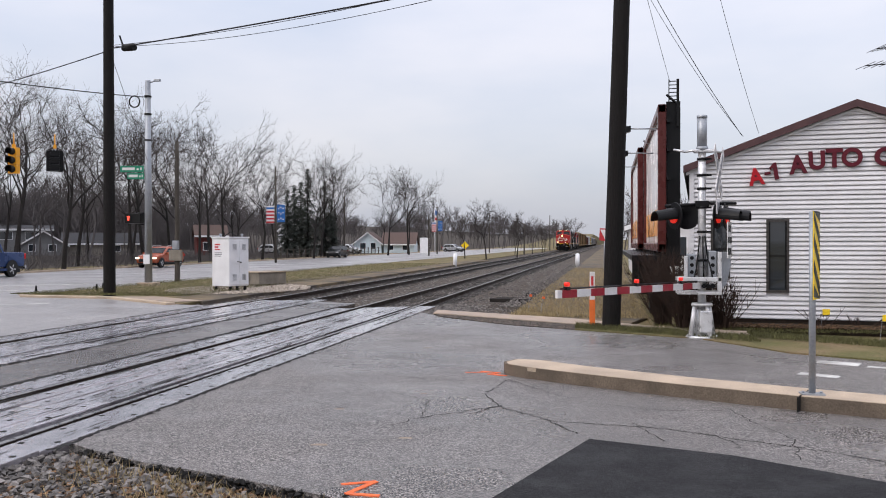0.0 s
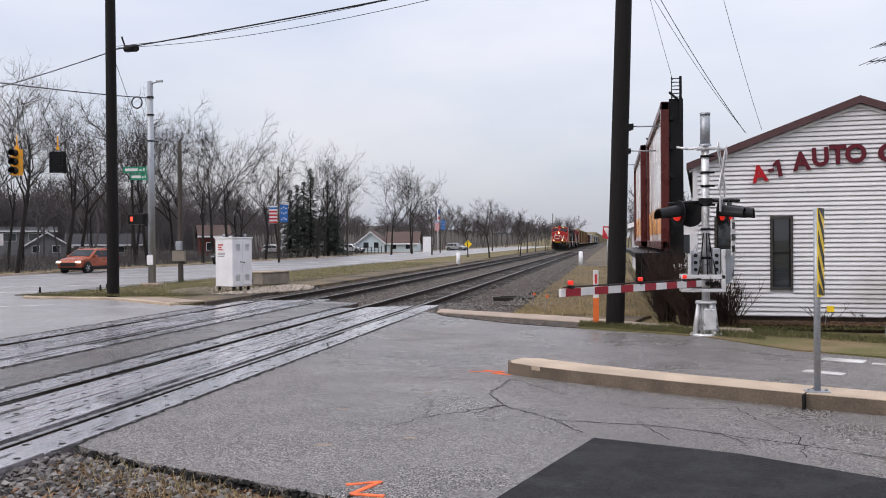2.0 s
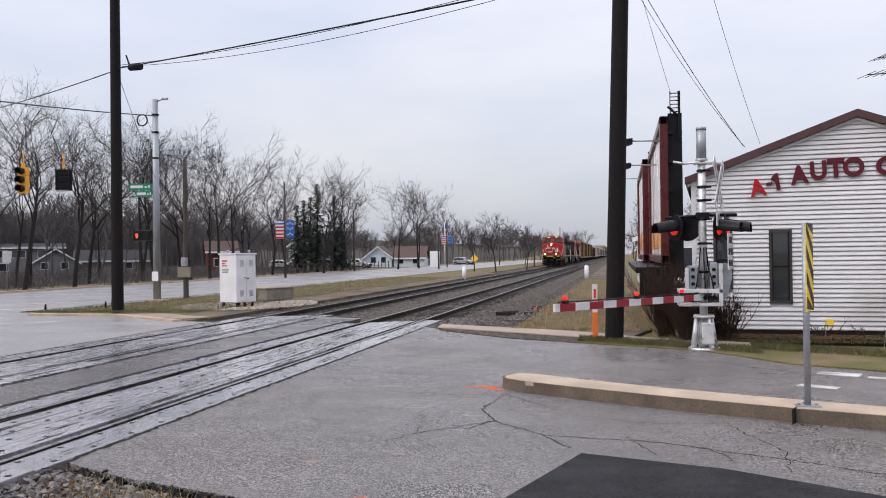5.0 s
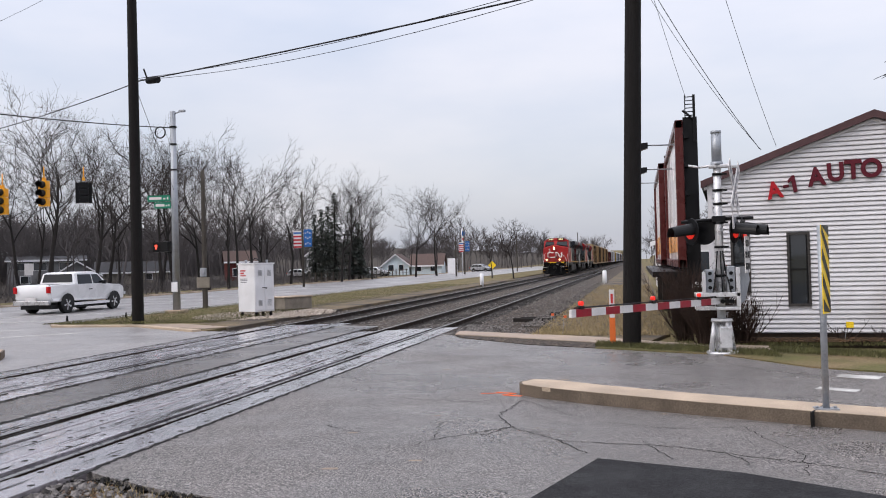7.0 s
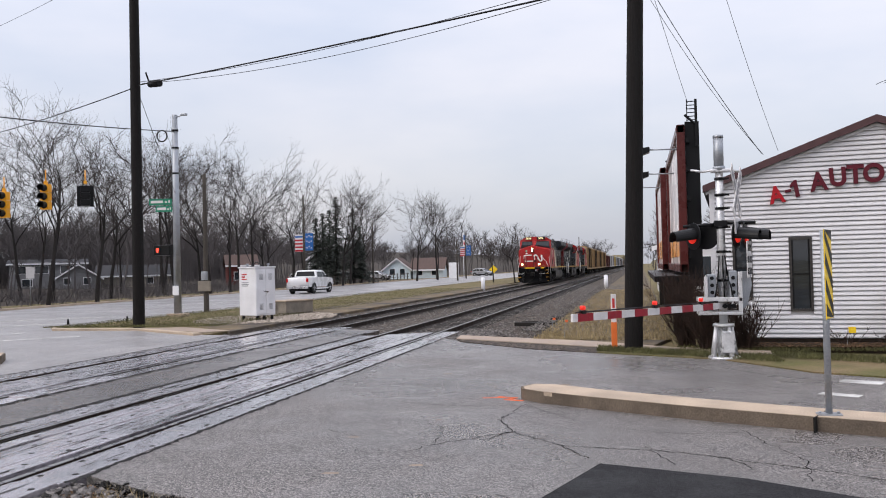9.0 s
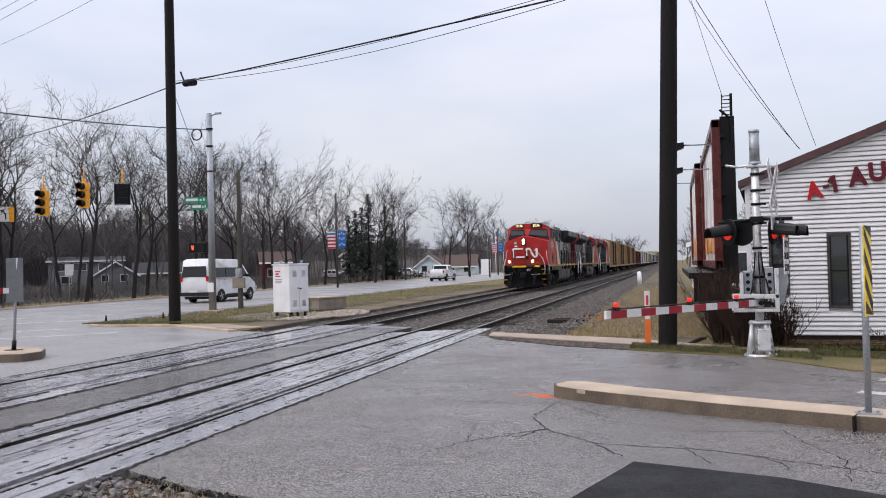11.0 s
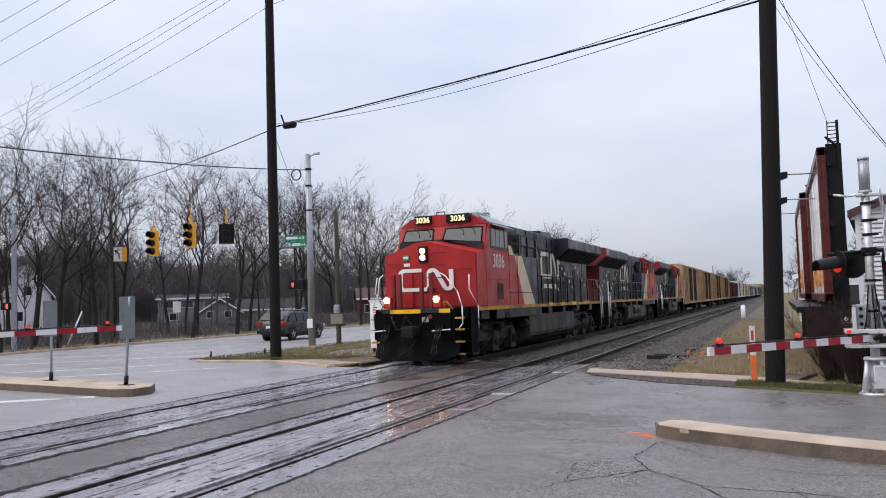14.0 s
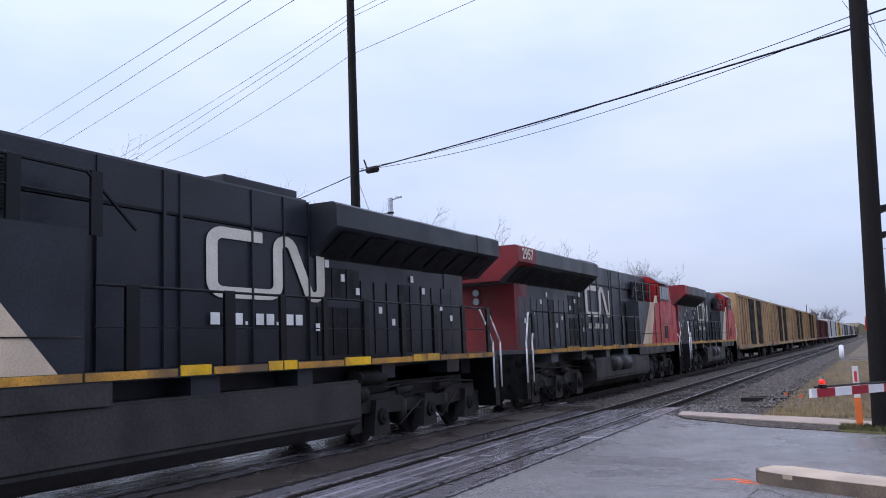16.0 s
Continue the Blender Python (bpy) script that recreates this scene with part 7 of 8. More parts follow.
class Sticks:
    """Tapered sticks gathered into one mesh."""
    def __init__(self):
        self.v, self.f = [], []

    def add(self, p, q, r0, r1, n=3):
        d = q - p
        a = d.orthogonal().normalized()
        b = d.cross(a).normalized()
        k = len(self.v)
        for c, r in ((p, r0), (q, r1)):
            for i in range(n):
                t = 6.28318 * i / n
                o = c + a * (r * math.cos(t)) + b * (r * math.sin(t))
                self.v.append((o.x, o.y, o.z))
        for i in range(n if n > 2 else 1):
            j = (i + 1) % n
            self.f.append((k + i, k + j, k + n + j, k + n + i))

    def mesh(self, name, material):
        me = bpy.data.meshes.new(name)
        me.from_pydata(self.v, [], self.f)
        me.materials.append(material)
        return me


SEGS = (6, 5, 4, 3, 2)
FAT = [1.0]


def grow(rng, wood, twig, p, d, length, r, level, spread, most, kids):
    """One crooked limb that kinks at every joint, tapers, throws side limbs and forks at its end."""
    segs = SEGS[level]
    step = length / segs
    for k in range(segs):
        kink = (0.08, 0.26, 0.30, 0.28, 0.26)[level]
        d = (d + Vector((rng.gauss(0, 1), rng.gauss(0, 1), rng.gauss(0, 0.8))) * kink + Vector((0, 0, (0.03, 0.10, 0.09, 0.11, 0.14)[level]))).normalized()
        q = p + d * step * rng.uniform(0.8, 1.2)
        ra, rb = r * (1 - 0.62 * k / segs), r * (1 - 0.62 * (k + 1) / segs)
        (wood if level < 2 else twig).add(p, q, ra, rb, (8, 6, 4, 3, 3)[level])
        p = q
        if level < most and k >= (3 if level == 0 else (1 if level < 2 else 0)):
            ends = 1 if k == segs - 1 else 0
            for _ in range(kids[level] + ends + (1 if rng.random() < 0.35 else 0)):
                side = d.orthogonal().normalized()
                side.rotate(Matrix.Rotation(rng.uniform(0, 6.283), 3, d))
                t = rng.uniform(0.5, 1.05) * spread
                nd = (d * (1 - 0.4 * t) + side * t + Vector((0, 0, 0.10 if level else 0.34))).normalized()
                ratio = rng.uniform(0.55, 0.85) if level == 0 else rng.uniform(0.36, 0.60)
                low = (0.05, 0.030, 0.017, 0.010)[level] * FAT[0]
                grow(rng, wood, twig, p, nd, length * ratio, max(low, rb * (rng.uniform(0.6, 0.85) if level == 0 else rng.uniform(0.5, 0.8))), level + 1, spread, most, kids)
    return p


def tree_meshes(seed, height, spread, most=4, radius=None):
    rng = random.Random(seed)
    wood, twig = Sticks(), Sticks()
    r = radius or height * 0.0145
    grow(rng, wood, twig, Vector((0, 0, -0.3)), Vector((rng.gauss(0, 0.04), rng.gauss(0, 0.04), 1)), height * 0.56, r, 0, spread * 1.1, most, (1, 1, 1, 1))
    top = max(v[2] for v in twig.v)
    k = height / top
    for s in (wood, twig):
        s.v = [(x * k, y * k, z * k) for x, y, z in s.v]
    return wood, twig


KINDS = []
for seed, h, sp, most in ((11, 13.5, 0.85, 4), (12, 15.0, 0.7, 4), (13, 12.0, 1.0, 4), (14, 14.0, 0.8, 4), (15, 11.0, 0.9, 4), (16, 7.0, 1.0, 4)):
    wood, twig = tree_meshes(seed, h, sp, most)
    KINDS.append((wood.mesh("trunk", M_BARK), twig.mesh("crown", M_TWIG), h))


def bare_tree(x, y, h, kind, turn, label="tall bare leafless tree in winter", group="bare trees along the highway"):
    w, c, hh = KINDS[kind]
    t = thing("tree", label, "tree", x, y, rise(x, y) - 0.1, turn, group)
    t.scale = (h / hh,) * 3
    share("trunk", w, t, pose(0, 0, 0))
    share("crown", c, t, pose(0, 0, 0))
    return t


rng = random.Random(77)
for x, y, h, k in ((-39.0, 38.5, 11.5, 2), (-40.5, 46.0, 12.8, 0), (-38.8, 50.5, 13.3, 3), (-38.2, 55.0, 13.0, 1), (-38.0, 60.5, 12.8, 0), (-37.6, 65.0, 13.2, 3),
                   (-37.4, 70.5, 13.2, 2), (-37.8, 75.0, 12.4, 1), (-38.0, 81.0, 12.6, 4), (-37.2, 88.5, 12.9, 0), (-43.5, 41.0, 12.0, 1), (-44.5, 49.0, 13.5, 3),
                   (-43.0, 56.5, 14.2, 0), (-43.2, 64.0, 14.0, 1), (-43.0, 72.0, 14.0, 4), (-43.5, 80.0, 13.8, 2), (-44.0, 90.0, 14.0, 3), (-46.0, 33.0, 12.0, 0), (-50.0, 28.0, 13.0, 1), (-49.0, 44.0, 13.6, 2),
                   (-39.5, 98.0, 12.5, 1), (-42.0, 31.5, 11.0, 4), (-39.8, 42.4, 12.0, 3), (-41.5, 36.5, 12.2, 1), (-39.0, 34.5, 10.5, 0)):
    bare_tree(x, y, h * rng.uniform(1.08, 1.24), k, rng.uniform(0, 360))
for n in range(18):
    x, y = rng.uniform(-68, -46), rng.uniform(24, 118)
    bare_tree(x, y, rng.uniform(11.0, 15.0), rng.randrange(5), rng.uniform(0, 360), "bare leafless woodland tree on brown litter", "woodland trees")
# single trees farther along
for x, y, h, k in ((-31.5, 121.0, 14.2, 2), (-30.0, 128.0, 14.0, 4), (-37.0, 112.0, 15.0, 0), (-35.5, 103.0, 14.6, 3), (-34.0, 96.0, 13.5, 2), (-33.0, 140.0, 13.5, 0), (-13.6, 96.5, 7.2, 5), (-16.5, 99.0, 6.0, 5), (-12.0, 114.0, 6.3, 5), (-14.0, 130.0, 5.0, 5), (-13.0, 150.0, 5.4, 5), (-12.5, 165.0, 5.2, 5), (-13.5, 185.0, 6.0, 5), (-46.0, 140.0, 10.5, 1), (-40.0, 150.0, 10.0, 3)):
    bare_tree(x, y, h, k, rng.uniform(0, 360), "spreading bare tree beside the highway", "roadside trees")


def far_woods(name, label, spots, seed, hmin, hmax):
    r2 = random.Random(seed)
    proto = []
    FAT[0] = 2.4
    for s in range(5):
        a, b = Sticks(), Sticks()
        grow(r2, a, b, Vector((0, 0, -0.3)), Vector((0, 0, 1)), 8.5, 0.2, 0, 0.85, 3, (1, 1, 1, 1))
        top = max(v[2] for v in b.v)
        proto.append((a.v + b.v, a.f + [tuple(i + len(a.v) for i in f) for f in b.f], top))
    vs, fs = [], []
    for x, y in spots:
        pv, pf, top = proto[r2.randrange(5)]
        k = r2.uniform(hmin, hmax) / top
        t = r2.uniform(0, 6.28)
        c, s, z = math.cos(t) * k, math.sin(t) * k, rise(x, y) - 0.2
        o = len(vs)
        vs += [(x + c * a - s * b, y + s * a + c * b, z + q * k) for a, b, q in pv]
        fs += [tuple(i + o for i in f) for f in pf]
    me = bpy.data.meshes.new(name)
    me.from_pydata(vs, [], fs)
    me.materials.append(M_HAZETWIG)
    tagged(new(name, me), label, "woods", kind="stuff")


spots = [(rng.uniform(-150, -64), rng.uniform(15, 170)) for _ in range(230)] + [(rng.uniform(-200, -100), rng.uniform(40, 330)) for _ in range(330)]
far_woods("far_woods", "dense grey-brown leafless woods on the rise", spots, 5, 9.5, 15.5)
spots = [(rng.uniform(-130, -36), rng.uniform(170, 420)) for _ in range(150)] + [(rng.uniform(-60, -15), rng.uniform(240, 520)) for _ in range(90)] + [(rng.uniform(2, 60), rng.uniform(150, 520)) for _ in range(90)]
far_woods("distant_woods", "hazy leafless woods in the distance", spots, 6, 8, 14)


def brush(rng2):
    s = Sticks()
    for x, y, n, h in [(rng2.uniform(-60, -37.5), rng2.uniform(22, 125), 9, 1.5) for _ in range(420)]:
        for _ in range(n):
            d = Vector((rng2.gauss(0, 0.5), rng2.gauss(0, 0.5), 1)).normalized()
            p = Vector((x + rng2.gauss(0, 0.8), y + rng2.gauss(0, 0.8), -0.15))
            s.add(p, p + d * h * rng2.uniform(0.4, 1.2), 0.025, 0.008, 3)
    me = s.mesh("undergrowth", M_HAZETWIG)
    tagged(new("undergrowth", me), "brown leafless undergrowth under the trees", "undergrowth", kind="stuff")


brush(random.Random(8))


def thicket(rng2):
    """Young crowded stems that close the view into the woods."""
    s = Sticks()
    for _ in range(7500):
        x, y = rng2.uniform(-150, -108), 20 + 230 * rng2.random()
        h = rng2.uniform(5.0, 11.0)
        p = Vector((x, y, rise(x, y) - 0.3))
        d = Vector((rng2.gauss(0, 0.1), rng2.gauss(0, 0.1), 1)).normalized()
        for k in range(2):
            q = p + d * h * 0.5
            s.add(p, q, 0.075 - 0.03 * k, 0.045 - 0.03 * k, 3)
            for _ in range(2):
                e = (d * 0.8 + Vector((rng2.gauss(0, 0.6), rng2.gauss(0, 0.6), 0.2))).normalized()
                s.add(p.lerp(q, 0.7), p.lerp(q, 0.7) + e * h * 0.3, 0.04, 0.012, 3)
            p, d = q, (d + Vector((rng2.gauss(0, 0.2), rng2.gauss(0, 0.2), 0))).normalized()
    me = s.mesh("thicket", M_HAZETWIG)
    tagged(new("thicket", me), "crowded grey-brown young stems deep in the woods", "thicket", kind="stuff")


thicket(random.Random(18))


# conifers: whorls of drooping boughs with many needle sprays
def conifer(x, y, h, seed):
    r2 = random.Random(seed)
    t = thing("conifer", "dark green conifer among bare trees", "tree", x, y, -0.1, r2.uniform(0, 360), "conifers")
    s = Sticks()
    s.add(Vector((0, 0, 0)), Vector((0, 0, h * 0.97)), h * 0.018, 0.02, 7)
    share("trunk", s.mesh("trunk", M_BARK), t, pose(0, 0, 0))
    vs, fs = [], []
    z = h * 0.10
    while z < h * 0.98:
        f = 1 - z / h
        reach = h * r2.uniform(0.17, 0.30) * f ** 0.75 + 0.12
        for k in range(8):
            a = r2.uniform(0, 6.283)
            L = reach * r2.uniform(0.55, 1.1)
            ca, sa = math.cos(a), math.sin(a)
            for q in range(max(3, int(L * 7))):
                u = (q + r2.random()) / max(3, int(L * 7))
                px, py, pz = ca * L * u, sa * L * u, z + 0.18 * L * u - 0.42 * L * u * u + r2.gauss(0, 0.06)
                for _ in range(3):
                    b = a + r2.gauss(0, 0.9)
                    l = r2.uniform(0.2, 0.42) * (0.5 + 0.5 * f)
                    o = len(vs)
                    dx, dy, dz = math.cos(b) * l, math.sin(b) * l, r2.uniform(-0.22, 0.08)
                    wx, wy = -math.sin(b) * 0.10, math.cos(b) * 0.10
                    vs += [(px + wx, py + wy, pz), (px - wx, py - wy, pz), (px + dx, py + dy, pz + dz)]
                    fs.append((o, o + 1, o + 2))
        z += h * 0.028
    me = bpy.data.meshes.new("crown")
    me.from_pydata(vs, [], fs)
    me.materials.append(M_NEEDLE)
    share("crown", me, t, pose(0, 0, 0))


for n, (x, y, h) in enumerate(((-37.6, 104.0, 11.6), (-36.2, 106.5, 10.2), (-39.8, 105.0, 9.6), (-38.6, 99.5, 8.6), (-41.5, 112.0, 10.5), (-36.8, 111.0, 8.0))):
    conifer(x, y, h, n + 1)


# bare shrub in front of the garage and dead stems by the wall
def shrub(x, y, h, w, n, seed, label):
    r2 = random.Random(seed)
    s = Sticks()
    for _ in range(n):
        a = r2.uniform(0, 6.283)
        t = r2.uniform(0.15, 1.0)
        d = Vector((math.cos(a) * w / h * t, math.sin(a) * w / h * t * 0.7, 1)).normalized()
        p = Vector((r2.gauss(0, 0.08), r2.gauss(0, 0.08), -0.05))
        L, r = h * r2.uniform(0.75, 1.1) / max(0.55, d.z), 0.012
        for k in range(4):
            d = (d + Vector((r2.gauss(0, 0.12), r2.gauss(0, 0.12), 0.05))).normalized()
            q = p + d * L / 4
            s.add(p, q, r * (1 - k / 5), r * (1 - (k + 1) / 5), 3)
            for _ in range(3 if k else 1):
                e = (d + Vector((r2.gauss(0, 0.5), r2.gauss(0, 0.5), r2.gauss(0.1, 0.3)))).normalized()
                s.add(p, p + e * L * r2.uniform(0.10, 0.28), 0.006, 0.002, 3)
            p = q
    t = thing("shrub", label, "shrub", x, y, 0.0)
    share("stem_mass", s.mesh("stem_mass", M_BRUSH), t, pose(0, 0, 0))


shrub(1.55, 18.3, 1.45, 1.15, 120, 1, "dense bare dark shrub by the crossing signal")
shrub(1.15, 19.6, 1.75, 0.9, 110, 2, "dense bare dark shrub under the billboard")
shrub(2.25, 18.45, 1.05, 0.75, 80, 7, "low bare dark shrub against the garage wall")
shrub(4.3, 18.95, 0.42, 0.6, 9, 3, "dead bare stems by the garage wall")
shrub(5.0, 18.9, 0.35, 0.5, 7, 4, "dead bare stems by the garage wall")
slab("planting_bed", [(2.0, 19.55), (1.9, 18.75), (9.0, 18.0), (9.0, 18.95)], -0.2, 0.05, M_MULCH, "brown mulch bed along the garage wall", "planting bed")


# grass blades on the verges and weeds at the asphalt edge
M_BLADE = mat("grass_blades", (0.125, 0.122, 0.050), 0.9, var=0.4, scale=2, bump=0, island=0.5)
M_STRAW = mat("straw_blades", (0.36, 0.28, 0.15), 0.9, var=0.3, scale=2, bump=0, island=0.45)


def blades(name, label, count, spot, lo, hi, material, seed, wid=0.006):
    r2 = random.Random(seed)
    vs, fs = [], []
    for _ in range(count):
        x, y, z = spot(r2)
        h = r2.uniform(lo, hi)
        a = r2.uniform(0, 6.28)
        dx, dy = math.cos(a), math.sin(a)
        lx, ly = r2.gauss(0, 0.5) * h, r2.gauss(0, 0.5) * h
        o = len(vs)
        vs += [(x - dx * wid, y - dy * wid, z), (x + dx * wid, y + dy * wid, z), (x + lx, y + ly, z + h)]
        fs.append((o, o + 1, o + 2))
    me = bpy.data.meshes.new(name)
    me.from_pydata(vs, [], fs)
    me.materials.append(material)
    tagged(new(name, me), label, "grass", kind="stuff")


def near_verge(r2):
    x = r2.uniform(-0.7, 8.0)
    edge = 16.35 - (x - 1.62) * 0.62 + (0.75 if x > 2.6 else 0) if x > 1.6 else 16.4 - (x - 1.6) * 0.56
    return x, edge + r2.uniform(0.05, 1.1), 0.03


def lawn_spot(r2):
    return r2.uniform(0.9, 9.0), 17.9 + r2.random() * 1.1 if r2.random() < 0.4 else r2.uniform(19, 45), 0.0


def dry_spot(r2):
    return r2.uniform(-2.4, 0.9), 20.8 + 40 * r2.random() ** 1.6, -0.02


def corner_spot(r2):
    x = r2.uniform(-4.3, -0.6)
    return x, 6.62 - (x + 4.4) * 0.40 - 0.03 - abs(r2.gauss(0, 0.35)), -0.07


def west_spot(r2):
    return r2.uniform(-20.0, -13.4), 25.8 + 45 * r2.random() ** 1.7, 0.06


blades("verge_grass", "short green and straw grass on the verge", 16000, near_verge, 0.03, 0.09, M_BLADE, 1)
blades("lawn_grass", "short winter lawn grass", 14000, lawn_spot, 0.03, 0.08, M_BLADE, 2)
blades("dry_grass", "dry yellow grass beside the ballast", 20000, dry_spot, 0.04, 0.13, M_STRAW, 3)
blades("edge_weeds", "dead straw weeds along the asphalt edge", 1500, corner_spot, 0.03, 0.14, M_STRAW, 4, 0.004)
blades("west_grass", "patchy grass by the signal cabinet", 30000, west_spot, 0.02, 0.055, M_BLADE, 5, 0.010)


# Houses and distant things
M_GREYSIDE = mat("grey_house_siding", (0.20, 0.20, 0.205), 0.7, var=0.15, scale=2, bump=0.1)
M_TANSIDE = mat("tan_house_siding", (0.26, 0.23, 0.20), 0.7, var=0.15, scale=2, bump=0.1)
M_PALEBLUE = mat("pale_blue_siding", (0.58, 0.66, 0.70), 0.6, var=0.1, scale=2, bump=0.05)
M_BRICK = mat("red_brick", (0.14, 0.035, 0.03), 0.8, var=0.3, scale=3, bump=0.1)
M_BROWNROOF = mat("brown_shingle", (0.11, 0.075, 0.065), 0.85, var=0.3, scale=3, bump=0.3)
M_DARKROOF = mat("dark_shingle", (0.06, 0.06, 0.065), 0.85, var=0.3, scale=3, bump=0.3)
M_FLAGRED = mat("flag_red", (0.50, 0.04, 0.05), 0.7, bump=0)
M_FLAGBLUE = mat("banner_blue", (0.03, 0.14, 0.42), 0.7, bump=0)


def house(name, label, x, y, z, turn, w, d, eave, ridge, wall_m, roof_m, windows, chimney=False, along=True):
    h = thing(name, label, "house", x, y, z, turn)
    bm = bmesh.new()
    if along:
        extrude(bm, [(0, 0), (d, 0), (d, eave), (d / 2, ridge), (0, eave)], "x", 0, w)
    else:
        extrude(bm, [(0, 0), (w, 0), (w, eave), (w / 2, ridge), (0, eave)], "y", 0, d)
    part("wall", bm, wall_m, h)
    for s in (0, 1):
        bm = bmesh.new()
        if along:
            a = [(-0.4, eave - 0.3), (d / 2, ridge + 0.05), (d / 2, ridge + 0.25), (-0.4, eave - 0.1)]
            extrude(bm, a if s == 0 else [(d - p, q) for p, q in a], "x", -0.4, w + 0.4)
        else:
            a = [(-0.4, eave - 0.3), (w / 2, ridge + 0.05), (w / 2, ridge + 0.25), (-0.4, eave - 0.1)]
            extrude(bm, a if s == 0 else [(w - p, q) for p, q in a], "y", -0.4, d + 0.4)
        part("roof", bm, roof_m, h)
    bm = bmesh.new()
    if not along:
        for s in (0, 1):
            a = [(-0.45, eave - 0.42), (w / 2, ridge - 0.05), (w / 2, ridge + 0.2), (-0.45, eave - 0.15)]
            extrude(bm, a if s == 0 else [(w - p, q) for p, q in a], "y", -0.5, -0.42)
    else:
        box(bm, -0.4, w + 0.4, -0.5, -0.4, eave - 0.35, eave - 0.1)
    part("fascia", bm, M_WHITE, h, "white fascia")
    for wx, wz, ww, wh in windows:
        bm = bmesh.new()
        box(bm, wx - 0.08, wx + ww + 0.08, -0.05, 0.02, wz - 0.08, wz + wh + 0.08)
        win = part("window", bm, M_WHITE, h)
        bm = bmesh.new()
        box(bm, wx, wx + ww, -0.07, -0.03, wz, wz + wh)
        part("pane", bm, M_GLASS, win)
    if chimney:
        bm = bmesh.new()
        box(bm, w * 0.6, w * 0.6 + 0.7, d * 0.4, d * 0.4 + 0.7, ridge - 0.8, ridge + 0.9)
        part("chimney", bm, M_BRICK, h)
    return h


def polar(px, py, k):
    return px * k, py * k


hx, hy = polar(-87.5, 115.4, 1.0)
house("house", "grey gabled house behind bare trees", hx, hy, -0.3, 36, 6.5, 10, 1.9, 3.9, M_GREYSIDE, M_DARKROOF, [(1.2, 0.9, 0.9, 1.0), (4.0, 0.9, 1.0, 1.0)], along=False)
house("house", "low flat-roofed grey house behind bare trees", -103, 124, -0.3, 36, 12.0, 9, 4.6, 5.0, M_GREYSIDE, M_DARKROOF, [(1, 2.8, 2.4, 1.2), (4, 2.8, 2.0, 1.2), (8, 2.8, 2.0, 1.2), (2, 0.6, 1.5, 1.2)])
house("garage", "long low tan garage with white eaves behind trees", -84.5, 121.5, -0.3, 32, 11.0, 7, 2.2, 3.6, M_TANSIDE, M_DARKROOF, [(7.5, 0.8, 1.0, 0.9)])
house("house", "red brick house behind bare trees", -63, 124, -0.3, 30, 4.5, 7, 3.4, 4.8, M_BRICK, M_BROWNROOF, [(1.0, 1.0, 0.9, 1.2)])
house("house", "pale blue cottage with brown roof and white trim", -47.5, 157.0, -0.9, 8, 5.2, 9, 2.6, 4.6, M_PALEBLUE, M_BROWNROOF, [(1.2, 1.6, 1.0, 1.1), (3.2, 1.6, 0.9, 1.1)], along=False)
house("house", "pale blue wing of the cottage under brown roof", -42.2, 158.2, -0.9, 8, 6.0, 8, 2.6, 4.5, M_PALEBLUE, M_BROWNROOF, [(1.0, 1.4, 1.0, 1.1), (3.8, 1.4, 1.0, 1.1)])
house("house", "white house partly hidden by conifers", -52.0, 130.0, -0.5, 20, 4.0, 7, 4.2, 6.0, M_SIDING, M_DARKROOF, [(1.0, 1.2, 0.8, 1.2), (2.6, 3.2, 0.8, 1.0)], along=False)
house("house", "white house with grey roof beyond the billboard", 1.35, 52.0, -0.1, 0, 6.5, 9, 3.0, 3.75, M_SIDING, M_ROOF, [(2.2, 1.1, 0.9, 1.1)], along=False)
house("house", "far pale house across the highway", -110, 60, 0, 70, 9, 8, 4.5, 6.5, M_SIDING, M_DARKROOF, [(1.5, 1.2, 1, 1.2), (5.5, 1.2, 1, 1.2), (3.5, 3.4, 1, 1.1)], along=False)
house("house", "steep-gabled pale house deep in the woods", -95, 84, 0.0, 55, 6, 8, 4.5, 8.5, M_SIDING, M_DARKROOF, [(1.5, 1.2, 1, 1.2), (2.6, 4.6, 0.9, 1.2)], along=False)


def banner_pole(x, y, h, label):
    p = thing("banner_pole", label, "lamp post", x, y, 0, 10)
    bm = bmesh.new()
    tube(bm, (0, 0, 0), (0, 0, h), 0.11, 0.08, 10)
    part("shaft", bm, M_POLE2, p)
    bm = bmesh.new()
    box(bm, -0.85, -0.12, -0.01, 0.01, 3.6, 5.2)
    b = part("striped_banner", bm, M_REFWHITE, p, "red and white striped banner")
    for k in range(5):
        bm = bmesh.new()
        box(bm, -0.85, -0.12, -0.016, 0.016, 3.62 + k * 0.32, 3.78 + k * 0.32)
        part("stripe", bm, M_FLAGRED if k != 4 else M_FLAGBLUE, b)
    bm = bmesh.new()
    box(bm, 0.12, 0.85, -0.01, 0.01, 3.7, 5.3)
    b = part("blue_banner", bm, M_FLAGBLUE, p, "blue banner with white stars")
    for k in range(9):
        bm = bmesh.new()
        cx, cz = 0.28 + (k % 3) * 0.2, 3.95 + (k // 3) * 0.5 + (0.12 if k % 2 else 0)
        tube(bm, (cx, -0.016, cz), (cx, 0.016, cz), 0.07, 0.07, 5)
        part("star", bm, M_REFWHITE, b)


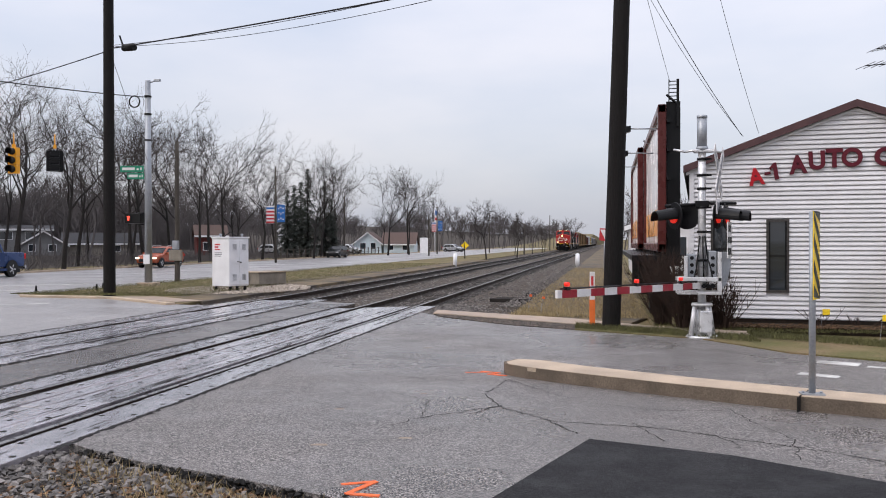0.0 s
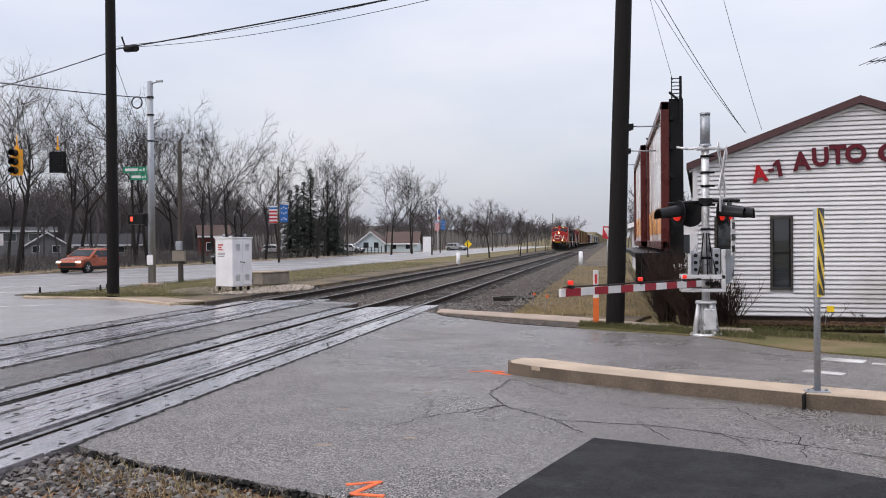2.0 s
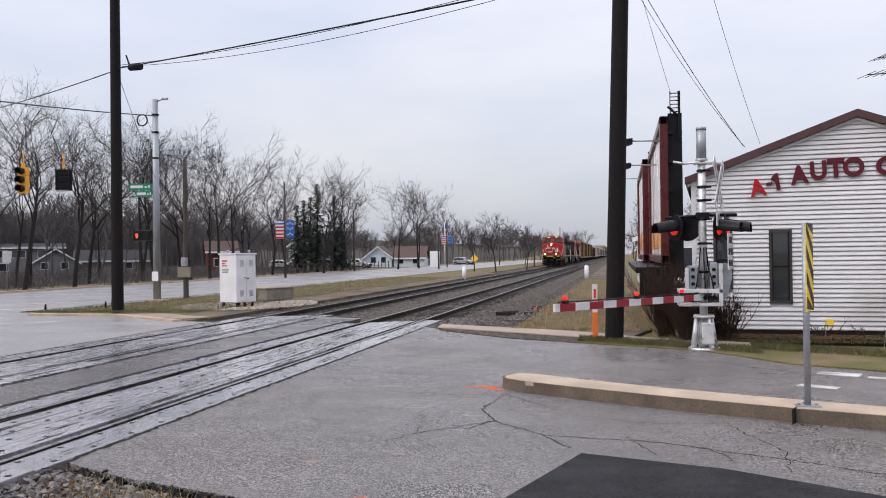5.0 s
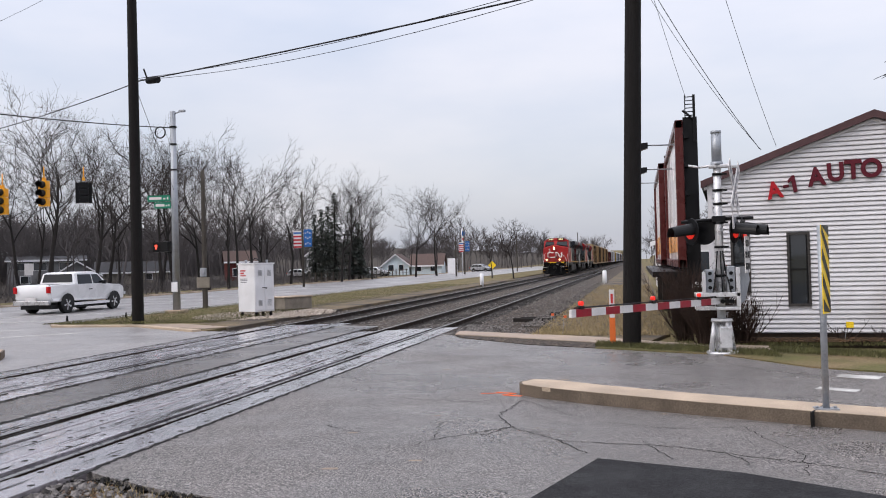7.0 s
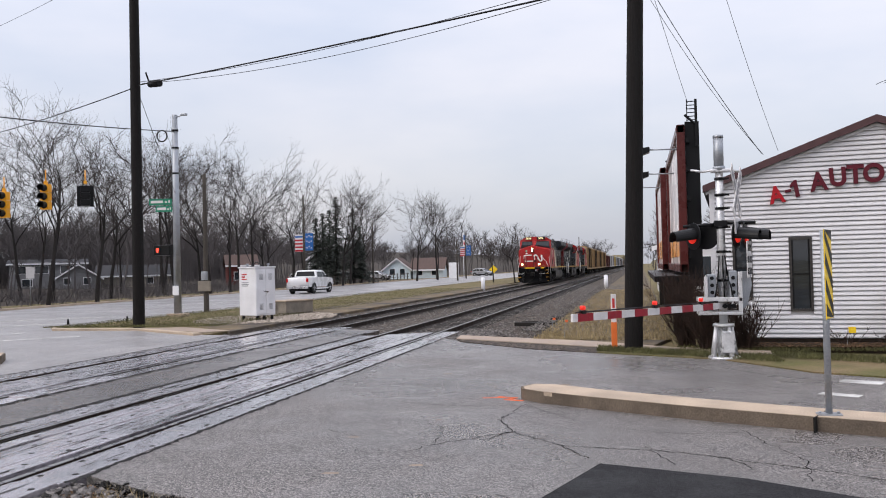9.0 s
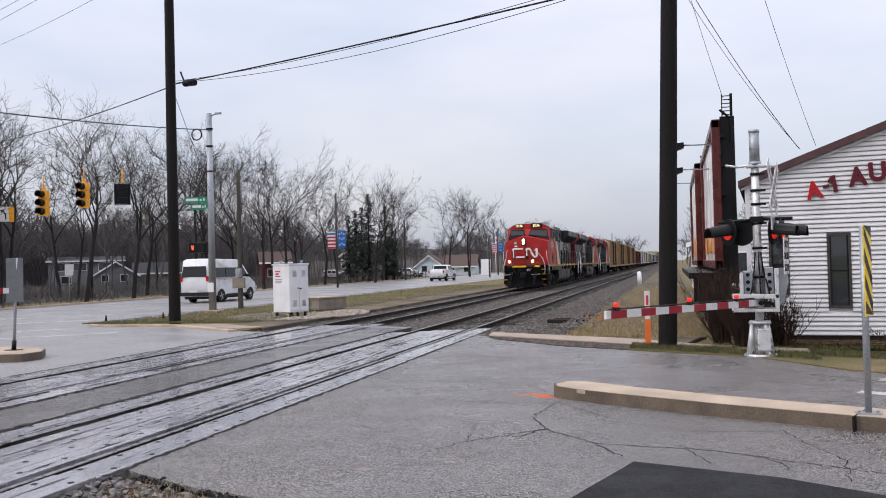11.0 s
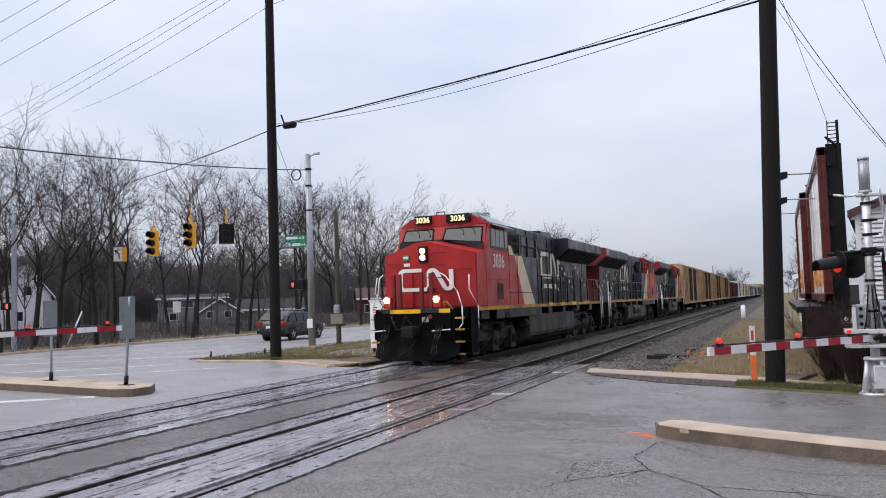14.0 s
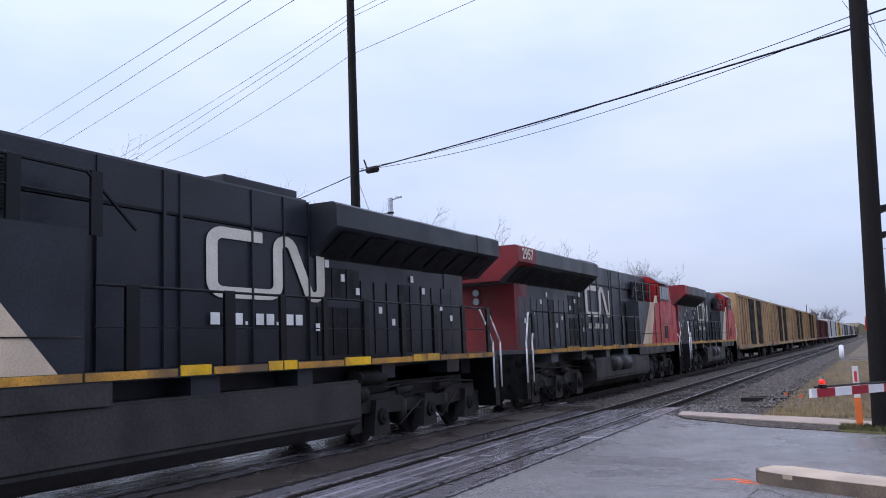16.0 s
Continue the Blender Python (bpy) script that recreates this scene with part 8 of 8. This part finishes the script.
banner_pole(-29.95, 74.3, 8.8, "wooden lamp post with flag banners")
banner_pole(-27.0, 135.0, 7.6, "far wooden lamp post with flag banners")
fp = thing("flagpole", "tall flagpole with a limp striped flag", "flagpole", -30.0, 148.0, 0)
bm = bmesh.new()
tube(bm, (0, 0, 0), (0, 0, 7.8), 0.07, 0.05, 8)
part("shaft", bm, M_WHITE, fp)
for k in range(6):
    bm = bmesh.new()
    extrude(bm, [(0.05, 5.0 + k * 0.42), (0.55 - 0.06 * (5 - k), 4.9 + k * 0.42), (0.55 - 0.05 * (5 - k), 5.3 + k * 0.42), (0.05, 5.42 + k * 0.42)], "y", -0.03, 0.03)
    part("flag_fold", bm, (M_FLAGRED, M_REFWHITE)[k % 2] if k < 4 else M_FLAGBLUE, fp)
ss = thing("stone_sign", "pale stone pillar by the flagpole", "pillar", -31.6, 147.0, -0.3)
bm = bmesh.new()
box(bm, -0.8, 0.8, -0.4, 0.4, 0, 3.0, bevel=0.05)
part("body", bm, M_WHITE, ss)
for x, y, h in ((-24.8, 118.0, 5.5), (-34.0, 108, 8.0), (-22.0, 160.0, 7.5), (-13.5, 140.0, 5.0), (-14.0, 210.0, 8.5), (5.0, 320.0, 9.0), (-33.5, 142.0, 8.0)):
    pole("utility_pole", "slim distant wooden utility pole", x, y, h, 0.13, 0.09, M_POLE2)
# signs
rs = thing("red_sign", "red and white sign beside the far track", "road sign", -0.28, 58.0, 0)
bm = bmesh.new()
tube(bm, (0, 0, -0.1), (0, 0, 2.4), 0.04, 0.04, 6)
part("post", bm, M_GALV, rs)
bm = bmesh.new()
extrude(bm, [(-0.35, 1.95), (0.35, 1.85), (0.38, 2.7), (-0.3, 2.75)], "y", -0.06, -0.04)
pl = part("plate", bm, M_FLAGRED, rs)
bm = bmesh.new()
extrude(bm, [(-0.28, 2.65), (0.05, 2.65), (0.3, 2.0), (0.05, 1.98)], "y", -0.07, -0.06)
part("band", bm, M_REFWHITE, pl)
ws = thing("road_sign", "white rectangular sign on a post across the highway", "road sign", -37.9, 47.7, 0, 35)
bm = bmesh.new()
tube(bm, (0, 0, 0), (0, 0, 2.5), 0.03, 0.03, 6)
part("post", bm, M_GALV, ws)
bm = bmesh.new()
box(bm, -0.25, 0.25, -0.03, -0.02, 1.75, 2.5)
part("plate", bm, M_REFWHITE, ws)
cs = thing("crossing_sign", "yellow diamond warning sign", "road sign", -18.9, 113.5, 0, 5)
bm = bmesh.new()
tube(bm, (0, 0, 0), (0, 0, 2.2), 0.03, 0.03, 6)
part("post", bm, M_GALV, cs)
bm = bmesh.new()
extrude(bm, [(0, 0.9), (0.55, 1.45), (0, 2.0), (-0.55, 1.45)], "y", -0.05, -0.03)
part("plate", bm, M_STRIPEYEL, cs)
ws2 = thing("slanted_post", "white leaning marker post by the woods", "marker post", -40.6, 40.8, 0)
bm = bmesh.new()
pipe(bm, [(0, 0, 0), (0.85, 0.3, 2.0)], 0.05, 6)
part("post", bm, M_WHITE, ws2)
fn = thing("fence", "low dark fence along the highway edge", "fence", 0, 0, 0)
bm = bmesh.new()
for z in (0.5, 1.0):
    box(bm, -36.5, -36.44, 92, 135, z, z + 0.05)
part("fence_rail", bm, M_POLE2, fn)
for k in range(22):
    bm = bmesh.new()
    box(bm, -36.54, -36.42, 92 + k * 2, 92.1 + k * 2, -0.1, 1.15)
    part("post", bm, M_POLE2, fn)
# traffic cones small on the corner
for x, y in ((-21.0, 28.6), (-19.6, 30.3), (-19.9, 31.2)):
    c = thing("delineator", "short dark road delineator stub", "marker post", x, y, -0.02)
    bm = bmesh.new()
    tube(bm, (0, 0, 0), (0, 0, 0.22), 0.05, 0.03, 8)
    part("stub", bm, M_BLACK, c)


# Road vehicles
def paint(name, color, rough=0.28, metal=0.3):
    return mat(name, color, rough, metal=metal, var=0.10, scale=1.5, grain=30, bump=0.0, coat=0.35)


M_TYRE = mat("tyre_rubber", (0.015, 0.015, 0.015), 0.8, var=0.3, bump=0.1)
M_RIM = mat("alloy_rim", (0.5, 0.5, 0.52), 0.35, metal=0.8, var=0.15, bump=0)
M_CARGLASS = glass_mat("car_glass", (0.010, 0.012, 0.014), 0.08, 0.3, 0.0)
M_TAIL = mat("red_tail_lamp", (0.45, 0.01, 0.015), 0.25, bump=0, emit=(1, 0.02, 0.02), power=0.04)
M_HEADLIT = mat("lit_car_headlamp", (1, 0.95, 0.8), 0.3, bump=0, emit=(1, 0.9, 0.65), power=1.1)
M_TRIM = mat("black_plastic_trim", (0.02, 0.02, 0.021), 0.6, bump=0.02)

# side profiles (y from the front bumper to the rear, z), the belt line, and the glass area
SHAPES = {
    "suv": dict(L=4.65, W=0.93, belt=1.02, top=1.66, body=[(0.06, 0.40), (0.0, 0.60), (0.06, 0.82), (0.5, 0.96), (1.15, 1.05), (1.55, 1.30), (1.98, 1.54), (2.4, 1.64), (3.1, 1.66), (3.9, 1.60), (4.3, 1.42), (4.52, 1.12), (4.65, 0.95), (4.62, 0.55), (4.5, 0.38)],
                glass=[(1.38, 1.06), (2.05, 1.52), (3.75, 1.53), (4.22, 1.14)], pillars=(2.55, 3.35), wheels=(0.88, 3.72), r=0.36),
    "pickup": dict(L=5.85, W=1.0, belt=1.18, top=1.9, body=[(0.05, 0.5), (0.0, 0.8), (0.06, 1.10), (0.4, 1.22), (1.55, 1.28), (2.15, 1.80), (2.5, 1.89), (3.7, 1.88), (3.95, 1.80), (4.05, 1.34), (5.75, 1.32), (5.85, 1.25), (5.82, 0.72), (5.7, 0.55)],
                   glass=[(1.80, 1.30), (2.28, 1.76), (3.78, 1.77), (3.88, 1.32)], pillars=(2.75,), wheels=(1.05, 4.65), r=0.41),
    "van": dict(L=5.9, W=1.0, belt=1.45, top=2.55, body=[(0.05, 0.4), (0.0, 0.7), (0.1, 1.05), (0.7, 1.28), (1.0, 1.40), (1.75, 2.28), (2.3, 2.52), (5.3, 2.55), (5.75, 2.45), (5.9, 1.2), (5.88, 0.5), (5.75, 0.38)],
                glass=[(1.25, 1.45), (1.80, 2.02), (5.35, 2.02), (5.40, 1.45)], pillars=(2.25, 2.6, 4.0), wheels=(1.0, 4.55), r=0.35),
}


def half(sh, z):
    k = max(0.0, (z - sh["belt"]) / (sh["top"] - sh["belt"]))
    low = max(0.0, (0.75 - z)) * 0.12
    return sh["W"] * (1 - 0.17 * k ** 1.3 - low)


def vehicle(kind, label, color, category, lit=False, roofrail=False):
    sh = SHAPES[kind]
    v = thing({"suv": "suv", "pickup": "pickup_truck", "van": "van"}[kind], label, category, group="cars on the highway")
    bm = bmesh.new()
    prof = sh["body"]
    cols = []
    for y, z in prof:
        w = half(sh, z) * (0.93 if (y < 0.12 or y > sh["L"] - 0.12) else 1.0)
        cols.append([bm.verts.new((x * w, y + 0.10 * abs(x) ** 3 * (1 if y < 1 else (-1 if y > sh["L"] - 0.6 else 0)), z + (0.02 * (1 - x * x) if z > 0.8 else 0))) for x in (-1, -0.88, -0.4, 0.4, 0.88, 1)])
    n = len(prof)
    for i in range(n):
        a, b = cols[i], cols[(i + 1) % n]
        for k in range(5):
            bm.faces.new((a[k], a[k + 1], b[k + 1], b[k])).smooth = True
    bm.faces.new([c[0] for c in cols][::-1])
    bm.faces.new([c[5] for c in cols])
    bmesh.ops.recalc_face_normals(bm, faces=bm.faces[:])
    bmesh.ops.bevel(bm, geom=[e for e in bm.edges if all(abs(abs(q.co.x) - half(sh, q.co.z)) < 0.08 for q in e.verts) and len(e.link_faces) == 2 and any(len(f.verts) > 4 for f in e.link_faces)], offset=0.035, segments=2, affect="EDGES")
    part("body", bm, color, v)
    # glass on the flanks, split by pillars
    g = sh["glass"]
    cuts = [g[0][0] - 0.0] + list(sh["pillars"]) + [g[2][0] + 1]
    for s in (-1, 1):
        def top_at(y):
            return g[0][1] + (g[1][1] - g[0][1]) * min(1.0, max(0.0, (y - g[0][0]) / (g[1][0] - g[0][0]))) if y < g[1][0] else (g[1][1] if y < g[2][0] else g[2][1] + (g[3][1] - g[2][1]) * (y - g[2][0]) / max(0.01, g[3][0] - g[2][0]))
        for a, b in zip(cuts[:-1], cuts[1:]):
            a, b = a + 0.04, min(b - 0.04, max(g[2][0], g[3][0]))
            ys = sorted({a, b, *[q for q in (g[1][0], g[2][0]) if a < q < b]})
            zb = g[0][1]
            poly = [(y, zb + 0.02) for y in (a, b)] + [(y, max(zb + 0.03, top_at(y))) for y in reversed(ys)]
            bm = bmesh.new()
            vo = [bm.verts.new((s * (half(sh, z) + 0.012), y, z)) for y, z in poly]
            vi = [bm.verts.new((s * (half(sh, z) - 0.03), y, z)) for y, z in poly]
            bm.faces.new(vo), bm.faces.new(vi[::-1])
            for k in range(len(poly)):
                bm.faces.new((vo[k], vo[(k + 1) % len(poly)], vi[(k + 1) % len(poly)], vi[k]))
            bmesh.ops.recalc_face_normals(bm, faces=bm.faces[:])
            part("side_window", bm, M_CARGLASS, v, "dark side window")
        bm = bmesh.new()
        box(bm, s * (sh["W"] + 0.02) - 0.01, s * (sh["W"] + 0.02) + 0.01, sh["wheels"][0] + 0.45, sh["wheels"][1] - 0.45, 0.34, 0.47)
        part("sill", bm, M_TRIM if kind != "pickup" else color, v)
        bm = bmesh.new()
        box(bm, s * (sh["W"] + 0.10) - 0.10, s * (sh["W"] + 0.10) + 0.10, g[0][0] + 0.15, g[0][0] + 0.28, g[0][1] - 0.02, g[0][1] + 0.16, bevel=0.03)
        part("mirror", bm, color if kind == "suv" else M_TRIM, v)
        for a in sh["pillars"]:
            bm = bmesh.new()
            box(bm, s * (sh["W"] + 0.012) - 0.012, s * (sh["W"] + 0.012) + 0.012, a + 0.08, a + 0.30, sh["belt"] - 0.14, sh["belt"] - 0.10)
            part("door_handle", bm, M_TRIM, v)
        # wheel arches
        for wy in sh["wheels"]:
            bm = bmesh.new()
            R, k = sh["r"] + 0.09, 14
            ring = [bm.verts.new((s * (sh["W"] + 0.004), wy + R * math.cos(math.pi * q / k), sh["r"] + R * math.sin(math.pi * q / k))) for q in range(k + 1)]
            bm.faces.new(ring)
            part("wheel_arch", bm, M_TRIM, v)
        L = sh["L"]
        zt = 1.0 if kind == "suv" else (1.05 if kind == "pickup" else 1.35)
        bm = bmesh.new()
        box(bm, s * (sh["W"] - 0.15) - (0.14 if kind == "suv" else 0.07), s * (sh["W"] - 0.15) + (0.14 if kind == "suv" else 0.07), L - 0.16, L + 0.015, zt - 0.10, zt + (0.06 if kind == "suv" else 0.20), bevel=0.02)
        part("tail_lamp", bm, M_TAIL, v, "red tail lamp")
        bm = bmesh.new()
        box(bm, s * (sh["W"] - 0.22) - 0.16, s * (sh["W"] - 0.22) + 0.16, -0.01, 0.2, 0.70, 0.84, bevel=0.02)
        part("headlamp", bm, M_HEADLIT if lit else M_RIM, v)
    # front and rear glass
    def cross(y0, z0, y1, z1, name, w=0.84):
        bm = bmesh.new()
        nrm = Vector((0, -(z1 - z0), y1 - y0)).normalized() * 0.02
        if nrm.z < 0:
            nrm = -nrm
        q = [(-half(sh, z0) * w, y0, z0), (half(sh, z0) * w, y0, z0), (half(sh, z1) * w, y1, z1), (-half(sh, z1) * w, y1, z1)]
        vo = [bm.verts.new(Vector(p) + nrm + Vector((0, 0, 0.022))) for p in q]
        vi = [bm.verts.new(Vector(p) - nrm) for p in q]
        bm.faces.new(vo), bm.faces.new(vi[::-1])
        for k in range(4):
            bm.faces.new((vo[k], vo[(k + 1) % 4], vi[(k + 1) % 4], vi[k]))
        bmesh.ops.recalc_face_normals(bm, faces=bm.faces[:])
        part(name, bm, M_CARGLASS, v, "dark glass")
    if kind == "suv":
        cross(1.28, 1.12, 1.95, 1.53, "windscreen")
        cross(4.50, 1.16, 4.31, 1.43, "rear_window")
    elif kind == "pickup":
        cross(1.62, 1.34, 2.12, 1.77, "windscreen")
        cross(4.04, 1.40, 3.96, 1.77, "rear_window")
        bm = bmesh.new()
        box(bm, -0.85, 0.85, 4.15, 5.70, 1.24, 1.345)
        part("bed", bm, M_TRIM, v, "dark open cargo bed")
    else:
        cross(1.08, 1.50, 1.70, 2.22, "windscreen")
        cross(5.87, 1.50, 5.80, 2.10, "rear_window", 0.80)
    bm = bmesh.new()
    box(bm, -sh["W"] * 0.93, sh["W"] * 0.93, sh["L"] - 0.10, sh["L"] + 0.05, 0.42, 0.62, bevel=0.03)
    part("rear_bumper", bm, M_RIM if kind == "pickup" else M_TRIM, v)
    bm = bmesh.new()
    box(bm, -0.26, 0.26, sh["L"] + 0.02, sh["L"] + 0.06, 0.62 if kind != "suv" else 0.72, 0.75 if kind != "suv" else 0.85)
    part("plate", bm, M_REFWHITE, v)
    bm = bmesh.new()
    box(bm, -sh["W"] * 0.6, sh["W"] * 0.6, -0.03, 0.1, 0.48, 0.72, bevel=0.02)
    part("grille", bm, M_TRIM, v)
    bm = bmesh.new()
    box(bm, -sh["W"] * 0.8, sh["W"] * 0.8, 0.3, sh["L"] - 0.3, 0.22, 0.42)
    part("underbody", bm, M_TRIM, v)
    if roofrail:
        for s in (-1, 1):
            bm = bmesh.new()
            pipe(bm, [(s * 0.66, 2.2, 1.66), (s * 0.66, 2.35, 1.74), (s * 0.66, 3.7, 1.74), (s * 0.66, 3.9, 1.64)], 0.02, 5)
            part("roof_rail", bm, M_RIM, v)
    wheels = []
    for wy in sh["wheels"]:
        for s in (-1, 1):
            bm = bmesh.new()
            r = sh["r"]
            tube(bm, (-0.11, 0, 0), (0.11, 0, 0), r, r, 22)
            w = part("wheel", bm, M_TYRE, v, "black tyre")
            bm = bmesh.new()
            tube(bm, (s * 0.10, 0, 0), (s * 0.116, 0, 0), r * 0.68, r * 0.64, 18)
            rim = part("rim", bm, M_TRIM, w)
            bm = bmesh.new()
            for k in range(5):
                a = 2 * math.pi * k / 5
                pts = [Vector((s * 0.12, r * 0.64 * math.cos(a + e), r * 0.64 * math.sin(a + e))) for e in (-0.16, 0.16)]
                pts += [Vector((s * 0.125, r * 0.1 * math.cos(a + e), r * 0.1 * math.sin(a + e))) for e in (0.9, -0.9)]
                bm.faces.new([bm.verts.new(p) for p in pts])
            tube(bm, (s * 0.115, 0, 0), (s * 0.13, 0, 0), r * 0.16, r * 0.14, 10)
            part("spokes", bm, M_RIM, w, "silver alloy spokes")
            w.matrix_basis = pose(s * (sh["W"] - 0.11), wy, r)
            wheels.append(w)
    return v, wheels, sh["r"]


def smaller(made, k):
    """The same vehicle built k times as large, part by part."""
    v, wheels, r = made
    for ob in v.children_recursive:
        ob.matrix_basis.translation *= k
        for q in ob.data.vertices:
            q.co *= k
    return v, wheels, r * k


RIDES = []


def ride(made, lane, rows, north):
    """Notes a vehicle for motions(): rows of seconds and the y of its middle."""
    RIDES.append((made, lane, rows, north))


ride(smaller(vehicle("suv", "orange-red compact SUV driving along the highway", paint("orange_red_paint", (0.36, 0.085, 0.04), 0.35, 0.1), "car", True, True), 0.93), -33.1,
     [(0, 59.6), (1, 55.7), (1.5, 53.3), (2, 50.1), (2.5, 47.0), (3, 43.8), (3.5, 39.8), (4, 35.8), (5.5, 25.2), (8, 0.0), (16, -90.0)], False)
ride(smaller(vehicle("suv", "black compact SUV following along the highway", paint("green_black_paint", (0.005, 0.0065, 0.0065), 0.4, 0.0), "car", False), 0.88), -33.1,
     [(0, 102.5), (0.75, 90.9), (1.5, 78.8), (2, 71.0), (2.5, 62.6), (3, 53.9), (3.5, 43.3), (4, 34.0), (5.5, 8.4), (8, -35.0), (16, -170.0)], False)
ride(vehicle("pickup", "dark blue pickup leaving along the highway", paint("dark_blue_paint", (0.015, 0.04, 0.13)), "pickup truck"), -32.5,
     [(0, 38.7), (0.5, 33.0), (1, 27), (2, 15), (4, -10), (8, -60), (16, -160)], False)
ride(vehicle("pickup", "white crew-cab pickup truck driving along the highway", paint("white_truck_paint", (0.72, 0.72, 0.73), 0.3, 0.0), "pickup truck"), -26.5,
     [(0, -50), (4, 4), (5.5, 21.5), (6.5, 31.9), (7, 37.0), (7.5, 43.4), (8, 50.4), (8.5, 59.2), (9, 67.6), (10, 83), (11.5, 108), (14, 150), (16, 185)], True)
ride(vehicle("van", "white high-roof passenger van driving along the highway", paint("white_van_paint", (0.70, 0.70, 0.71), 0.35, 0.0), "van"), -26.5,
     [(0, -110), (6, -22), (9, 20), (10.5, 40.5), (11.5, 54.5), (12, 61.5), (12.5, 68.4), (13, 76.0), (14, 92), (16, 126)], True)
ride(vehicle("suv", "dark grey crossover driving along the highway", paint("dark_grey_paint", (0.022, 0.025, 0.029), 0.35, 0.1), "car", False, True), -26.5,
     [(0, -120), (6, -38), (10, 13.5), (11.5, 30.4), (12, 36.4), (12.5, 43.0), (13, 50.2), (13.5, 57.5), (14, 65), (16, 97)], True)
ride(vehicle("suv", "grey-brown SUV driving along the highway", paint("bronze_grey_paint", (0.050, 0.045, 0.041), 0.35, 0.1), "car", False, True), -26.5,
     [(0, -150), (10, -12), (12, 15.8), (13, 29.8), (13.5, 36.8), (14, 43.7), (15, 58.5), (16, 74)], True)


# parked cars by the cottage
for x, y, c, t in ((-43.0, 146, "white", 80), (-47.5, 143, "silver", 95), (-54.0, 138, "white", 85), (-29.5, 175, "silver", 70)):
    m = paint(c + "_parked_paint", (0.62, 0.63, 0.65) if c == "white" else (0.35, 0.36, 0.38))
    pv, _, _ = vehicle("suv", c + " car parked by the cottage", m, "car")
    pv.matrix_world = pose(x, y, -0.12, 0, 0, t)
    pv["group"] = "parked cars"


def motions():
    for ob, back, turned in TRAIN:
        rows = [(t, pose(FAR, lead(t) + back, 0, 0, 0, 180 if turned else 0)) for t in (0, 2, 4, 6, 8, 10, 12, 13, 14, 15, 15.5, 16)]
        walk(ob, rows)
    # locomotive wheels roll with the way gone
    for ob, back, turned in TRAIN[:3]:
        for w in [c for c in ob.children if c.name.startswith("wheel")]:
            at = w.matrix_basis.translation.copy()
            walk(w, [(k / 15, pose(at.x, at.y, at.z, (-1 if turned else 1) * math.degrees((lead(0) - lead(k / 15)) / 0.53) % 360.0)) for k in range(241)])
    for (car, wheels, r), lane, rows, north in RIDES:
        mid = 2.4 if north else -2.4
        walk(car, [(t, pose(lane, y + mid, -0.02, 0, 0, 180 if north else 0)) for t, y in rows])
        ts, ys = [q[0] for q in rows], [q[1] for q in rows]
        times = [k / 30 for k in range(481)]
        way = [abs(float(np.interp(t, ts, ys)) - ys[0]) for t in times]
        for w in wheels:
            at = w.matrix_basis.translation.copy()
            walk(w, [(t, pose(at.x, at.y, at.z, math.degrees(d / r) % 360.0)) for t, d in zip(times, way)])


motions()
